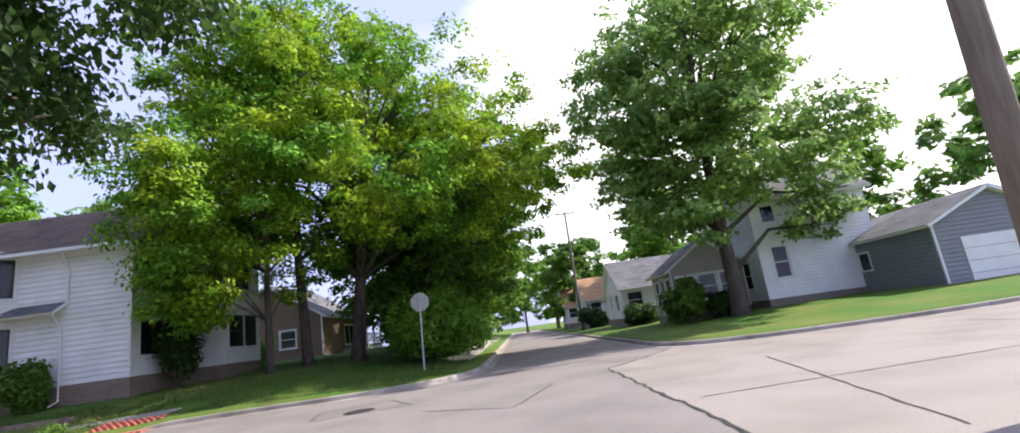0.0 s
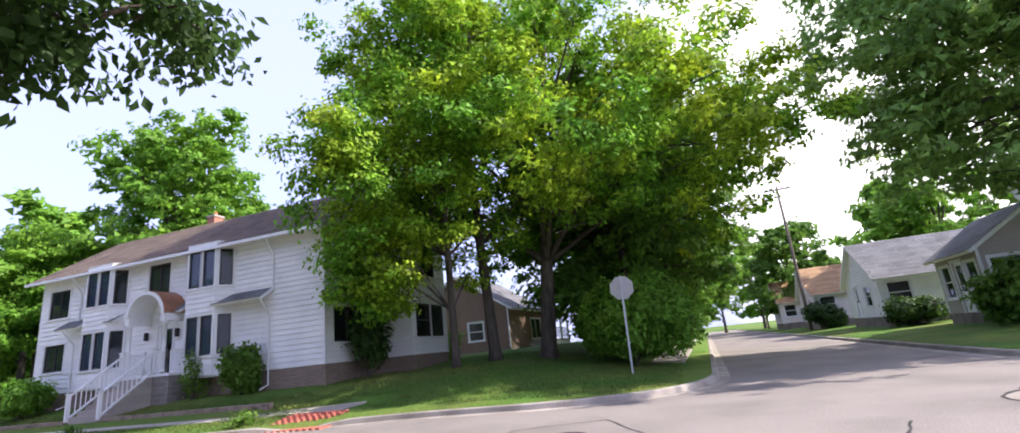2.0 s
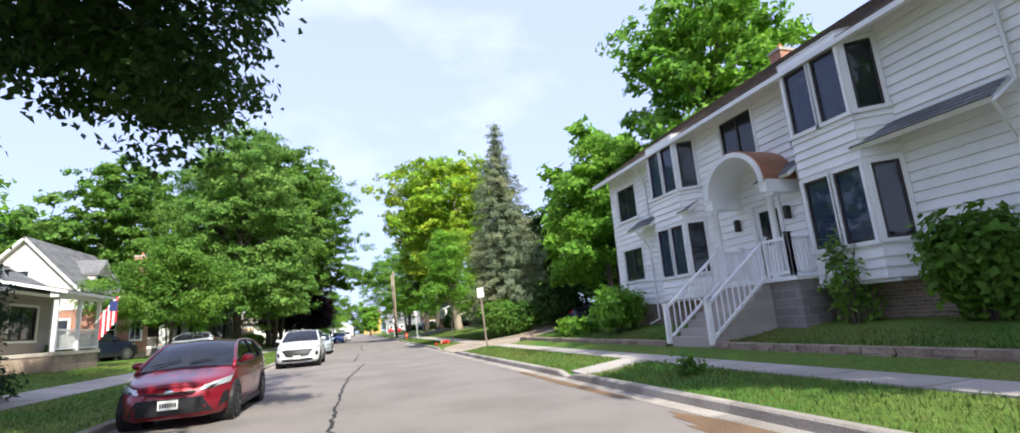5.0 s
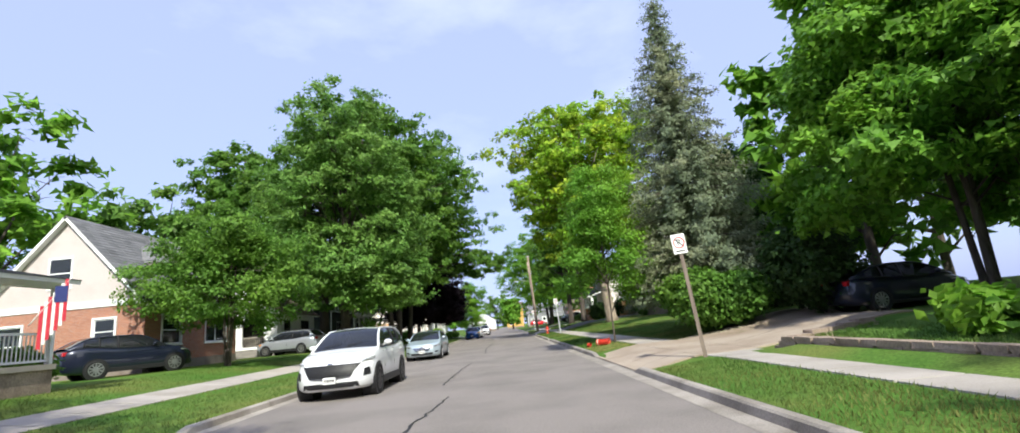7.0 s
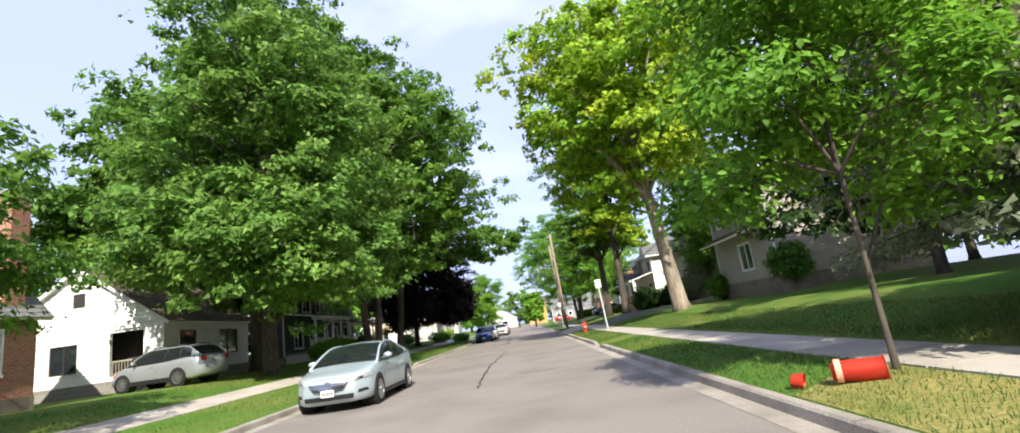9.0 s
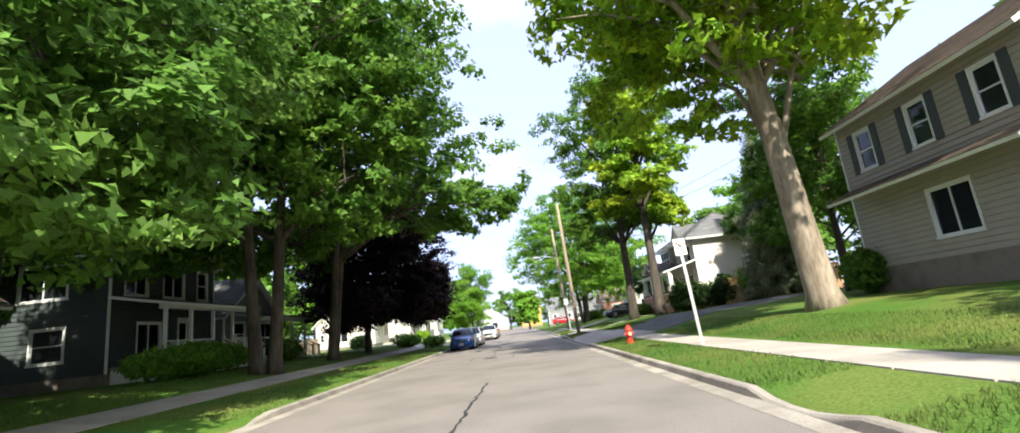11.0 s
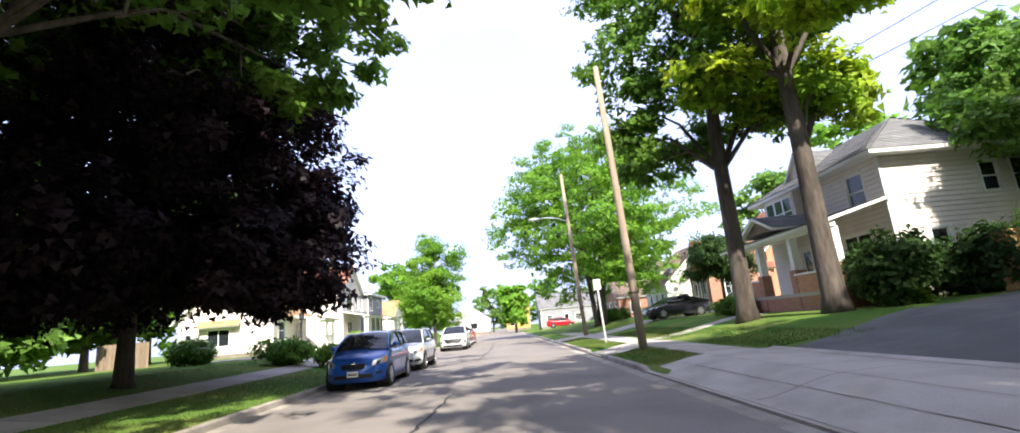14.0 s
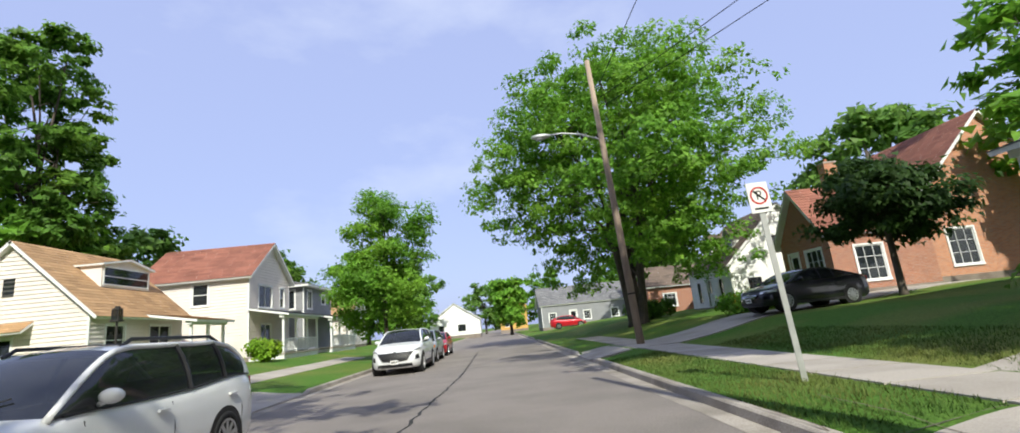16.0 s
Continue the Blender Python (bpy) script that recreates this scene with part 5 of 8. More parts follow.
def dormer(parent, x, y, z, w, d, h, axis, rise, mat, roof, out):
    """A small gabled dormer whose window looks along out ('-x', '+x')."""
    s = -1 if out == "-x" else 1
    f = x
    part("dormer_wall", boxes((min(f, f - s * d), max(f, f - s * d), y - w / 2, y + w / 2, z, z + h)), mat, parent)
    fr = (Vector((f, y - w / 2, z)), Vector((0, 1, 0)), Vector((s, 0, 0)))
    b = bmesh.new()
    for q in ((0.12, 0.2), (w - 0.2, w - 0.12)):
        wbox(b, fr, q[0], q[1], 0, 0.04, 0.15, h - 0.1)
    wbox(b, fr, 0.2, w - 0.2, 0, 0.04, h * 0.5 - 0.02, h * 0.5 + 0.02)
    wbox(b, fr, 0.12, w - 0.12, 0, 0.05, 0.1, 0.16)
    wbox(b, fr, 0.12, w - 0.12, 0, 0.05, h - 0.12, h - 0.05)
    part("dormer_frame", b, "white_paint", parent)
    b = bmesh.new()
    wbox(b, fr, 0.2, w - 0.2, 0.004, 0.012, 0.16, h - 0.12)
    part("dormer_pane", b, "glass", parent)
    g = bmesh.new()
    o = Vector((f, y, z + h))
    vs = [g.verts.new(o + Vector((0, -w / 2, 0))), g.verts.new(o + Vector((0, w / 2, 0))), g.verts.new(o + Vector((0, 0, rise)))]
    ws = [g.verts.new(v.co - Vector((s * d, 0, 0))) for v in vs]
    g.faces.new(vs)
    g.faces.new(ws[::-1])
    for k in range(3):
        g.faces.new((vs[k], vs[(k + 1) % 3], ws[(k + 1) % 3], ws[k]))
    part("dormer_gable", g, mat, parent)
    for t in (-1, 1):
        p0, pu, pv = (f + s * 0.2, y + t * (w / 2 + 0.2), z + h - 0.2 * rise / (w / 2) + 0.1), (-s * (d + 0.2), 0, 0), (0, -t * (w / 2 + 0.2), rise + 0.2 * rise / (w / 2))
        slab_roof(parent, p0, pu, pv, 0.1, "white_paint", "dormer_roof")
        shingled(parent, p0, pu, pv, roof, row=0.2, tab=0.5, seed=4 + t, name="dormer_shingles")


def house(m, w, d, eave, label, walls, mat, roof=None, split=(), step=0.2, found=0.5, found_mat="foundation", frame_mat="window_frame", name="house", skip=(), gable_mat=None, core=None, trim="white_paint", lot=0.83):
    """A block with real openings. walls: side -> list of openings; roof: (axis, rise, overhang, shingle)."""
    h = thing(name, m @ Matrix.Diagonal((1, lot, 1, 1)), label, "house", "houses along the street")
    for s in "SNWE":
        fr = side_frame(s, w, d)
        L = w if s in "SN" else d
        wall = bmesh.new()
        ops = walls.get(s, [])
        th = 0.2
        for a, c, e, f in holes_grid(L, found, eave, ops):
            wbox(wall, fr, a if s in "WE" and a > 0 or s in "SN" else a + th, c if s in "SN" or c < L else c - th, -th, 0, e, f)
        bmesh.ops.remove_doubles(wall, verts=wall.verts, dist=0.0005)
        part("wall", wall, core or mat, h)
        if mat.endswith("siding"):
            rise = roof[1] if roof and roof[0] != "hip" and (roof[0] == "y") == (s in "SN") else None
            siding(h, fr, L, found, eave, ops, mat, step, s in split, rise)
        for op in ops:
            if len(op) > 4 and op[4] == "door":
                door(h, fr, op)
            elif len(op) > 4 and op[4] == "hole":
                pass
            else:
                window(h, fr, op, frame_mat, trim)
        b = bmesh.new()
        wbox(b, fr, -0.02 if s in "SN" else 0.26, L + 0.02 if s in "SN" else L - 0.26, -0.25, 0.03, -0.9, found)
        part("foundation", b, found_mat, h)
        if roof and roof[0] != "hip" and (roof[0] == "y") == (s in "SN"):
            g = bmesh.new()
            o, du, dn = fr
            q = [o + Vector((0, 0, eave)), o + du * L + Vector((0, 0, eave)), o + du * L / 2 + Vector((0, 0, eave + roof[1]))]
            vs = [g.verts.new(c) for c in q] + [g.verts.new(c - dn * 0.2) for c in q]
            g.faces.new(vs[:3])
            g.faces.new(vs[5:2:-1])
            for k in range(3):
                g.faces.new((vs[k], vs[(k + 1) % 3], vs[(k + 1) % 3 + 3], vs[k + 3]))
            part("gable", g, gable_mat or core or mat, h)
    # dark ceiling and an added solid core stand in for unlit rooms
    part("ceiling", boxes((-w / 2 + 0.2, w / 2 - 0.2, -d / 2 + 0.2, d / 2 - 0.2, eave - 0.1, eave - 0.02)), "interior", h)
    part("dark_core", boxes((-w / 2 + 1.6, w / 2 - 1.6, -d / 2 + 1.6, d / 2 - 1.6, found, eave - 0.12)), "interior", h)
    # corner boards
    if mat.endswith("siding"):
        for sx in (-1, 1):
            for sy in (-1, 1):
                part("corner_board", boxes((sx * w / 2 - 0.045, sx * w / 2 + 0.045, sy * d / 2 - 0.045, sy * d / 2 + 0.045, found, eave)), trim, h)
    if roof and roof[0] == "hip":
        hip_roof(h, w, d, eave, roof[1], roof[2], roof[3])
    elif roof:
        gable_roof(h, w, d, eave, roof[1], roof[0], roof[2], roof[3], seed=int(w * 7 + d))
    return h


def chimney(parent, x, y, z0, z1, s=0.5, mat="brick_wall"):
    c = part("chimney", boxes((x - s / 2, x + s / 2, y - s / 2, y + s / 2, z0, z1)), mat, parent)
    part("cap", boxes((x - s / 2 - 0.05, x + s / 2 + 0.05, y - s / 2 - 0.05, y + s / 2 + 0.05, z1, z1 + 0.1)), "concrete", c)
    bm = bmesh.new()
    tube(bm, [(x, y, z1 + 0.05), (x, y, z1 + 0.35)], [0.11, 0.09], 10)
    part("flue", bm, "brick_red", c)


def railing(parent, p, q, h=0.9, n=8, mat="white_paint", post=True, r=0.022):
    """A balustrade between two floor points."""
    p, q = Vector(p), Vector(q)
    rl = new("railing")
    rl.parent = parent
    up = Vector((0, 0, h))
    for k, zz in (("top_rail", h), ("bottom_rail", 0.1)):
        bm = bmesh.new()
        a, b = p + Vector((0, 0, zz)), q + Vector((0, 0, zz))
        tube(bm, [a, b], [0.045, 0.045], 4)
        part(k, bm, mat, rl)
    for k in range(n):
        bm = bmesh.new()
        a = p.lerp(q, (k + 0.5) / n)
        tube(bm, [a + Vector((0, 0, 0.1)), a + up], [r, r], 4)
        part("baluster", bm, mat, rl)
    if post:
        for a in (p, q):
            bm = bmesh.new()
            box(bm, a.x - 0.06, a.x + 0.06, a.y - 0.06, a.y + 0.06, a.z, a.z + h + 0.1, bevel=0.012)
            box(bm, a.x - 0.08, a.x + 0.08, a.y - 0.08, a.y + 0.08, a.z + h + 0.1, a.z + h + 0.14)
            part("newel_post", bm, mat, rl)
    return rl


def steps(parent, x0, x1, y0, y1, z0, z1, n, axis, mat="concrete"):
    """Steps that climb from z0 to z1; axis: the way up ('+x', '-x', '+y', '-y')."""
    for k in range(n):
        u0, u1 = k / n, 1.0
        zt = z0 + (z1 - z0) * (k + 1) / n
        zb_ = z0 - 0.3 if k == 0 else z0 + (z1 - z0) * k / n - 0.002
        if axis == "+x":
            s = (x0 + (x1 - x0) * u0, x1, y0, y1)
        elif axis == "-x":
            s = (x0, x1 - (x1 - x0) * u0, y0, y1)
        elif axis == "+y":
            s = (x0, x1, y0 + (y1 - y0) * u0, y1)
        else:
            s = (x0, x1, y0, y1 - (y1 - y0) * u0)
        part("step", boxes((*s, zb_, zt)), mat, parent)


# ---- the white corner house ----
def bay(parent, y0, y1, out, z0, z1, rows, dx):
    """A canted bay on the street front; rows: pairs of sill and head heights."""
    c = 0.55
    pl = [(dx, y0), (dx - out, y0 + c), (dx - out, y1 - c), (dx, y1)]
    for k in range(3):
        (xa, ya), (xb, yb) = pl[k], pl[k + 1]
        L = math.hypot(xb - xa, yb - ya)
        du = Vector((xb - xa, yb - ya, 0)).normalized()
        dn = Vector((-du.y, du.x, 0))
        fr = (Vector((xa, ya, 0)), du, dn)
        if k == 1:
            ops = [(0.1, L * 0.5 - 0.07, a, b) for a, b in rows] + [(L * 0.5 + 0.07, L - 0.1, a, b) for a, b in rows]
        else:
            ops = [(0.12, L - 0.12, a, b) for a, b in rows]
        bm = bmesh.new()
        for a, b, e, f in holes_grid(L, z0, z1, ops):
            wbox(bm, fr, a, b, -0.12, 0, e, f)
        bmesh.ops.remove_doubles(bm, verts=bm.verts, dist=0.0005)
        part("bay_wall", bm, "white_siding", parent)
        for op in ops:
            window(parent, fr, (*op, "curtain" if k == 1 and op[0] < 0.3 else "plain"), "window_frame", "white_paint", "glass_blue" if k == 1 else "glass", name="bay_window")
        siding(parent, fr, L, z0, z1, ops, "white_siding", 0.21, True)
    part("bay_floor", boxes((dx - out * 0.9, dx, y0 + 0.35, y1 - 0.35, z0 - 0.06, z0 - 0.01)), "white_paint", parent)


def white_house():
    X, Y0, Y1, Z = 10.6, 23.4, 43.5, 0.85
    k0 = -0.6
    w, d = 7.0, Y1 - Y0
    m = pose(X + w / 2, 0.829 * (Y0 + Y1) / 2 - 2.64, Z)
    u = lambda y: (y - 24.2) * 1.12
    up, lo = (4.4, 5.95), (1.6, 3.2)
    W_ops = [(u(39.5), u(41.0), 4.25, 5.6, "slider"), (u(39.5), u(41.0), 1.75, 3.0, "slider"), (u(32.5), u(33.9), up[0], up[1], "slider"), (8.85, 9.95, 1.07, 3.15, "door"),
             (u(35.3), u(37.7), *lo, "hole"), (u(35.3), u(37.7), *up, "hole"), (u(28.7), u(31.0), *lo, "hole"), (u(28.7), u(31.0), *up, "hole")]
    W_ops = [(q[0] - k0, q[1] - k0, *q[2:]) for q in W_ops]
    S_ops = [(0.5, 2.2, 1.55, 2.95, "double"), (0.6, 1.9, 4.2, 5.5, "sash")]
    h = house(m, w, d, 6.35, "white lap-sided two-storey house with bay windows", {"W": W_ops, "S": S_ops}, "white_siding", ("y", 2.3, 0.55, "shingle_brown"), split=("W", "S"), step=0.21, found=0.75, found_mat="foundation_brick")
    cx, cy = -w / 2, -d / 2 - k0
    bay(h, cy + u(35.2), cy + u(37.9), 0.55, 0.8, 6.3, (lo, up), cx)
    bay(h, cy + u(28.5), cy + u(31.2), 0.55, 0.8, 6.3, (lo, up), cx)
    # skirt roofs between the storeys
    for a, b in ((26.4, 29.2), (31.0, 32.2), (37.7, 39.4), (35.3, 35.9)):
        p0, pu, pv = (cx - 0.62, cy + u(a), 3.6), (0, (b - a) * 1.12, 0), (0.62, 0, 0.42)
        slab_roof(h, p0, pu, pv, 0.1, "white_paint", "skirt_roof")
        shingled(h, p0, pu, pv, "shingle_grey", row=0.18, tab=0.5, seed=3, name="skirt_shingles")
    # gutter and downspouts
    for xx in (cx - 0.62,):
        part("gutter", boxes((xx - 0.06, xx + 0.06, -d / 2 - 0.5, d / 2 + 0.5, 5.95, 6.07)), "white_paint", h)
    for yy in (26.3, 38.6):
        bm = bmesh.new()
        tube(bm, [(cx - 0.55, cy + u(yy), 6.0), (cx - 0.08, cy + u(yy), 5.3), (cx - 0.08, cy + u(yy), 3.9), (cx - 0.66, cy + u(yy) + 0.1, 3.5), (cx - 0.1, cy + u(yy) + 0.2, 2.9), (cx - 0.08, cy + u(yy) + 0.2, 0.2), (cx - 0.5, cy + u(yy) + 0.2, 0.05)], [0.04] * 7, 6)
        part("downspout", bm, "white_paint", h)
    chimney(h, 0.6, cy + 12.0, 7.4, 9.3, 0.6)
    # porch: floor, base, columns, arched hood
    fz = 1.07
    y0, y1 = cy + 7.5, cy + 10.75
    part("porch_base", boxes((cx - 1.0, cx, y0, y1, -0.3, fz - 0.1)), "block_wall", h)
    part("porch_floor", boxes((cx - 1.1, cx - 0.0, y0 - 0.08, y1 + 0.08, fz - 0.1, fz), bevel=0.02), "white_paint", h)
    steps(h, cx - 2.9, cx - 1.0, cy + 8.55, cy + 10.5, -0.38, fz - 0.12, 7, "+x")
    for yy in (cy + 8.5, cy + 10.55):
        railing(h, (cx - 2.95, yy, -0.36), (cx - 1.05, yy, fz), 0.9, 11)
    railing(h, (cx - 1.05, y0 + 0.05, fz), (cx - 1.05, cy + 8.45, fz), 0.9, 7)
    railing(h, (cx - 1.05, y0 + 0.05, fz), (cx - 0.1, y0 + 0.05, fz), 0.9, 9)
    railing(h, (cx - 1.05, y1 - 0.05, fz), (cx - 0.1, y1 - 0.05, fz), 0.9, 9)
    a0, a1 = cy + 8.1, cy + 10.55
    for yy in (a0, a1):
        bm = bmesh.new()
        tube(bm, [(cx - 0.9, yy, fz), (cx - 0.9, yy, fz + 0.1), (cx - 0.9, yy, fz + 0.12), (cx - 0.9, yy, fz + 2.0), (cx - 0.9, yy, fz + 2.02), (cx - 0.9, yy, fz + 2.12)], [0.13, 0.13, 0.1, 0.085, 0.12, 0.13], 14)
        part("column", bm, "white_paint", h, smooth=True)
        part("entablature", boxes((cx - 1.05, cx, yy - 0.14, yy + 0.14, fz + 2.12, fz + 2.45), bevel=0.02), "white_paint", h)
    bm, bc = bmesh.new(), bmesh.new()
    R, ym, zc = (a1 - a0) / 2 + 0.1, (a0 + a1) / 2, fz + 2.4
    for target, r0, r1, xx in ((bm, R - 0.16, R, cx - 1.1), (bc, R, R + 0.04, cx - 1.05)):
        rings = []
        for k in range(17):
            a = math.pi * k / 16
            rings.append([target.verts.new((x, ym + r * math.cos(a), zc + 0.8 * r * math.sin(a))) for x, r in ((xx, r0), (xx, r1), (cx, r1), (cx, r0))])
        for a, b in zip(rings, rings[1:]):
            for k in range(4):
                target.faces.new((a[k], a[(k + 1) % 4], b[(k + 1) % 4], b[k]))
        for r in (rings[0], rings[-1]):
            target.faces.new(r)
    part("porch_hood", bm, "white_paint", h, smooth=False)
    part("hood_roof", bc, "copper", h, "weathered copper hood roof")
    for yy in (31.75, 33.7):
        bm = bmesh.new()
        box(bm, cx - 0.2, cx - 0.04, cy + u(yy) - 0.07, cy + u(yy) + 0.07, fz + 1.5, fz + 1.85, bevel=0.03)
        part("porch_lantern", bm, "iron", h)
    return h


white_house()
house(pose(15.6, 15.8, 0.85), 3.4, 1.9, 6.15, "white lap-sided projecting wing of the corner house", {"S": [(0.35, 1.75, 1.5, 3.0, "sash"), (1.85, 3.1, 1.5, 3.0, "plain"), (0.9, 2.4, 4.3, 5.6, "sash")]}, "white_siding", ("y", 1.4, 0.4, "shingle_brown"), split=("W", "S"), step=0.21, found=0.75, found_mat="foundation_brick", lot=1.0)

# stacked stone edging below the yard
def stone_edging(pts, rows, label):
    base = thing("garden_wall", Matrix(), label, "wall", kind="structure")
    rng = random.Random(5)
    proto = []
    for _ in range(6):
        bm = bmesh.new()
        for v in box(bm, -0.5, 0.5, -0.5, 0.5, -0.5, 0.5):
            v.co += Vector([rng.uniform(-0.06, 0.06) for _ in range(3)])
        proto.append(finish("stone", bm, "stone"))
    for (xa, ya), (xb, yb) in zip(pts, pts[1:]):
        L = math.hypot(xb - xa, yb - ya)
        ang = math.degrees(math.atan2(yb - ya, xb - xa))
        for r in range(rows):
            s = 0.0
            while s < L:
                ln = rng.uniform(0.4, 0.8)
                f = (s + ln / 2) / L
                x, y = xa + (xb - xa) * f, ya + (yb - ya) * f
                ob = piece("stone", rng.choice(proto), base)
                ob.matrix_basis = pose(x, y, hgt(x - 0.25, y) + 0.04 + r * 0.105, 0, 0, ang + rng.uniform(-3, 3)) @ Matrix.Diagonal((ln * 0.97, 0.24, 0.1, 1))
                s += ln


stone_edging([(7.78, 16.59), (7.78, 24.14)], 3, "low stacked stone edging holding up the lawn")
stone_edging([(7.78, 26.21), (7.78, 38.81), (10.0, 39.64)], 3, "low stacked stone edging holding up the lawn")
slab_path("house_walk", [(4.7, 25.38), (7.6, 25.13)], 1.2, "short concrete path to the front steps", lift=0.025)


# ---- corner trees by the white house ----
tree(12.5, 12.2, 15.5, 4.6, 2.8, "slender green tree at the street corner", 11, "leaf_corner_sunlit", trunk=0.16, shape="oval", blobs=14, clumps=5600, size=0.165, fork=0.6, puff=14, extra=[(-3.4, 1.6, 4.2, 1.7, 1.7, 1.5), (-4.6, 1.4, 6.0, 1.8, 1.8, 1.5), (-5.2, 1.6, 7.4, 1.6, 1.6, 1.4), (-3.0, 2.2, 2.9, 1.3, 1.3, 1.0), (0.2, 3.0, 4.8, 1.6, 1.6, 1.6), (-1.6, 2.6, 6.6, 1.9, 1.9, 1.8), (-3.4, 0.6, 8.6, 2.0, 2.0, 1.8), (-1.6, 3.4, 9.0, 1.7, 1.7, 1.5), (-3.2, -1.0, 5.8, 1.5, 1.5, 1.4), (-1.0, 2.4, 3.4, 1.5, 1.5, 1.3), (1.8, 3.0, 5.6, 1.6, 1.6, 1.5)])
tree(15.0, 11.5, 19.5, 6.4, 4.4, "tall corner tree with leaves coloured a sunlit yellow-green", 12, "leaf_corner_sunlit", trunk=0.25, blobs=22, clumps=5000, size=0.17, lean=(-1.0, 0.5), fork=0.5, puff=14)
tree(15.9, 9.4, 18.5, 7.0, 5.0, "leaning corner tree with a broad crown", 13, "leaf_corner_sunlit", trunk=0.36, blobs=22, clumps=8000, size=0.17, lean=(0.6, -1.4), fork=0.35, puff=14, extra=[(-5.0, -2.4, 5.6, 2.4, 2.4, 1.8), (-3.4, -6.0, 7.0, 2.6, 2.6, 2.2), (0.0, -8.6, 7.8, 2.8, 2.8, 2.4), (3.0, -9.4, 10.4, 2.6, 2.6, 2.2), (-2.6, -6.6, 11.6, 2.8, 2.8, 2.2), (3.4, -6.6, 5.6, 2.2, 2.2, 1.8), (-6.6, 0.6, 9.0, 2.2, 2.2, 1.8), (-5.8, 3.6, 12.4, 2.4, 2.4, 2.0), (6.0, -4.0, 8.6, 2.6, 2.6, 2.2), (-6.0, -5.4, 8.6, 2.3, 2.3, 1.8), (-7.4, -3.2, 7.0, 2.0, 2.0, 1.6), (-4.2, -7.6, 9.2, 2.2, 2.2, 1.8), (-3.6, -9.4, 7.6, 2.2, 2.2, 1.7)])


# ---- signs, poles, hydrant ----
def text_part(body, size, mat, parent, m, name="lettering"):
    cu = bpy.data.curves.new(name, "FONT")
    cu.body, cu.size, cu.extrude, cu.align_x, cu.align_y = body, size, 0.002, "CENTER", "CENTER"
    cu.materials.append(M[mat])
    ob = new(name, cu)
    ob.parent = parent
    ob.matrix_basis = m
    return ob


def no_parking(x, y, lean=0.0, yaw=0.0, top=2.6, post_mat="galvanised", label="white no-parking sign on a steel post", z=None):
    t = thing("parking_sign", pose(x, y, hgt(x, y) if z is None else z, 0, lean, yaw), label, "sign", "parking signs")
    bm = bmesh.new()
    box(bm, -0.03, 0.03, -0.012, 0.018, -0.3, top + 0.05)
    box(bm, -0.045, -0.03, -0.012, 0.0, -0.3, top + 0.05)
    box(bm, 0.03, 0.045, -0.012, 0.0, -0.3, top + 0.05)
    part("post", bm, post_mat, t)
    bm = bmesh.new()
    box(bm, -0.17, 0.17, -0.03, -0.016, top - 0.40, top + 0.08, bevel=0.006)
    pl = part("plate", bm, "sign_white", t)
    for r0, r1, mat, nm in ((0.14, 0.115, "sign_red", "ring"),):
        bm = bmesh.new()
        prev = None
        for k in range(33):
            a = 2 * math.pi * k / 32
            row = [bm.verts.new((r * math.cos(a), yy, top - 0.13 + r * math.sin(a))) for r, yy in ((r0, -0.036), (r1, -0.036), (r1, -0.03), (r0, -0.03))]
            if prev:
                for j in range(4):
                    bm.faces.new((prev[j], prev[(j + 1) % 4], row[(j + 1) % 4], row[j]))
            prev = row
        part(nm, bm, mat, pl)
    bm = bmesh.new()
    vs = box(bm, -0.013, 0.013, -0.036, -0.031, -0.125, 0.125)
    bmesh.ops.rotate(bm, verts=vs, cent=(0, 0, 0), matrix=Matrix.Rotation(radians(-45), 3, "Y"))
    bmesh.ops.translate(bm, verts=vs, vec=(0, 0, top - 0.13))
    part("slash", bm, "sign_black", pl)
    text_part("P", 0.2, "sign_black", pl, pose(0, -0.033, top - 0.13, 90))
    part("caption_bar", boxes((-0.11, 0.11, -0.034, -0.03, top - 0.35, top - 0.32)), "sign_black", pl)
    return t


def stop_sign(x, y, yaw):
    t = thing("stop_sign", pose(x, y, hgt(x, y), 0, 1.5, yaw), "octagonal road sign seen from its bare metal back", "sign")
    bm = bmesh.new()
    box(bm, -0.03, 0.03, -0.02, 0.02, -0.3, 3.15)
    part("post", bm, "galvanised", t)
    for yy, mat, nm in ((0.022, "sign_back", "back"), (0.03, "sign_red", "face")):
        bm = bmesh.new()
        bmesh.ops.create_cone(bm, cap_ends=True, segments=8, radius1=0.41, radius2=0.41, depth=0.008, matrix=pose(0, yy, 2.75, 90) @ pose(0, 0, 0, 0, 0, 22.5))
        part(nm, bm, mat, t)
    return t


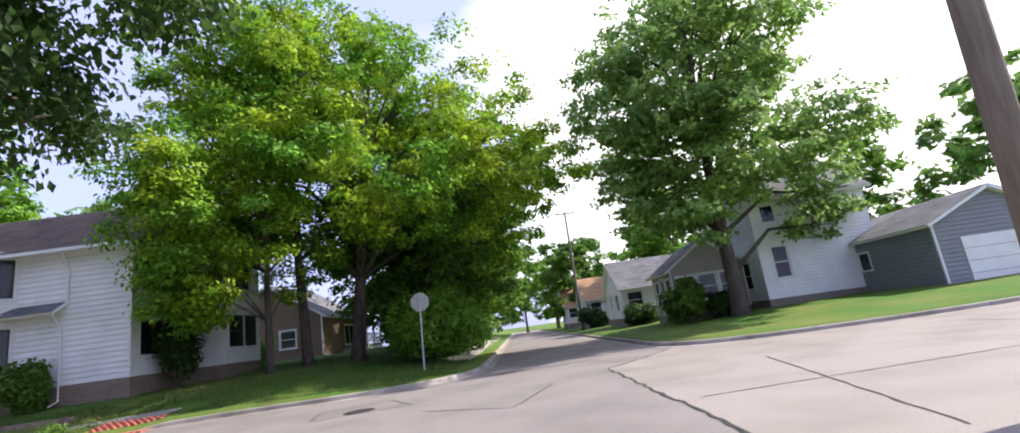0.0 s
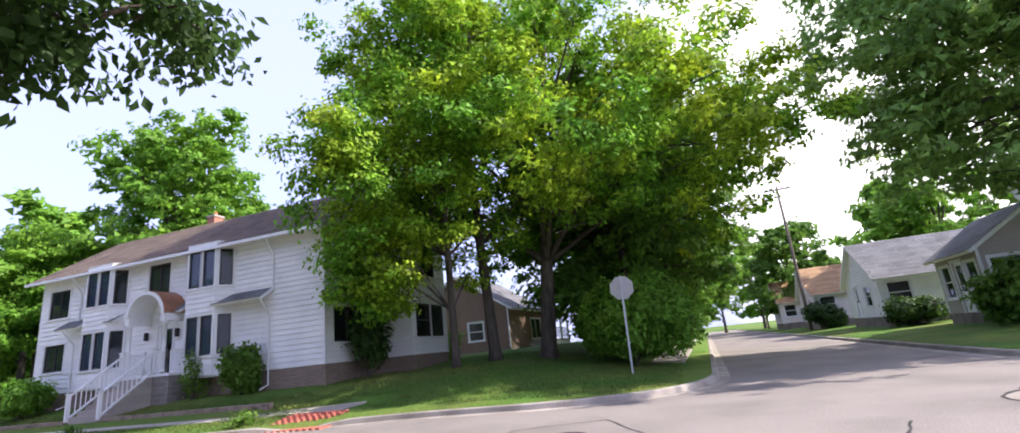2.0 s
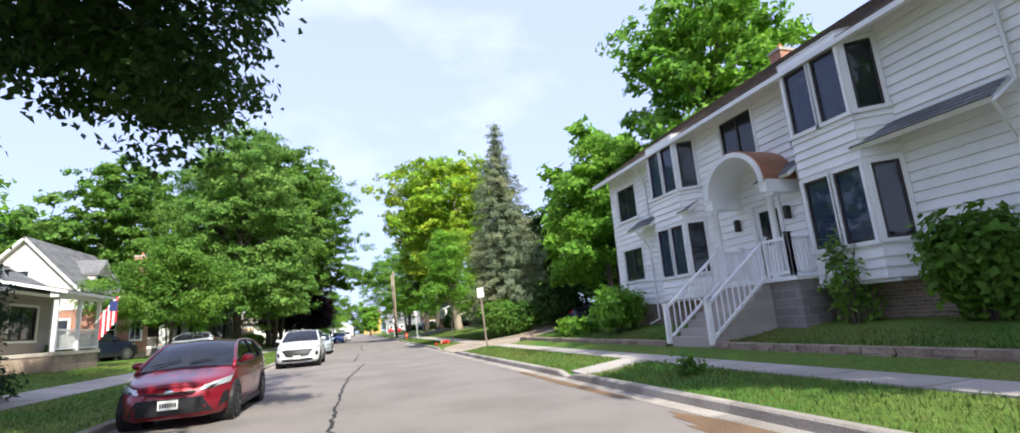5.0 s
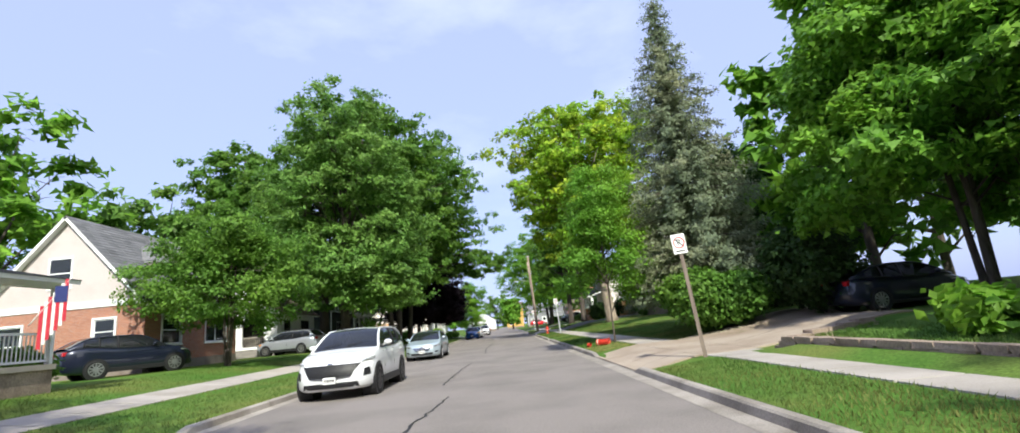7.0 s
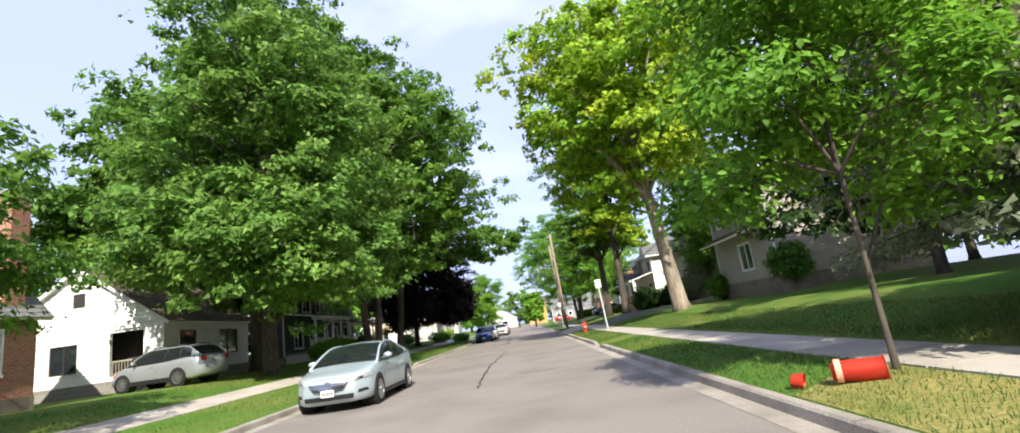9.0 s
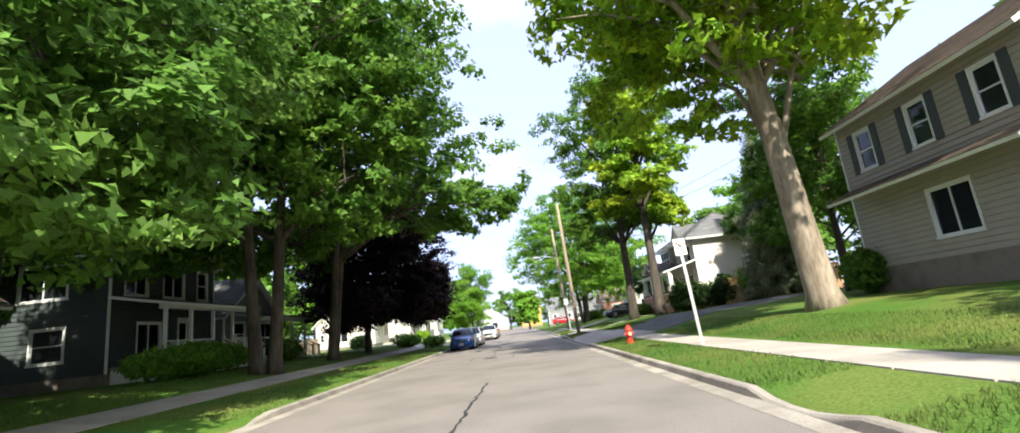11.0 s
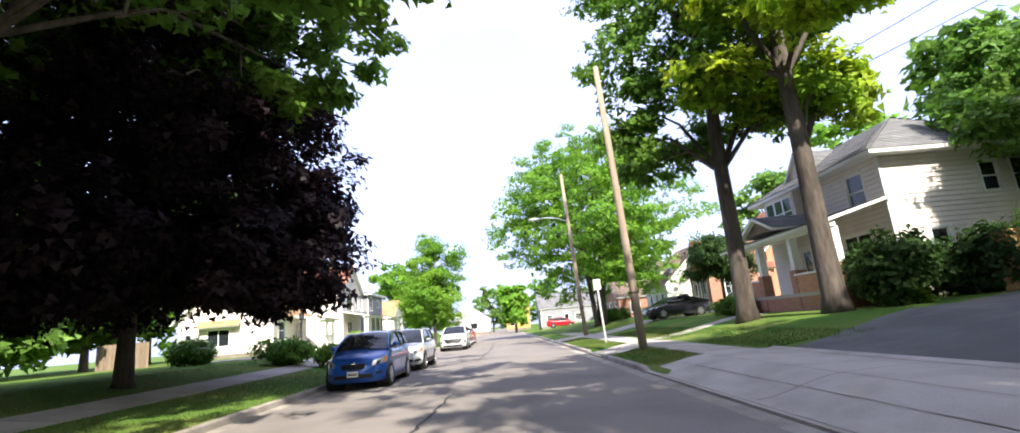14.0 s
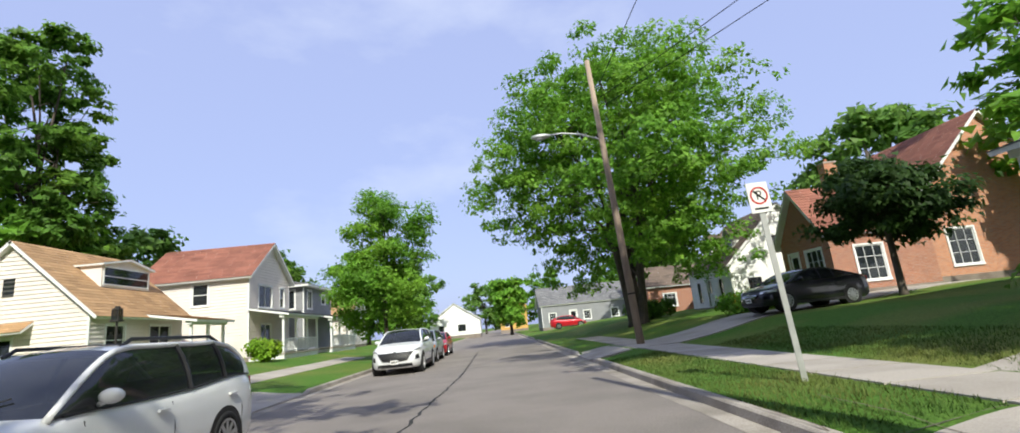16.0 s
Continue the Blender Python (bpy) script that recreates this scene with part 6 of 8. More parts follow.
def utility_pole(x, y, height, r, lean, label, mat="pole_wood", arm=False, cross=None, band=True, z=None):
    t = thing("utility_pole", pose(x, y, hgt(x, y) if z is None else z, lean[1], lean[0], 0), label, "pole", "utility poles")
    bm = bmesh.new()
    tube(bm, [(0, 0, -0.4), (0, 0, height * 0.33), (0, 0, height * 0.66), (0, 0, height)], [r, r * 0.92, r * 0.82, r * 0.68], 16)
    part("shaft", bm, mat, t, smooth=True)
    if band:
        bm = bmesh.new()
        tube(bm, [(0, 0, 1.9), (0, 0, 1.96)], [r * 1.02, r * 1.02], 16)
        part("band", bm, "iron", t)
    if arm:
        a = new("lamp_arm")
        a.parent = t
        bm = bmesh.new()
        z1 = height * 0.70
        tube(bm, [(-r * 0.7, 0, z1), (-0.8, -0.05, z1 + 0.28), (-1.6, -0.1, z1 + 0.42), (-2.2, -0.1, z1 + 0.40)], [0.04, 0.035, 0.03, 0.03], 8)
        part("bracket", bm, "galvanised", a, smooth=True)
        bm = bmesh.new()
        bmesh.ops.create_uvsphere(bm, u_segments=14, v_segments=8, radius=1, matrix=pose(-2.5, -0.1, z1 + 0.38) @ Matrix.Diagonal((0.42, 0.17, 0.11, 1)))
        part("lamp_head", bm, "galvanised", a, smooth=True)
        bm = bmesh.new()
        bmesh.ops.create_uvsphere(bm, u_segments=12, v_segments=6, radius=1, matrix=pose(-2.55, -0.1, z1 + 0.31) @ Matrix.Diagonal((0.2, 0.12, 0.1, 1)))
        part("lens", bm, "headlamp", a, smooth=True)
    if cross:
        bm = bmesh.new()
        vs = box(bm, -1.1, 1.1, -0.06, 0.06, height - 0.35, height - 0.23)
        bmesh.ops.rotate(bm, verts=vs, cent=(0, 0, 0), matrix=Matrix.Rotation(radians(cross), 3, "Z"))
        part("crossarm", bm, "pole_dark", t)
        for k in (-0.95, -0.4, 0.4, 0.95):
            bm = bmesh.new()
            c = Matrix.Rotation(radians(cross), 3, "Z") @ Vector((k, 0, 0))
            tube(bm, [(c.x, c.y, height - 0.23), (c.x, c.y, height - 0.05)], [0.045, 0.03], 8)
            part("insulator", bm, "iron", t)
    return t


def wire(p, q, sag, label="black overhead power line"):
    bm = bmesh.new()
    p, q = Vector(p), Vector(q)
    pts = [p.lerp(q, k / 14) - Vector((0, 0, sag * 4 * (k / 14) * (1 - k / 14))) for k in range(15)]
    tube(bm, pts, [0.014] * 15, 5)
    return tagged(new("power_line", finish("power_line", bm, "wire")), label, "cable", "overhead wires")


no_parking(6.0, 39.4, lean=-4.0, post_mat="pole_dark", top=2.85, label="white no-parking sign on a leaning rusty post")
no_parking(6.15, 72.5, lean=-3.0, top=2.95)
no_parking(5.78, 105.5, lean=-2.5, top=2.9)
stop_sign(11.3, 5.5, -92)
utility_pole(5.75, 99.0, 10.6, 0.15, (-2.0, 0), "bleached wooden pole beside the drive", "pole_wood", band=True)
utility_pole(6.75, 117.5, 11.9, 0.15, (-2.5, 0), "tall wooden pole carrying a street lamp", "pole_wood", arm=True)
utility_pole(-5.6, -2.75, 9.0, 0.15, (-3.0, 0), "dark wooden pole at the kerb", "pole_dark", band=False)
utility_pole(44.4, -6.6, 13.0, 0.15, (-1, 0), "wooden utility pole with a crossarm", "pole_dark", cross=88, band=False)
utility_pole(82, -8.6, 9.0, 0.13, (0, 0), "distant wooden utility pole", "pole_dark", band=False)
wire((6.3, 116.4, 9.9), (22, 88, 12.5), 0.5)
wire((6.3, 116.4, 9.5), (23.5, 88, 12.0), 0.5)
wire((6.3, 116.4, 10.4), (9, 80, 16), 0.5)


def hydrant(x, y):
    t = thing("fire_hydrant", pose(x, y, hgt(x, y)), "red fire hydrant standing in the grass", "hydrant")
    bm = bmesh.new()
    tube(bm, [(0, 0, -0.1), (0, 0, 0.05), (0, 0, 0.06), (0, 0, 0.45), (0, 0, 0.47), (0, 0, 0.5), (0, 0, 0.6), (0, 0, 0.68), (0, 0, 0.71)], [0.15, 0.15, 0.105, 0.105, 0.15, 0.15, 0.12, 0.06, 0.03], 16)
    part("barrel", bm, "hydrant_red", t, smooth=False)
    for a in (0, 180, 270):
        bm = bmesh.new()
        big = a == 270
        bmesh.ops.create_cone(bm, cap_ends=True, segments=12, radius1=0.075 if big else 0.055, radius2=0.075 if big else 0.055, depth=0.11, matrix=Matrix.Rotation(radians(a), 4, "Z") @ pose(0.14, 0, 0.36, 0, 90))
        part("nozzle_cap", bm, "hydrant_red" if not big else "cone_pale", t)
    part("operating_nut", boxes((-0.025, 0.025, -0.025, 0.025, 0.7, 0.76)), "hydrant_red", t)
    return t


hydrant(5.5, 78.85)


def fallen_barrel(x, y, yaw):
    t = thing("traffic_barrel", pose(x, y, hgt(x, y) + 0.14, 0, 0, yaw) @ Matrix.Scale(0.55, 4), "red traffic barrel lying on the grass", "traffic barrel")
    bm = bmesh.new()
    tube(bm, [(0, -0.5, 0), (0, -0.44, 0), (0, -0.2, 0), (0, 0.1, 0), (0, 0.4, 0), (0, 0.5, 0)], [0.27, 0.24, 0.24, 0.22, 0.2, 0.17], 20, cap=False)
    bmesh.ops.solidify(bm, geom=bm.faces[:], thickness=0.012)
    part("shell", bm, "cone_red", t, smooth=True)
    for yy in (0.3,):
        bm = bmesh.new()
        tube(bm, [(0, yy, 0), (0, yy + 0.12, 0)], [0.248, 0.242], 20, cap=False)
        part("band", bm, "cone_pale", t)
    bm = bmesh.new()
    tube(bm, [(0, -0.5, 0), (0, -0.49, 0)], [0.29, 0.29], 20, cap=False)
    bmesh.ops.solidify(bm, geom=bm.faces[:], thickness=0.03)
    part("rim", bm, "cone_pale", t)
    bm = bmesh.new()
    tube(bm, [(0.12, 1.05, -0.2), (0.16, 1.3, -0.16)], [0.2, 0.14], 12, cap=False)
    bmesh.ops.solidify(bm, geom=bm.faces[:], thickness=0.02)
    part("torn_end", bm, "cone_red", t, "torn-off red end of the barrel")
    return t


fallen_barrel(5.4, 48.84, 62)

# ---- street trees, east side ----
tree(5.95, 49.01, 7.8, 2.1, 1.5, "young bright green street tree in the verge", 21, "leaf_bright", "bark", trunk=0.038, shape="oval", blobs=15, clumps=2800, size=0.11, fork=0.7, spread=0.28)
spruce(10.1, 49.42, 16.0, 3.9, "tall blue-grey spruce with drooping boughs", 22, base=1.9, tiers=27)
tree(15.2, 41.46, 10.8, 4.6, 2.0, "leafy multi-stemmed tree beside the drive", 23, "leaf_bright", trunk=0.16, blobs=18, clumps=5200, size=0.19, stems=3, fork=0.5)
tree(20.5, 37.15, 18.5, 7.4, 4.0, "tall bright green tree behind the white house", 24, "leaf_bright", trunk=0.35, blobs=22, clumps=5600, size=0.26)
tree(11.4, 75.29, 20.5, 8.8, 8.6, "big oak with a pale bare trunk", 25, "leaf_yellow", "bark_light", trunk=0.50, blobs=26, clumps=6800, size=0.25, fork=0.3, lean=(-2.0, -1.0))
tree(11.0, 102.1, 22.5, 5.8, 8.0, "tall tree with a straight bare trunk", 26, "leaf", "bark", trunk=0.37, blobs=20, clumps=4800, size=0.2, fork=0.5, extra=[(-2.6, 1.8, 7.4, 1.5, 1.5, 0.8), (-1.2, 2.6, 7.8, 1.6, 1.6, 0.9), (-3.4, 1.0, 8.4, 1.3, 1.3, 0.8), (2.2, -1.6, 8.6, 1.7, 1.7, 1.3), (3.6, 0.2, 9.8, 1.8, 1.8, 1.4), (1.4, 2.6, 8.8, 1.6, 1.6, 1.2)])
tree(12.3, 98.4, 20.5, 4.2, 7.0, "ivy-clad tall tree beside the house", 27, "leaf_yellow", "bark", trunk=0.38, blobs=16, clumps=3600, size=0.23, fork=0.5, extra=[(2.4, 1.2, 8.2, 1.5, 1.5, 1.2), (1.0, 2.6, 8.8, 1.5, 1.5, 1.2), (-1.6, 1.6, 9.4, 1.5, 1.5, 1.2)])
tree(10.6, 131.2, 18.6, 9.4, 3.4, "wide honey locust with bright feathery leaves", 28, "leaf_bright", trunk=0.42, shape="round", blobs=32, clumps=10500, size=0.195, fork=0.25, stems=3)
spruce(20.5, 95.18, 13.5, 3.0, "tall blue spruce behind the lawn", 29)
tree(22, 90.21, 12.5, 5.0, 2.0, "dark green tree behind the lawn", 30, "leaf", trunk=0.25, blobs=12, clumps=2200, size=0.22)
bush(9.4, 46.52, 3.2, 2.2, "broad-leaved green shrub under the spruce", 31, leaf="leaf", n=1500, size=0.115)
# added filler: dark leaves give the gap below the spruce its shade
bush(14.8, 52.4, 5.0, 2.5, "added dark foliage standing in for shade behind the spruce", 33, n=700)
bush(12.5, 45.03, 3.5, 3.2, "dark shrub beside the drive", 32, n=800)

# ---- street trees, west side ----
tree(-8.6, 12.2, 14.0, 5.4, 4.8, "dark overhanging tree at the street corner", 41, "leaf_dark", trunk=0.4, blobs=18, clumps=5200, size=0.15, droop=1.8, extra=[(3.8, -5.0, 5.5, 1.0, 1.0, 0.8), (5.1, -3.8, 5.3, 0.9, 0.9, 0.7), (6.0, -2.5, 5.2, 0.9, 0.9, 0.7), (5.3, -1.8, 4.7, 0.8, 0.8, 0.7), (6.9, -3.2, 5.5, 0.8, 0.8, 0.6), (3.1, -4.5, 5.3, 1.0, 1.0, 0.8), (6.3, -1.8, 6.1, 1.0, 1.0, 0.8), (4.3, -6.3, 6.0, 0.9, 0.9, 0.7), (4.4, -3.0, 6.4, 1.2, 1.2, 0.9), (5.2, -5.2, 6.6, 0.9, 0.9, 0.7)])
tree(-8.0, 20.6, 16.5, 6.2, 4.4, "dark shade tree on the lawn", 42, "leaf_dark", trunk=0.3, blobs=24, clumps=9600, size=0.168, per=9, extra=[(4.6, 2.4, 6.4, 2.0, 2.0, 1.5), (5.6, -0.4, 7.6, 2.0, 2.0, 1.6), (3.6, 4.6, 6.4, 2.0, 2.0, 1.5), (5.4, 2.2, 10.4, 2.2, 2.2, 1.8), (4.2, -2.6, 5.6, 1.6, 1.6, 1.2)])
spruce(-10, 28.86, 9.5, 2.0, "dark drooping spruce on the shaded lawn", 68, leaf="needle_dark")
tree(-11.8, 52.07, 7.2, 4.2, 2.0, "small multi-stemmed crabapple on the lawn", 43, "leaf", trunk=0.1, stems=4, blobs=14, clumps=3600, size=0.16, shape="dome")
tree(-11, 67.41, 20.8, 7.6, 2.4, "large silver maple with dense crown", 44, "leaf_silver", trunk=0.4, blobs=30, clumps=11500, size=0.2, extra=[(3.4, -3.4, 4.6, 2.5, 2.5, 2.0), (-2.0, -4.2, 6.2, 2.3, 2.3, 1.8), (1.6, -4.8, 5.0, 2.3, 2.3, 1.9), (-4.6, -0.5, 6.6, 2.4, 2.4, 2.0), (5.0, 0.6, 5.0, 2.4, 2.4, 2.0)])
tree(-24.5, 78.19, 20.5, 7.6, 3.0, "green maple behind the bungalow", 49, "leaf", trunk=0.3, blobs=24, clumps=5000, size=0.3)
tree(-9.9, 80.6, 25.0, 9.0, 6.8, "huge maple shading the street", 45, "leaf", trunk=0.42, blobs=28, clumps=7400, size=0.26, stems=2, fork=0.4, extra=[(-4.0, 2.0, 6.2, 2.8, 2.8, 2.0), (-6.0, -2.0, 6.6, 2.8, 2.8, 2.0), (1.5, 3.5, 6.8, 2.4, 2.4, 1.8), (-2.0, -5.0, 6.6, 2.6, 2.6, 1.8), (-7.5, 1.5, 7.5, 2.6, 2.6, 2.2)])
tree(-10.2, 89.6, 24.0, 9.2, 8.0, "big maple with dark trunk", 46, "leaf", trunk=0.36, stems=2, blobs=28, clumps=8600, size=0.24, fork=0.4, lean=(2.4, 0), extra=[(8.2, 0.0, 8.4, 2.0, 2.0, 1.5), (4.2, 7.4, 9.6, 1.9, 1.9, 1.5), (5.6, 8.0, 11.0, 1.9, 1.9, 1.6), (4.6, 6.0, 12.2, 2.2, 2.2, 1.8), (2.0, 7.6, 10.6, 2.0, 2.0, 1.6), (9.8, 0.6, 9.8, 2.0, 2.0, 1.4), (7.0, -1.0, 7.8, 2.0, 2.0, 1.4), (10.2, -1.0, 8.2, 1.4, 1.4, 1.0), (-5.0, -1.5, 7.0, 2.6, 2.6, 2.0), (-7.5, 0.5, 7.2, 2.8, 2.8, 2.2), (-3.0, 2.0, 7.4, 2.2, 2.2, 1.8)])
tree(-14.6, 73.0, 19.0, 5.6, 8.4, "tall maple on the shaded lawn", 66, "leaf", trunk=0.42, blobs=22, clumps=4400, size=0.168, fork=0.4)
tree(-10.4, 97.2, 12.6, 5.7, 1.8, "purple-leaved maple with near-black foliage", 47, "leaf_purple", trunk=0.27, blobs=28, clumps=13000, size=0.178, per=9, fork=0.3, extra=[(4.4, -2.2, 3.2, 1.7, 1.7, 1.3), (4.8, 1.6, 3.2, 1.7, 1.7, 1.4), (5.2, -0.2, 4.8, 1.8, 1.8, 1.6), (2.4, 4.6, 3.4, 1.8, 1.8, 1.5), (3.6, 3.4, 5.4, 1.9, 1.9, 1.6), (1.6, -4.6, 3.4, 1.8, 1.8, 1.5), (-2.4, 4.6, 3.4, 1.9, 1.9, 1.6), (3.4, 3.0, 8.6, 1.9, 1.9, 1.6)])
tree(-27.5, 130, 23.0, 5.6, 3.0, "tall deep-green tree behind the cream house", 67, "leaf", trunk=0.35, shape="oval", blobs=22, clumps=4200, size=0.28)
tree(-5.3, 129.0, 10.2, 3.3, 1.0, "bright green young maple by the kerb", 48, "leaf_bright", trunk=0.14, shape="oval", blobs=18, clumps=3600, size=0.16, fork=0.5)

# ---- cross street ----
# this maple's hazy look comes from its lightened leaf colour
tree(16.4, -10.4, 18.5, 7.2, 4.6, "big hazy maple before a pale house", 51, "leaf_hazed", trunk=0.42, blobs=28, clumps=7400, size=0.21, fork=0.4, lean=(-1.4, 0.6), extra=[(0.6, -5.6, 4.2, 1.7, 1.7, 1.5), (1.0, -7.0, 6.0, 2.0, 2.0, 1.8), (-0.6, 4.4, 7.4, 1.8, 1.8, 1.5), (-2.6, 3.4, 10.4, 2.2, 2.2, 1.8), (-3.4, -5.4, 8.4, 2.2, 2.2, 1.8)])
# the brighter leaf colour gives these two shrubs their sunlit look
bush(14.9, 5.7, 4.6, 3.3, "sunlit leafy shrub beside the cross street", 52, leaf="leaf_bright", n=2000, size=0.095)
bush(18.06, 5.95, 5.0, 3.4, "leafy shrub beside the cross street", 53, leaf="leaf_bright", n=1500, size=0.1)
tree(20.07, 6.04, 14.0, 6.0, 1.6, "tree hanging over the cross street", 54, "leaf", trunk=0.25, blobs=20, clumps=5200, size=0.22)
tree(24.79, 4.72, 15.0, 6.2, 1.2, "tree crowding the cross street", 57, "leaf", trunk=0.28, blobs=20, clumps=4200, size=0.24)
tree(30.54, 6.39, 13.0, 6.0, 2.0, "tree beside the cross street", 55, "leaf", trunk=0.3, blobs=13, clumps=2200, size=0.25)
tree(46.17, 6.31, 14.0, 7.0, 2.0, "far tree beside the cross street", 56, "leaf_dark", trunk=0.3, blobs=13, clumps=1900, size=0.3)
tree(38.5, 5.6, 13.5, 5.4, 1.4, "leafy tree closing in on the cross street", 58, "leaf_bright", trunk=0.25, blobs=14, clumps=2200, size=0.3)
tree(56, 5.4, 14, 5.6, 1.4, "leafy tree closing in on the cross street", 59, "leaf", trunk=0.25, blobs=14, clumps=2200, size=0.3)
tree(67, 3.6, 14, 5.6, 1.4, "leafy tree closing in on the cross street", 60, "leaf_bright", trunk=0.25, blobs=14, clumps=2200, size=0.3)
tree(64, -9.2, 12.5, 5.0, 1.4, "leafy tree closing in on the cross street", 69, "leaf", trunk=0.25, blobs=14, clumps=2200, size=0.3)
tree(46, -18.5, 14.5, 5.6, 1.4, "leafy tree closing in on the cross street", 65, "leaf_bright", trunk=0.25, blobs=14, clumps=2200, size=0.3)

# ---- parked cars ----
car(-3.26, 26.65, 0, "car_red", "hatch", "dark red hatchback parked at the kerb", rims="rim_black")
car(-2.9, 42.45, 0, "car_white", "suv", "white crossover parked at the kerb", rims="rim_black")
car(-3.05, 56.8, 0, "car_ice", "sedan", "ice-blue sedan parked at the kerb")
car(-3.25, 98.2, 0, "car_blue", "tall", "bright blue hatchback wagon parked at the kerb")
car(-3.1, 103.8, 0, "car_white", "wagon", "white wagon with roof rails parked at the kerb", rails=True)
car(-2.65, 120.5, 0, "car_white", "suv", "white crossover parked farther along the kerb")
car(-2.75, 126.4, 0, "car_silver", "wagon", "silver car parked behind a white one")
car(-2.8, 132.4, 0, "car_brightred", "sedan", "red sedan parked far along the kerb")
car(13.4, 117.6, -80, "car_black", "sedan", "black sedan parked in a drive", z=hgt(13.4, 117.6) + 0.05)
car(-15.2, 50.25, 145, "car_navy", "suv", "black crossover parked in a side drive", z=hgt(-15.2, 50.25))
car(-14.1, 64.76, -100, "car_silver", "wagon", "silver wagon parked in a drive", rails=True, z=hgt(-14.1, 64.76))


car(14.6, 44.28, 92, "car_navy", "hatch", "dark blue car parked deep in the drive", z=hgt(14.6, 44.28))
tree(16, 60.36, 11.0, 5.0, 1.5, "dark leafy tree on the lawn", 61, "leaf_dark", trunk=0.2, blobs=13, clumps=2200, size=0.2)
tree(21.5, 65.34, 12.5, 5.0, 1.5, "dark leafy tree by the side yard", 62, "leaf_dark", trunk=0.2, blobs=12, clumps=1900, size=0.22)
tree(18, 83.99, 13.0, 4.6, 2.0, "leafy tree beyond the grey house", 63, "leaf", trunk=0.22, blobs=12, clumps=2300, size=0.2)
tree(24, 100.16, 11.0, 4.2, 2.0, "green tree behind the board fence", 64, "leaf", trunk=0.22, blobs=11, clumps=1700, size=0.22)
for k, (bx, by, bw_, bh, lf) in enumerate([(14.6, 98.4, 3.0, 2.6, "leaf_dark"), (15.4, 99.74, 2.8, 2.3, "leaf_dark"), (12.9, 107.4, 1.6, 1.0, "leaf"), (16.8, 98.17, 2.6, 2.2, "leaf_dark"), (19.5, 96.84, 2.6, 2.4, "leaf_bright"), (17, 71.14, 3.0, 2.6, "leaf"), (16, 79.43, 2.6, 2.2, "leaf")]):
    bush(bx, by, bw_, bh, "rounded green shrub beside the drive", 70 + k, leaf=lf, n=520, size=0.13)
bush(14.2, 97.92, 1.2, 0.9, "clump of yellow-green daylily leaves", 80, leaf="leaf_bright", n=160, size=0.12)
bush(10, 20.07, 1.1, 1.9, "dark evergreen shrub against the white house", 81, leaf="leaf", n=620, size=0.11)
bush(9.95, 22.56, 0.9, 2.0, "thin climbing shrub against the white house", 82, leaf="leaf", n=90, size=0.08)
bush(9.3, 31.76, 2.2, 1.7, "bright green shrub beside the front steps", 83, leaf="leaf_bright", n=480, size=0.11)
bush(8.9, 34, 0.9, 0.6, "low hosta clump at the lawn's edge", 84, leaf="leaf_bright", n=90, size=0.16)
bush(9, 35.16, 1.1, 0.6, "low hosta clump beside the house", 85, leaf="leaf_bright", n=100, size=0.16)
bush(12.2, 15.9, 1.3, 3.0, "drooping dark evergreen before the side wall", 86, leaf="leaf_dark", n=420, size=0.1)
bush(19.4, 16.1, 2.6, 1.4, "yellow flower clump beside the house", 87, leaf="leaf_bright", n=300, size=0.11, flowers="flower_yellow")
bush(5.6, 22.4, 0.4, 0.25, "tuft of weeds in the verge", 88, leaf="leaf", n=22, size=0.06)
bush(5.3, 15.18, 0.5, 0.28, "tuft of weeds in the verge", 89, leaf="leaf", n=26, size=0.06)
bush(-9.5, 106.79, 2.4, 1.3, "long grass and weeds by the kerb", 90, leaf="leaf", n=400, size=0.12)
bush(-7, 105.96, 2.0, 1.0, "long grass and weeds by the kerb", 91, leaf="leaf", n=260, size=0.12)
bush(-13.6, 106.37, 1.9, 1.2, "white flowering shrub on the lawn", 92, leaf="leaf", n=380, size=0.11, flowers="flower_white")
bush(-13.4, 89.4, 2.0, 1.4, "white flowering shrub before the porch", 93, leaf="leaf", n=380, size=0.11, flowers="flower_white")
# sunlight on the hedge is put into its brighter leaf colour
bush(-12.5, 79.8, 1.8, 1.35, "clipped hedge coloured a sunlit green before the dark house", 94, leaf="leaf_bright", n=1300, size=0.1, d=8.2)
bush(-12.8, 42.54, 1.8, 1.3, "round shrub beside the steps", 95, leaf="leaf", n=300, size=0.11)
bush(-12, 127.93, 1.9, 1.3, "round yellowish shrub on the lawn", 96, leaf="leaf_yellow", n=300, size=0.11)
bush(13.2, 121.71, 3.0, 1.1, "flower bed before the brick house", 97, leaf="leaf_bright", n=340, size=0.12, flowers="flower_yellow")
bush(12.4, 134.97, 4.0, 1.5, "shrubs before the white house", 98, leaf="leaf", n=460, size=0.13)
tree(16.6, 116.6, 4.8, 2.6, 2.4, "weeping mulberry with a dark umbrella crown", 99, "leaf_dark", trunk=0.14, blobs=12, clumps=1500, size=0.17, shape="dome", droop=2.5, fork=0.9)

# ---- houses, west side ----
def E_win(d):
    return [(d * 0.15, d * 0.33, 1.3, 2.7, "sash"), (d * 0.6, d * 0.85, 1.3, 2.7, "double")]


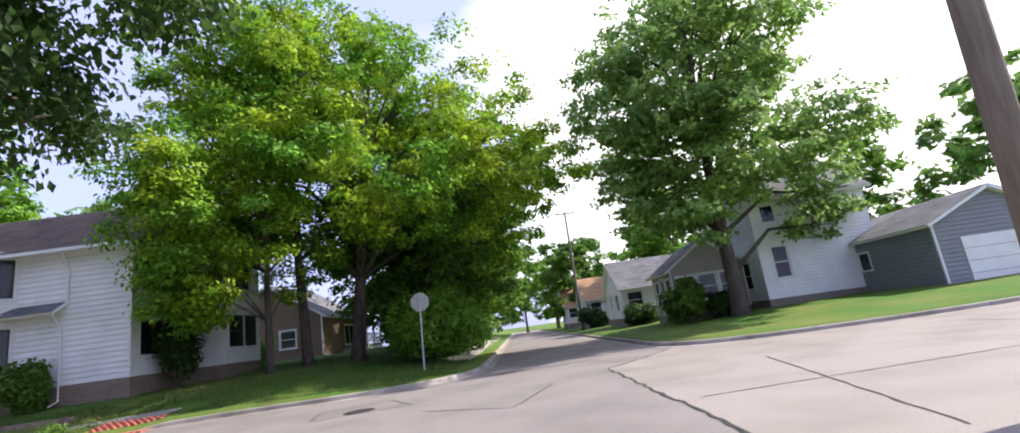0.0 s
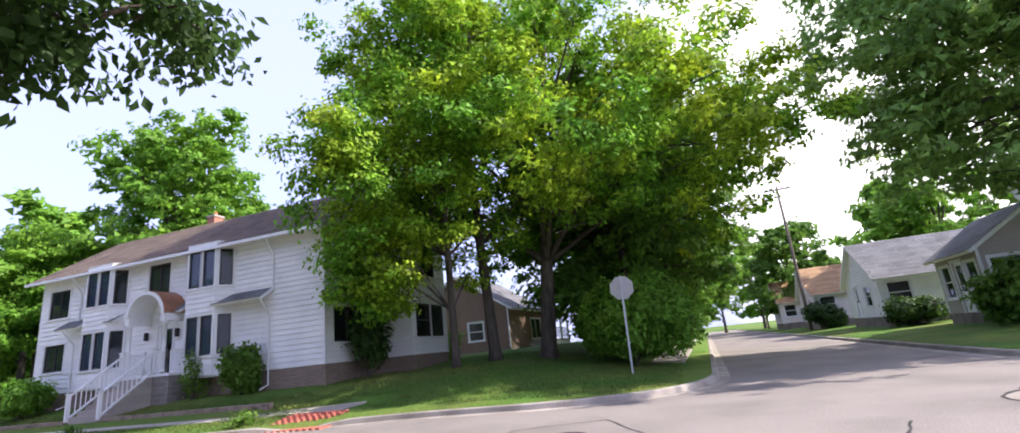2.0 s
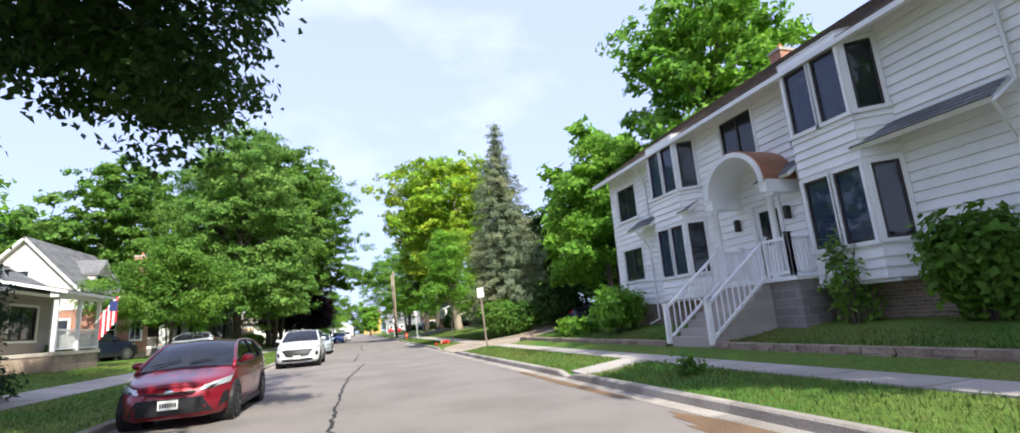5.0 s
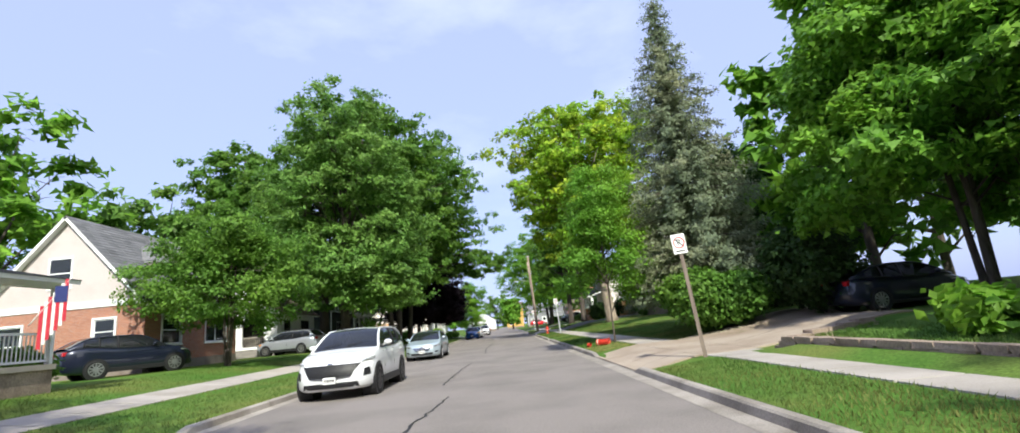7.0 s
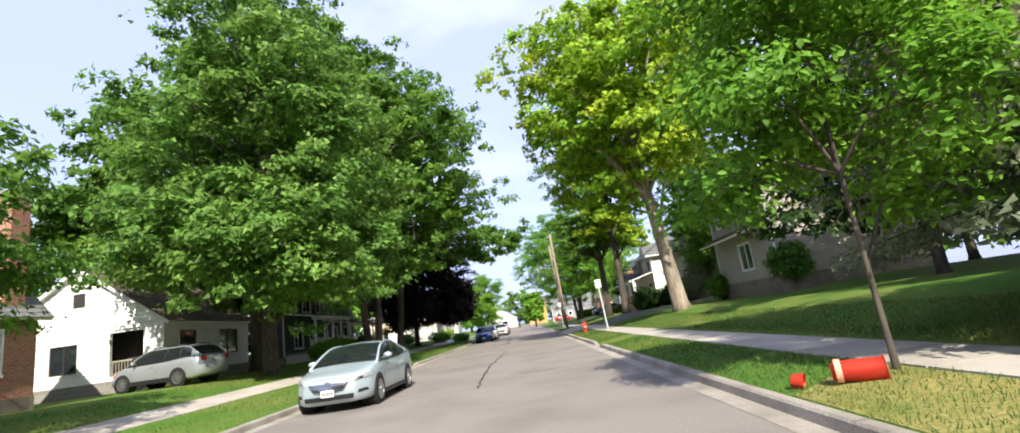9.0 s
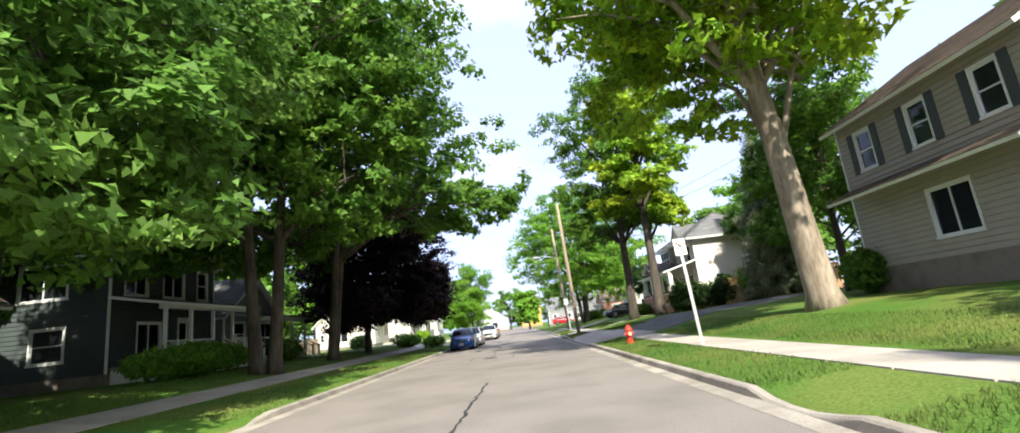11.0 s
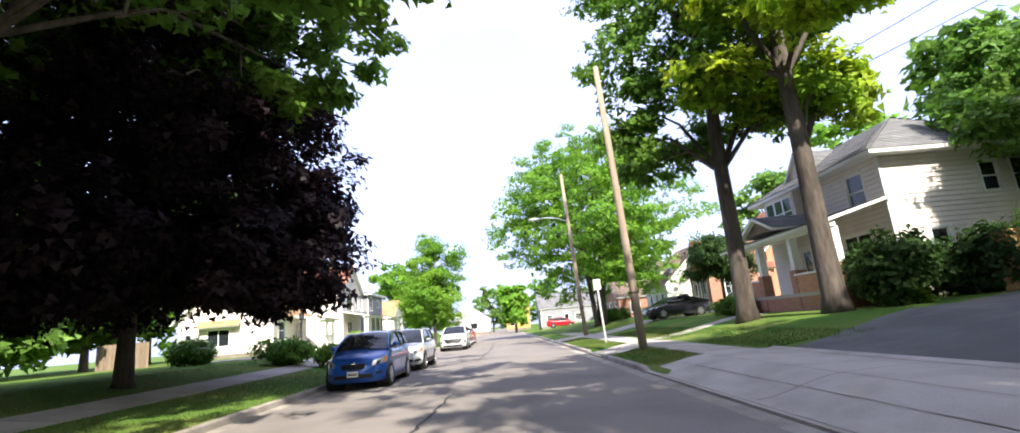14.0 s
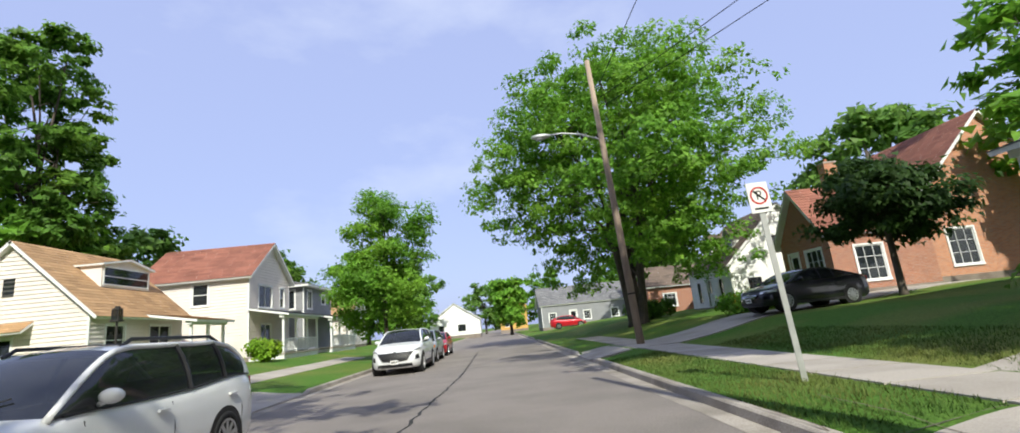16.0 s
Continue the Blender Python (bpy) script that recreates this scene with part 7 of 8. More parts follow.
h = house(pose(-17.6, 38.81, 0.8), 8.0, 9.0, 3.4, "weathered tan clapboard house under trees", {"E": E_win(9), "S": [(2, 3.4, 1.3, 2.7, "sash")]}, "tan_siding", ("y", 2.4, 0.5, "shingle_grey"), step=0.15)
porch(h, side_frame("E", 8.0, 9.0), 4.5, 9.0, 2.0, 0.75, 2.9, posts=3, roof="shingle_grey", skirt="stone")
fl = thing("flag", pose(-11.4, 41.46, 3.1, 0, 0, 20), "striped flag hanging from a porch post", "flag")
bm = bmesh.new()
tube(bm, [(-0.1, 0, -0.5), (0.75, 0, 0.75)], [0.015, 0.012], 6)
part("pole", bm, "white_paint", fl)
for k in range(7):
    bm = bmesh.new()
    box(bm, 0.12 + k * 0.085, 0.205 + k * 0.085, -0.01 + 0.02 * (k % 2), 0.0 + 0.02 * (k % 2), -1.15 + 0.12 * k, 0.02 + 0.12 * k)
    part("stripe", bm, "flag_red" if k % 2 == 0 else "flag_white", fl)
part("canton", boxes((0.42, 0.71, -0.02, -0.012, 0.1, 0.55)), "flag_blue", fl)
t = house(pose(-19.8, 56.22, 0.8), 8.0, 10.0, 3.4, "red brick house with a steep grey roof", {"S": [(1.0, 2.2, 0.9, 2.7, "sash"), (5.6, 6.6, 1.5, 2.7, "sash")], "E": E_win(10)}, "brick_wall", ("y", 4.4, 0.35, "shingle_grey"), gable_mat="pink_stucco", frame_mat="white_paint")
fr = (Vector((-4.0, -5.0, 0)), Vector((1, 0, 0)), Vector((0, -1, 0)))
b = bmesh.new()
wbox(b, fr, 0, 8.0, 0.0, 0.06, 3.3, 3.6)
part("belt_board", b, "white_paint", t)
b = bmesh.new()
wbox(b, fr, 3.3, 4.3, 0.012, 0.03, 4.4, 5.8)
part("gable_pane", b, "glass", t)
b = bmesh.new()
for q in ((3.2, 3.3, 4.3, 5.9), (4.3, 4.4, 4.3, 5.9), (3.3, 4.3, 5.8, 5.9), (3.3, 4.3, 4.3, 4.4), (3.3, 4.3, 5.07, 5.13)):
    wbox(b, fr, q[0], q[1], 0.0, 0.05, q[2], q[3])
part("gable_frame", b, "white_paint", t)
dormer(t, 2.6, -0.5, 4.6, 2.4, 2.6, 1.3, "x", 0.9, "pink_stucco", "shingle_grey", "+x")
chimney(t, 3.6, 4.0, 3.0, 7.6, 0.8)
t = house(pose(-20.6, 71.14, 0.8), 8.6, 9.0, 3.3, "white clapboard bungalow with a front porch", {"S": [(0.8, 1.4, 1.0, 2.6, "sash"), (2.9, 4.3, 1.2, 2.6, "double"), (5.9, 7.6, 0.8, 2.9, "hole")], "E": E_win(9)}, "white_siding", ("y", 3.0, 0.5, "shingle_brown"), found_mat="block_wall", found=0.6)
part("porch_room", boxes((1.6, 3.3, -4.2, -2.4, 0.62, 0.66)), "tan_siding", t)
railing(t, (1.65, -4.4, 0.66), (3.3, -4.4, 0.66), 0.85, 11, "tan_siding", post=False)
b = bmesh.new()
wbox(b, side_frame("S", 8.6, 9.0), 4.0, 4.6, 0.02, 0.05, 4.4, 5.1)
part("gable_vent", b, "window_frame", t)
t = house(pose(-20.6, 83.6, 0.8), 8.5, 9.0, 5.9, "dark green two-storey house with white trim", {"S": [(1.0, 2.2, 3.9, 5.4, "sash"), (4.5, 6.6, 3.9, 5.4, "double"), (1.0, 2.4, 1.2, 2.6, "sash"), (5.2, 6.6, 1.2, 2.6, "sash")], "E": [(1, 2.6, 3.9, 5.4, "double"), (4.0, 5.8, 3.9, 5.4, "double"), (2, 3.8, 1.1, 2.6, "double"), (7.2, 8.2, 3.9, 5.4, "sash"), (5.4, 6.4, 0.75, 2.8, "door")]}, "dark_siding", ("x", 3.4, 0.5, "shingle_grey"), frame_mat="white_paint")
porch(t, side_frame("E", 8.5, 9.0), 0.2, 8.8, 2.4, 0.75, 3.0, posts=5, roof="shingle_grey", stair=6.0)
t = house(pose(-20.8, 92.7, 0.8), 8.0, 8.4, 3.2, "grey-blue bungalow with a front gable", {"S": [(5, 6.4, 1.2, 2.5, "sash")], "E": E_win(8.4)}, "grey_siding", ("x", 2.5, 0.5, "shingle_grey"), frame_mat="white_paint")
fr = (Vector((4.0, -4.0, -0.5)), Vector((0, 1, 0)), Vector((1, 0, 0)))
for k in range(3):
    b = bmesh.new()
    wbox(b, fr, 3.05 + 0.66 * k, 3.6 + 0.66 * k, 0.03, 0.06, 3.9, 5.0)
    part("gable_pane", b, "glass_blue", t)
    b = bmesh.new()
    for q in ((2.99, 3.05, 3.85, 5.05), (3.6, 3.66, 3.85, 5.05), (3.05, 3.6, 5.0, 5.06), (3.05, 3.6, 3.84, 3.9)):
        wbox(b, fr, q[0] + 0.66 * k, q[1] + 0.66 * k, 0.02, 0.08, q[2], q[3])
    part("gable_frame", b, "white_paint", t)
porch(t, side_frame("E", 8.0, 8.4), 0.0, 8.4, 2.2, 0.75, 2.6, posts=4, roof="shingle_grey", stair=5.8)
t = house(pose(-20.4, 124.69, 0.6), 7.2, 8.0, 3.4, "cream gabled house with a tan shingle roof", {"S": [(2.2, 3.9, 1.1, 2.4, "double"), (0.5, 1.0, 1.3, 2.2, "sash")], "E": E_win(8)}, "cream_siding", ("y", 3.3, 0.55, "shingle_tan"), frame_mat="white_paint")
fr = side_frame("S", 7.2, 8.0)
p0, pu, pv = Vector((-3.6 + 1.6, -4.75, 2.65)), Vector((3.2, 0, 0)), Vector((0, 0.75, 0.45))
slab_roof(t, p0, pu, pv, 0.1, "white_paint", "window_hood")
shingled(t, p0, pu, pv, "shingle_tan", row=0.2, tab=0.5, name="hood_shingles")
b = bmesh.new()
wbox(b, fr, 3.3, 3.8, 0.03, 0.06, 4.3, 5.1)
part("gable_pane", b, "glass", t)
dormer(t, 2.4, 0.6, 4.7, 4.2, 2.0, 1.1, "x", 0.35, "cream_siding", "shingle_tan", "+x")
porch(t, side_frame("E", 7.2, 8.0), 4.0, 8.0, 2.6, 0.5, 2.5, posts=3, roof="shingle_tan")
t = house(pose(-18, 134.31, 0.6), 7.0, 7.5, 5.8, "two-storey tan house with a red roof", {"S": [(3.4, 4.4, 4.0, 5.4, "sash")], "E": [(1.6, 4.0, 3.7, 5.2, "double"), (5.6, 6.5, 3.8, 5.2, "sash"), (2, 3.8, 1.1, 2.6, "double")]}, "cream_siding", ("x", 2.4, 0.5, "shingle_red"), frame_mat="white_paint")
porch(t, side_frame("E", 7.0, 7.5), 0.0, 7.5, 2.3, 0.6, 2.8, posts=4, roof="shingle_grey", rails=True)
t = house(pose(-17.8, 143.26, 0.6), 7.0, 8.0, 5.8, "grey two-storey house beyond the tan one", {"S": [(4.9, 6.3, 3.9, 5.4, "double")], "E": [(1, 2.2, 3.9, 5.4, "double"), (5, 6.2, 4.4, 5.2, "plain")]}, "grey_siding", ("hip", 1.0, 0.6, "shingle_grey"), frame_mat="white_paint")
porch(t, side_frame("E", 7.0, 8.0), 0.0, 8.0, 2.3, 0.6, 2.7, posts=4, roof="shingle_grey")
house(pose(-17.5, 154.87, 0.6), 7.0, 8.0, 3.4, "small pale house far along the street", {"S": [(4, 5.4, 1.2, 2.5, "double")], "E": E_win(8)}, "cream_siding", ("x", 2.2, 0.4, "shingle_tan"), frame_mat="white_paint")

# ---- houses, east side ----
t = house(pose(20, 74.87, 1.5), 8.5, 10.0, 6.6, "grey-tan two-storey house with dark shutters", {"W": [(1.2, 2.2, 4.4, 5.9, "sash"), (4.4, 5.4, 4.4, 5.9, "sash"), (7.7, 8.7, 4.4, 5.9, "sash"), (3.5, 5.5, 1.2, 2.8, "double")], "S": [(3, 4.2, 4.2, 5.7, "sash")]}, "tan_siding", ("y", 2.6, 0.6, "shingle_brown"), frame_mat="white_paint")
for u in (1.2, 4.4, 7.7):
    for a, c in ((u - 0.5, u - 0.12), (u + 1.12, u + 1.5)):
        b = bmesh.new()
        wbox(b, side_frame("W", 8.5, 10.0), a, c, 0.03, 0.07, 4.3, 6.0)
        part("shutter", b, "dark_siding", t)
p0, pu, pv = Vector((-5.4, -5.0, 3.3)), Vector((0, 10.0, 0)), Vector((1.15, 0, 0.5))
slab_roof(t, p0, pu, pv, 0.12, "white_paint", "porch_roof")
shingled(t, p0, pu, pv, "shingle_brown", name="porch_shingles")
t = house(pose(19.7, 104.6, 1.2), 6.6, 10.5, 5.7, "pale two-storey house with a grey hipped roof", {"S": [(4.0, 4.7, 3.8, 5.0, "sash"), (1.4, 2.1, 1.3, 2.5, "sash"), (5.3, 6.1, 3.7, 5.1, "sash"), (4.6, 5.3, 1.3, 2.6, "sash")], "W": [(1.2, 2.4, 3.7, 5.2, "sash"), (6.5, 7.8, 3.7, 5.2, "sash"), (1.5, 3.5, 1.0, 2.7, "double"), (6.5, 7.5, 0.6, 2.7, "door")]}, "cream_siding", ("hip", 2.4, 0.7, "shingle_grey"), frame_mat="white_paint")
fr = side_frame("W", 6.6, 10.5)
porch(t, fr, 0.0, 10.5, 2.6, 0.5, 2.9, posts=4, roof="shingle_grey", pier="brick_wall", skirt="brick_wall", rails=False, rise=0.8)
for a, c in ((0.5, 3.4), (7.1, 10.0)):
    b = bmesh.new()
    wbox(b, fr, a, c, 2.3, 2.55, 0.5, 1.25)
    part("porch_wall", b, "brick_orange", t)
    b = bmesh.new()
    wbox(b, fr, a, c, 2.26, 2.6, 1.25, 1.33)
    part("coping", b, "white_paint", t)
# small gable over the porch steps
o, du, dn = fr
for s_ in (-1, 1):
    p0 = o + du * 5.25 + dn * 3.2 + Vector((0, 0, 4.2))
    slab_roof(t, p0, -dn * 2.6, du * (1.9 * s_) + Vector((0, 0, -0.75)), 0.12, "white_paint", "porch_gable")
    shingled(t, p0 + du * (1.9 * s_) + Vector((0, 0, -0.75)), -dn * 2.6, du * (-1.9 * s_) + Vector((0, 0, 0.75)), "shingle_grey", name="gable_shingles")
b = bmesh.new()
tri3 = [o + du * u_ + dn * 2.95 + Vector((0, 0, z_)) for u_, z_ in ((3.6, 3.42), (6.9, 3.42), (5.25, 4.06))]
va = [b.verts.new(q) for q in tri3]
vb = [b.verts.new(q - dn * 0.1) for q in tri3]
b.faces.new(va)
b.faces.new(vb[::-1])
for k in range(3):
    b.faces.new((va[k], vb[k], vb[(k + 1) % 3], va[(k + 1) % 3]))
part("pediment", b, "shingle_brown", t)
# canted bay on the upper storey and the gable above it
for a, c, out in ((6.1, 9.3, 0.55),):
    b = bmesh.new()
    wbox(b, fr, a, c, 0.0, out, 3.6, 5.6)
    part("bay", b, "cream_siding", t)
    for u0_, u1_ in ((a + 0.25, a + 1.05), (a + 1.2, c - 1.2), (c - 1.05, c - 0.25)):
        b = bmesh.new()
        wbox(b, fr, u0_, u1_, out + 0.01, out + 0.03, 3.95, 5.3)
        part("bay_pane", b, "glass_blue", t)
        b = bmesh.new()
        for q in ((u0_ - 0.08, u0_, 3.87, 5.38), (u1_, u1_ + 0.08, 3.87, 5.38), (u0_, u1_, 5.3, 5.38), (u0_, u1_, 3.87, 3.95), (u0_, u1_, 4.6, 4.65)):
            wbox(b, fr, q[0], q[1], out, out + 0.06, q[2], q[3])
        part("bay_frame", b, "white_paint", t)
dormer(t, -2.6, 2.0 if du.y > 0 else -2.0, 5.7, 3.4, 2.4, 0.5, "x", 1.5, "cream_siding", "shingle_grey", "-x")
slab_path("porch_walk", [(7.7, 104.2), (13.4, 105.4)], 1.2, "concrete path climbing to a porch")
t = house(pose(27.4, 126.0, 1.2), 8.5, 9.0, 4.6, "orange brick house with a red shingle roof", {"S": [(1.0, 2.4, 1.0, 2.8, "grid"), (5, 6.4, 1.0, 2.6, "sash")], "W": [(1.5, 3.2, 0.9, 2.7, "grid"), (6, 7, 0.6, 2.7, "door")]}, "brick_orange", ("y", 4.2, 0.4, "shingle_red"), frame_mat="white_paint")
chimney(t, -3.4, 4.0, 4.5, 8.6, 0.8, "brick_orange")
t = house(pose(20.6, 124.2, 1.0), 5.2, 5.0, 3.4, "projecting brick entrance wing with white trim", {"W": [(0.8, 2.4, 0.9, 2.7, "grid"), (3.2, 4.2, 0.6, 2.7, "door")], "S": [(1.2, 2.6, 0.9, 2.6, "grid")]}, "brick_wall", ("x", 2.6, 0.3, "shingle_red"), frame_mat="white_paint")
t = house(pose(22.4, 137.2, 0.8), 8.5, 9.0, 3.4, "white one-and-a-half-storey house with dormers", {"S": [(1.2, 2.2, 1.0, 2.3, "grid"), (5.5, 6.6, 1.0, 2.3, "grid")], "W": [(1.5, 2.3, 0.9, 2.5, "sash"), (4.0, 5.0, 0.6, 2.7, "door"), (6.5, 7.3, 0.9, 2.5, "sash")]}, "white_siding", ("y", 4.0, 0.3, "shingle_brown"), frame_mat="window_frame")
for y in (-2.3, 2.3):
    dormer(t, -3.0, y, 4.0, 1.5, 2.2, 1.5, "x", 0.8, "white_siding", "shingle_brown", "-x")
b = bmesh.new()
for q in ((3.3, 4.1), (4.4, 5.2)):
    wbox(b, side_frame("S", 8.5, 9.0), q[0], q[1], 0.03, 0.05, 3.9, 5.2)
part("gable_pane", b, "glass", t)
house(pose(20, 149.9, 0.6), 8.0, 8.0, 3.2, "red brick house set back beyond the white one", {"S": [(1.5, 2.7, 1.2, 2.4, "grid")], "W": E_win(8)}, "brick_wall", ("x", 2.0, 0.4, "shingle_brown"), frame_mat="white_paint")
t = house(pose(14.2, 174.77, 0.2), 13.0, 9.0, 3.6, "pale grey barn-like garage at the far bend", {"S": [(1.0, 2.0, 1.2, 2.4, "grid"), (4.0, 5.0, 0.6, 2.6, "door"), (6.0, 7.0, 1.2, 2.4, "grid"), (10, 11, 1.2, 2.4, "grid")]}, "grey_siding", ("x", 2.6, 0.3, "shingle_grey"), frame_mat="white_paint")
house(pose(-6.5, 194.66, 0.2), 9.0, 8.0, 3.2, "small white gabled house at the end of the street", {"S": [(1.5, 2.5, 1.2, 2.4, "sash"), (5, 6.4, 1.2, 2.4, "double")]}, "white_siding", ("y", 3.0, 0.3, "shingle_grey"))
house(pose(4.8, 214.56, 0.2), 6.0, 8.0, 7.0, "golden-yellow house at the end of the street", {"S": [(1, 2, 1.2, 2.4, "sash"), (4, 5, 4.2, 5.4, "sash")]}, "gold_wall", ("x", 2.0, 0.3, "shingle_brown"))
car(9.8, 159.84, 90, "car_brightred", "hatch", "red hatchback parked in a far drive", z=hgt(9.8, 159.84))


def board_fence(pts, height, label, mat="fence_wood"):
    f = thing("board_fence", Matrix(), label, "fence")
    bm = bmesh.new()
    box(bm, -0.07, 0.07, -0.01, 0.01, -0.1, height)
    me = finish("board", bm, mat)
    for (xa, ya), (xb, yb) in zip(pts, pts[1:]):
        L = math.hypot(xb - xa, yb - ya)
        ang = math.degrees(math.atan2(yb - ya, xb - xa))
        for k in range(int(L / 0.15)):
            u = (k + 0.5) * 0.15 / L
            x, y = xa + (xb - xa) * u, ya + (yb - ya) * u
            piece("board", me, f, pose(x, y, hgt(x, y), 0, 0, ang))
    return f


board_fence([(17.0, 97.2), (25.0, 95.2)], 1.9, "tan board fence across the side yard")
board_fence([(25.0, 93.52), (32.0, 90.21)], 1.8, "tan board fence behind the trees")
board_fence([(-23.6, 113.0), (-20.4, 113.0)], 1.5, "weathered grey-brown board fence beside a drive", "fence_grey")

# ---- houses on the cross street ----
C = -3.5
t = house(pose(33.0, 19.2, 1.0, 0, 0, C), 8.0, 8.0, 3.4, "brown and white bungalow behind the corner house", {"S": [(4.6, 7.0, 1.0, 2.6, "double")], "W": [(2, 3.2, 1.2, 2.5, "sash")]}, "brown_siding", ("x", 2.6, 0.5, "shingle_grey"), frame_mat="white_paint", lot=1.0)
porch(t, side_frame("S", 8.0, 8.0), 3.8, 8.0, 2.2, 0.8, 2.8, posts=3, rails=True)
t = house(pose(21.6, -16.4, 0.45, 0, 0, C), 8.0, 6.6, 6.3, "pale two-storey house in hazy backlight", {"W": [(5.0, 5.9, 1.6, 3.4, "sash"), (5.2, 6.0, 4.8, 5.8, "plain"), (2.1, 2.9, 4.6, 5.8, "sash")], "N": [(1.5, 2.7, 1.2, 2.8, "sash"), (5, 6.2, 4.2, 5.6, "sash")]}, "white_siding", ("y", 2.6, 0.5, "shingle_grey"), frame_mat="white_paint", lot=1.0)
t = house(pose(22.4, -10.8, 0.4, 0, 0, C), 4.5, 4.4, 3.1, "glazed gabled sun porch on the pale house", {"W": [(0.4, 1.5, 1.1, 2.6, "sash"), (1.7, 2.8, 1.1, 2.6, "sash"), (3.0, 4.1, 1.1, 2.6, "sash")], "N": [(0.4, 1.4, 1.1, 2.6, "sash"), (1.7, 2.7, 0.4, 2.7, "door"), (3.1, 4.1, 1.1, 2.6, "sash")]}, "tan_siding", ("x", 1.5, 0.4, "shingle_grey"), frame_mat="white_paint", found=0.4, lot=1.0)
t = house(pose(15.3, -20.9, 0.3, 0, 0, C), 7.0, 5.6, 3.1, "grey garage with a white door", {"N": [(4.6, 5.4, 1.5, 2.4, "sash")], "S": [(2, 5.4, 0.3, 2.8, "hole")]}, "grey_siding", ("x", 1.3, 0.4, "shingle_grey"), found=0.25, lot=1.0)
b = bmesh.new()
for k in range(4):
    wbox(b, side_frame("W", 7.0, 5.6), 1.4, 4.5, 0.03, 0.06, 0.1 + k * 0.56, 0.64 + k * 0.56)
part("garage_door", b, "white_paint", t)
for k in range(3):
    house(pose(34.2 + 14.5 * k, -11.4 + 0.4 * k, 0.4, 0, 0, C), 8.0, 6.6, 2.9, "small bungalow with an orange-brown roof", {"W": [(1, 2.2, 1.2, 2.5, "sash"), (5, 6.2, 1.2, 2.5, "sash")], "N": [(2, 3.4, 1.2, 2.5, "sash"), (5, 6, 0.6, 2.6, "door")]}, "white_siding" if k == 0 else "cream_siding", ("y", 2.4, 0.5, "shingle_tan" if k else "shingle_grey"), frame_mat="white_paint", lot=1.0)
for k, (x, y, w_, h_, lf) in enumerate([(18.6, -10.6, 2.2, 1.3, "leaf_dark"), (18.2, -8.2, 2.0, 2.6, "leaf"), (28.6, -8.6, 2.4, 1.5, "leaf_dark"), (43.6, -7.6, 3.0, 2.2, "leaf_dark"), (22.03, 5.07, 4.0, 3.4, "leaf"), (26.84, 4.89, 4.0, 3.4, "leaf")]):
    bush(x, y, w_, h_, "dark shrub beside the cross street", 110 + k, leaf=lf, n=420, size=0.15)

lamp = thing("lamp_post", pose(-13.4, 118.39, hgt(-13.4, 118.39)), "slim black yard lamp post with a square lantern head", "lamp post")
bm = bmesh.new()
tube(bm, [(0, 0, -0.2), (0, 0, 0.1), (0, 0, 0.12), (0, 0, 2.25)], [0.07, 0.07, 0.045, 0.04], 10)
part("post", bm, "iron", lamp)
head = part("lantern", boxes((-0.16, 0.16, -0.16, 0.16, 2.25, 2.32), bevel=0.01), "iron", lamp)
part("lantern_cap", boxes((-0.13, 0.13, -0.13, 0.13, 2.7, 2.765), bevel=0.01), "iron", head)
part("finial", boxes((-0.07, 0.07, -0.07, 0.07, 2.76, 2.86), bevel=0.02), "iron", head)
for ux in (-0.12, 0.12):
    for uy in (-0.12, 0.12):
        part("bar", boxes((ux - 0.012, ux + 0.012, uy - 0.012, uy + 0.012, 2.32, 2.7)), "iron", head)
part("lantern_pane", boxes((-0.11, 0.11, -0.11, 0.11, 2.32, 2.7)), "glass", head)

# ---- far woods that close the view ----
FAR = [(104, -4.0, 15, 7), (72.73, 10.4, 17, 8), (93, 4.2, 16, 8), (78, -13.1, 15, 7), (88, -9.0, 14, 6), (24.2, -38.25, 15, 7), (36.3, -30.5, 15, 7), (58.0, -20.5, 14, 6), (30, 30.52, 15, 6.5), (38, 38.81, 16, 7), (20, 52.07, 15, 6), (28, 57.05, 16, 7),
       (-32, 47.1, 15, 6.5), (-32, 60.36, 17, 7), (-31, 74.46, 16, 7), (-32, 90.21, 17, 7.5), (-32, 113.42, 14, 6), (-25.5, 107.5, 7, 3.2), (-27.5, 117.0, 8, 3.6), (-29, 102.0, 12, 5.5), (-38, 121.0, 12, 6), (-28, 64.5, 11, 5), (-31, 128.34, 12, 6), (-30, 141.61, 11, 5.5), (-27, 159.84, 12, 6), (-16, 167.31, 12, 6), (-14, 181.4, 13, 6), (30, 106.79, 15, 6), (33, 121.71, 15, 6.5), (34, 136.63, 15, 6.5), (24, 159.84, 14, 6), (26, 181.4, 15, 7), (-2, 233.62, 13, 7), (-18, 214.56, 13, 7), (14, 227.82, 13, 7), (30, 214.56, 14, 8), (-40, 196.32, 14, 8), (3.5, 183.88, 9, 3.2), (36, 86.89, 16, 7)]
for k, (x, y, hh, r) in enumerate(FAR):
    tree(x, y, hh, r, 1.2, "hazy green tree beyond the houses" if k % 2 else "tall leafy tree behind the houses", 200 + k, ("leaf", "leaf_bright", "leaf_silver")[k % 3], trunk=0.28, blobs=14, clumps=1050, size=0.52, per=7, spread=0.7, group="background trees")


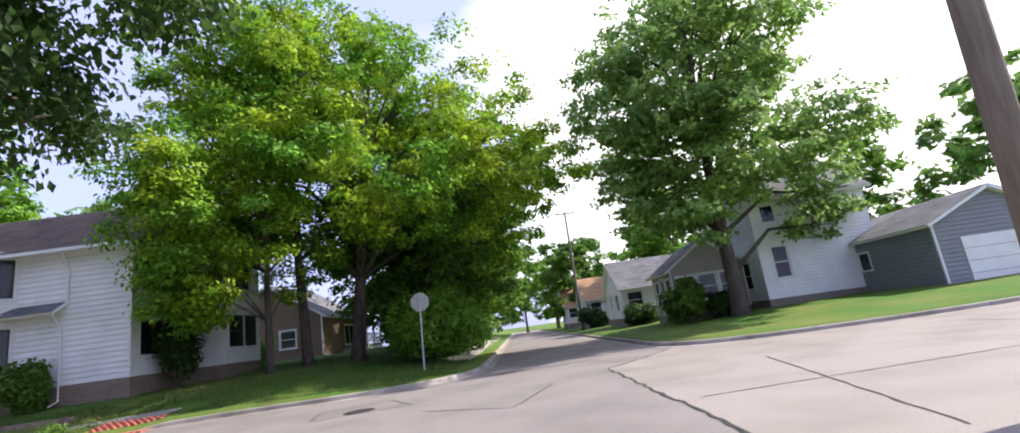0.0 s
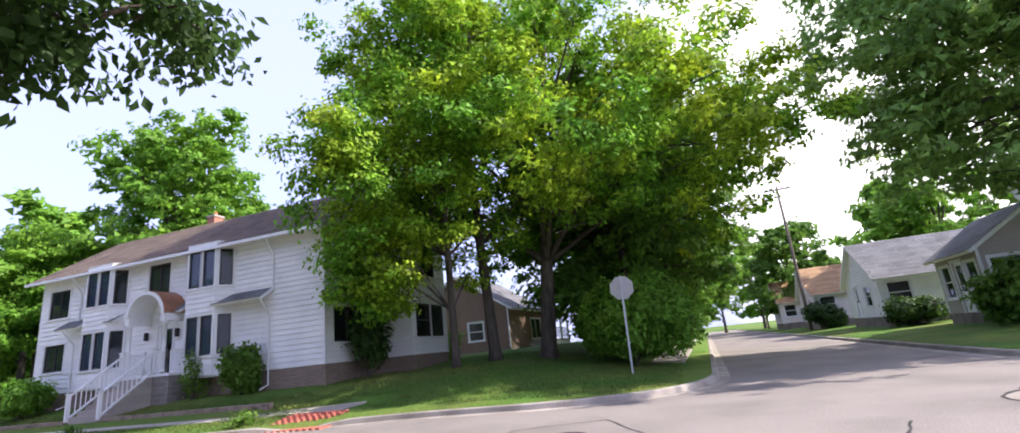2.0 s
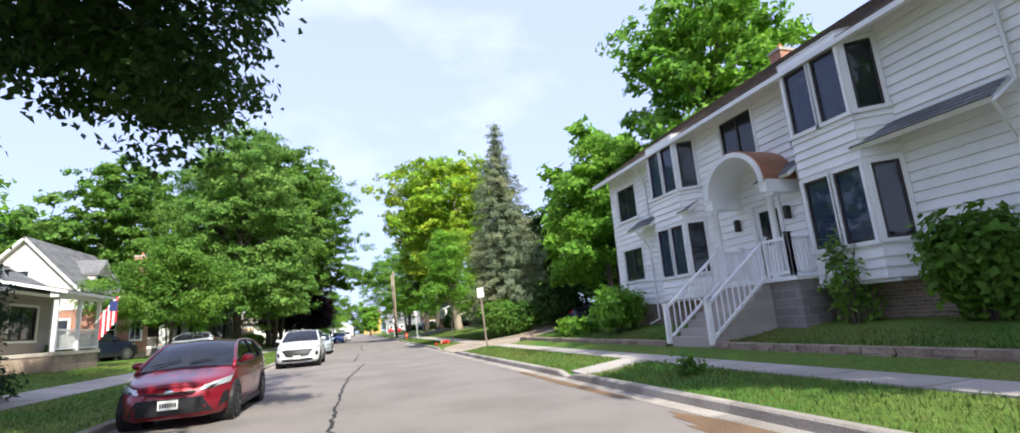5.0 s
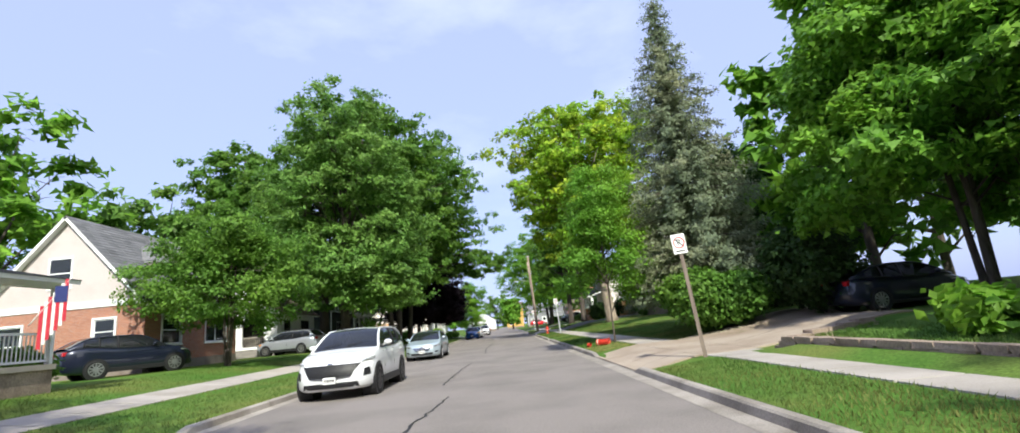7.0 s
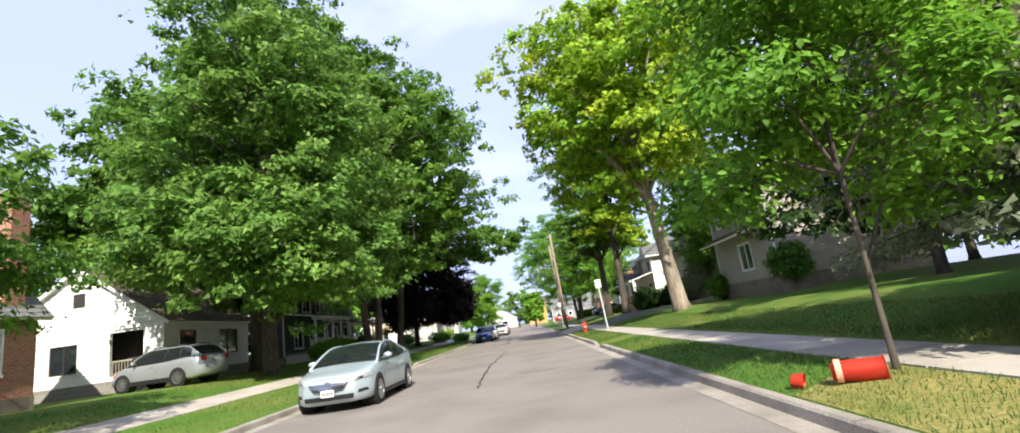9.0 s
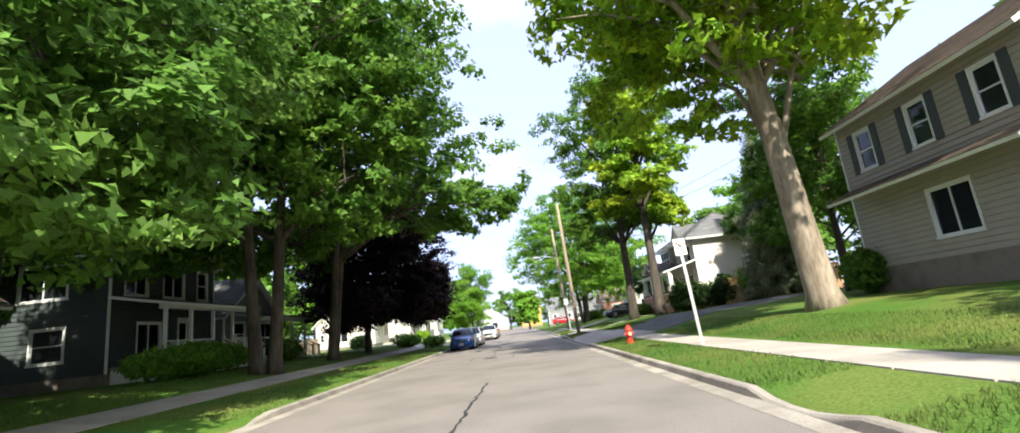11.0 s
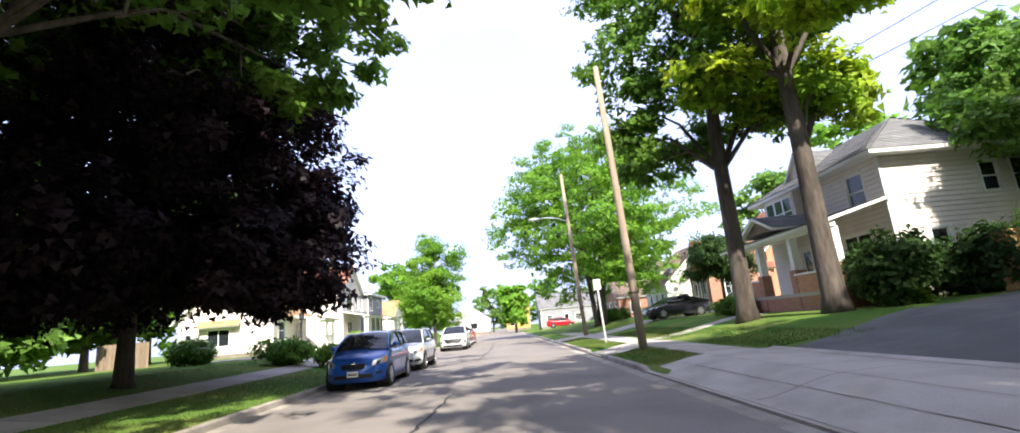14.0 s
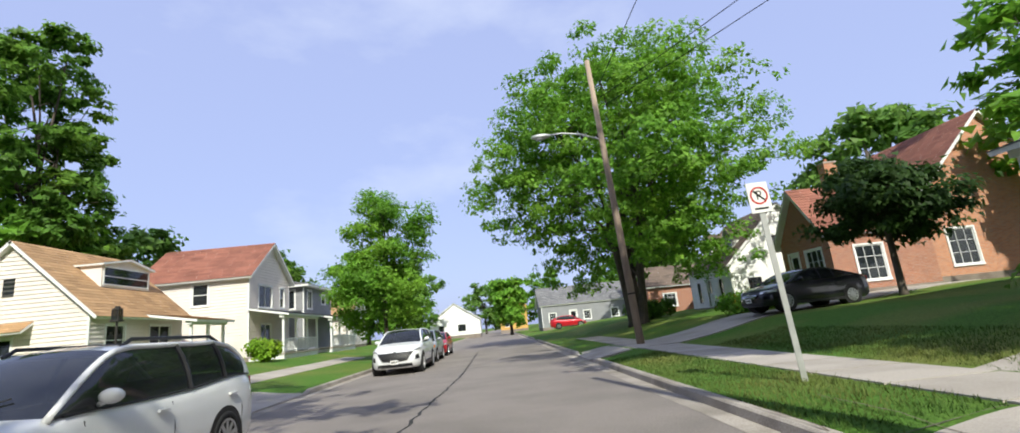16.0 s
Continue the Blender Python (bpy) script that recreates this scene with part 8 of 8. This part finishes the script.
# ---- grass blades along the verges ----
def verge_grass(name, regions, label, seed, height=0.055):
    rng = np.random.default_rng(seed)
    pts = []
    for x0, x1, y0, y1, n in regions:
        q = np.stack([rng.uniform(x0, x1, n), rng.uniform(y0, y1, n)], -1)
        q = q[road_sd(q[:, 0], q[:, 1]) > 0.2]
        for s, a, b in GAPS:
            q = q[~((q[:, 0] * s > 4.0) & (q[:, 0] * s < 9) & (q[:, 1] > a) & (q[:, 1] < b))]
        q = q[(np.abs(q[:, 0] - 6.9) > 0.78) | (q[:, 1] < 17.3) | (q[:, 1] > 130)]
        q = q[(np.abs(q[:, 0] + 8.6) > 0.72) | (q[:, 1] < 15.6)]
        pts.append(q)
    q = np.concatenate(pts)
    n = len(q)
    z = lawn_h(q[:, 0], q[:, 1])
    a = rng.uniform(0, 2 * math.pi, n)
    h = height * rng.uniform(0.5, 1.5, n)
    w = rng.uniform(0.006, 0.013, n)
    lean = rng.normal(0, 0.5, (n, 2)) * h[:, None]
    c, s = np.cos(a) * w, np.sin(a) * w
    v = np.stack([np.c_[q[:, 0] - c, q[:, 1] - s, z - 0.02], np.c_[q[:, 0] + c, q[:, 1] + s, z - 0.02], np.c_[q[:, 0] + lean[:, 0], q[:, 1] + lean[:, 1], z + h]], 1).reshape(-1, 3)
    me = bpy.data.meshes.new(name)
    me.vertices.add(len(v))
    me.vertices.foreach_set("co", v.ravel())
    me.loops.add(3 * n)
    me.loops.foreach_set("vertex_index", np.arange(3 * n))
    me.polygons.add(n)
    me.polygons.foreach_set("loop_start", np.arange(n) * 3)
    me.materials.append(M["blade"])
    me.update()
    return tagged(new(name, me), label, "grass", kind="stuff")


verge_grass("grass", [(4.5, 9.5, 13.94, 38.81, 60000), (4.5, 10.5, 44.61, 83.58, 90000), (4.5, 10, 93.52, 113.42, 60000), (-12, -4.5, 14, 47.1, 50000), (-12, -4.5, 47.1, 109.27, 60000), (6.5, 18, 4, 16, 40000)], "short uneven blades of mown grass", 3)


# ---- marks on the road ----
def ribbon(name, pts, width, mat, label, category, seed=1, lift=0.005, jitter=0.05, on=None):
    rng = random.Random(seed)
    bm = bmesh.new()
    prev = None
    P = [Vector((*p, 0)) for p in pts]
    out = []
    for a, b in zip(P, P[1:]):
        n = max(1, int((b - a).length / 0.25))
        out += [a.lerp(b, k / n) for k in range(n)]
    out.append(P[-1])
    for i, p in enumerate(out):
        d = (out[min(i + 1, len(out) - 1)] - out[max(i - 1, 0)]).normalized()
        s = Vector((-d.y, d.x, 0))
        c = p + s * rng.uniform(-jitter, jitter)
        w = width * rng.uniform(0.5, 1.3) / 2
        z = (on(c.x, c.y) if on else float(road_h(c.x, c.y))) + lift
        row = [bm.verts.new((c.x - s.x * w, c.y - s.y * w, z)), bm.verts.new((c.x + s.x * w, c.y + s.y * w, z))]
        if prev:
            bm.faces.new((prev[0], prev[1], row[1], row[0]))
        prev = row
    return tagged(new(name, finish(name, bm, mat)), label, category, kind="structure")


for k, pts in enumerate([[(-0.3, 17.26), (-0.6, 23.06), (-0.5, 31.35), (0.1, 38.81)], [(-0.35, 41.3), (-0.3, 45.44), (-0.1, 48.76)], [(-0.25, 83.99), (-0.4, 88.96), (-0.2, 93.52)], [(0.2, 55.39), (0.0, 62.02), (0.2, 71.97)], [(-0.2, 105.13), (0.1, 115.08), (0.0, 130)], [(1.2, 57.46), (3.6, 58.04)], [(-3.0, 76.11), (3.8, 76.78)], [(-3.0, 117.56), (1.0, 118.06)]]):
    ribbon("road_crack", pts, 0.06, "tar", "dark tar-filled crack in the asphalt", "crack", k)
seam = [tuple(CROSS_AT + CROSS_DIR * s + CROSS_N * -3.7) for s in np.arange(-24.2, -8.1, 2.0)] + [(7.0, -3.2)]
ribbon("road_joint", seam, 0.07, "tar", "dark joint between asphalt and concrete", "joint", 21)
for k, (a, b) in enumerate([((-5.4, -1.8), (1.5, -3.6)), ((-2.2, -0.6), (-1.4, -16.0)), ((-6.0, -9.0), (3.5, -9.6))]):
    ribbon("road_joint", [a, b], 0.035, "tar", "thin dark joint between concrete slabs", "joint", 30 + k, jitter=0.015)


# joints and cracks in the drive aprons
for k, (pts, w) in enumerate([([(4.5, 83.58), (4.5, 94.35)], 0.03), ([(5.35, 83.58), (5.35, 94.35)], 0.03), ([(6.1, 83.91), (6.1, 94.35)], 0.025), ([(7.7, 84.41), (7.7, 94.6)], 0.05), ([(4.6, 88.96), (7.7, 89.54)], 0.025), ([(4.5, 100.82), (4.5, 104.47)], 0.03), ([(5.3, 100.82), (5.3, 104.47)], 0.025), ([(4.6, 102.81), (7.6, 102.64)], 0.025),
                              ([(6.1, 39.64), (6.1, 44.78)], 0.03), ([(7.7, 40.14), (7.7, 45.11)], 0.03), ([(4.6, 41.79), (6.0, 42.37), (7.5, 42.21), (10.5, 43.78)], 0.045), ([(5.2, 44.12), (6.8, 43.45), (8.5, 44.45)], 0.03), ([(4.7, 40.63), (5.9, 40.97), (7.4, 40.63)], 0.03), ([(5.3, 113.59), (5.3, 118.39)], 0.025)]):
    ribbon("drive_joint", pts, w * 0.7, "joint", "thin dark joint in the concrete apron", "joint", 60 + k, jitter=0.03 if k > 9 else 0.012, on=drive_h, lift=0.026)


def manhole(x, y, half):
    t = thing("manhole", pose(x, y, 0.0), "round iron manhole cover in a sawn patch", "manhole")
    bm = bmesh.new()
    bmesh.ops.create_cone(bm, cap_ends=True, segments=28, radius1=half, radius2=half - 0.01, depth=0.012, matrix=pose(0, 0, 0.006))
    part("cover", bm, "iron", t)
    bm = bmesh.new()
    for k in range(-3, 4):
        L = math.sqrt(max(0.0, (half - 0.06) ** 2 - (k * 0.085) ** 2))
        if L > 0.03:
            box(bm, -L, L, k * 0.085 - 0.015, k * 0.085 + 0.015, 0.012, 0.018)
    part("tread", bm, "iron", t)
    return t


manhole(2.36, 5.74, 0.36)
manhole(-0.36, 82.75, 0.33)
for k, pts in enumerate([[(1.85, 6.7), (3.2, 6.9), (3.8, 5.3), (2.2, 4.5), (1.85, 6.7)], [(0.72, 4.0), (-0.52, 2.2), (2.2, 1.2)], [(-1.2, 81.42), (0.75, 81.25), (0.75, 83.99), (-1.3, 84.24), (-1.2, 81.42)]]):
    ribbon("road_joint", pts, 0.035, "tar", "sawn edge of a road patch", "joint", 40 + k, jitter=0.02)


def litter(x0, x1, y0, y1, label, seed, mat="soil"):
    """An uneven patch of dirt on the road, by the kerb."""
    rng = np.random.default_rng(seed)
    bm = bmesh.new()
    n = 26
    c = bm.verts.new(((x0 + x1) / 2, (y0 + y1) / 2, 0.006))
    ring = []
    for k in range(n):
        a = 2 * math.pi * k / n
        f = rng.uniform(0.75, 1.1)
        ring.append(bm.verts.new(((x0 + x1) / 2 + f * (x1 - x0) / 2 * math.cos(a), (y0 + y1) / 2 + f * (y1 - y0) / 2 * math.sin(a), 0.005)))
    for k in range(n):
        bm.faces.new((c, ring[k], ring[(k + 1) % n]))
    return tagged(new("dirt", finish("dirt", bm, mat)), label, "dirt", kind="structure")


litter(3.5, 4.3, 15.6, 20.6, "orange-brown leaf litter along the gutter", 1)
litter(3.9, 4.28, 21.4, 28.6, "orange-brown leaf litter along the gutter", 2)


def pavers(x0, y0, nx, ny, ang, label):
    base = thing("paver_pad", pose(x0, y0, 0, 0, 0, ang), label, "pavers", kind="structure")
    bm = bmesh.new()
    box(bm, 0.003, 0.197, 0.003, 0.097, -0.05, 0.0, bevel=0.004)
    me = finish("paver", bm, "brick_paver")
    for i in range(nx):
        for j in range(ny):
            u = Vector((i * 0.2 + 0.1 * (j % 2), j * 0.1, 0))
            wx = Matrix.Rotation(radians(ang), 3, "Z") @ u
            piece("paver", me, base, pose(u.x, u.y, (drive_h(x0 + wx.x, y0 + wx.y) if road_sd(x0 + wx.x, y0 + wx.y) > 0.15 else float(road_h(x0 + wx.x, y0 + wx.y))) + 0.04))
    return base


pavers(5.0, 12.5, 6, 18, 0, "red brick paver pad at the kerb ramp")
pavers(-7.6, -3.3, 7, 13, 0, "red brick paver pad at the corner")
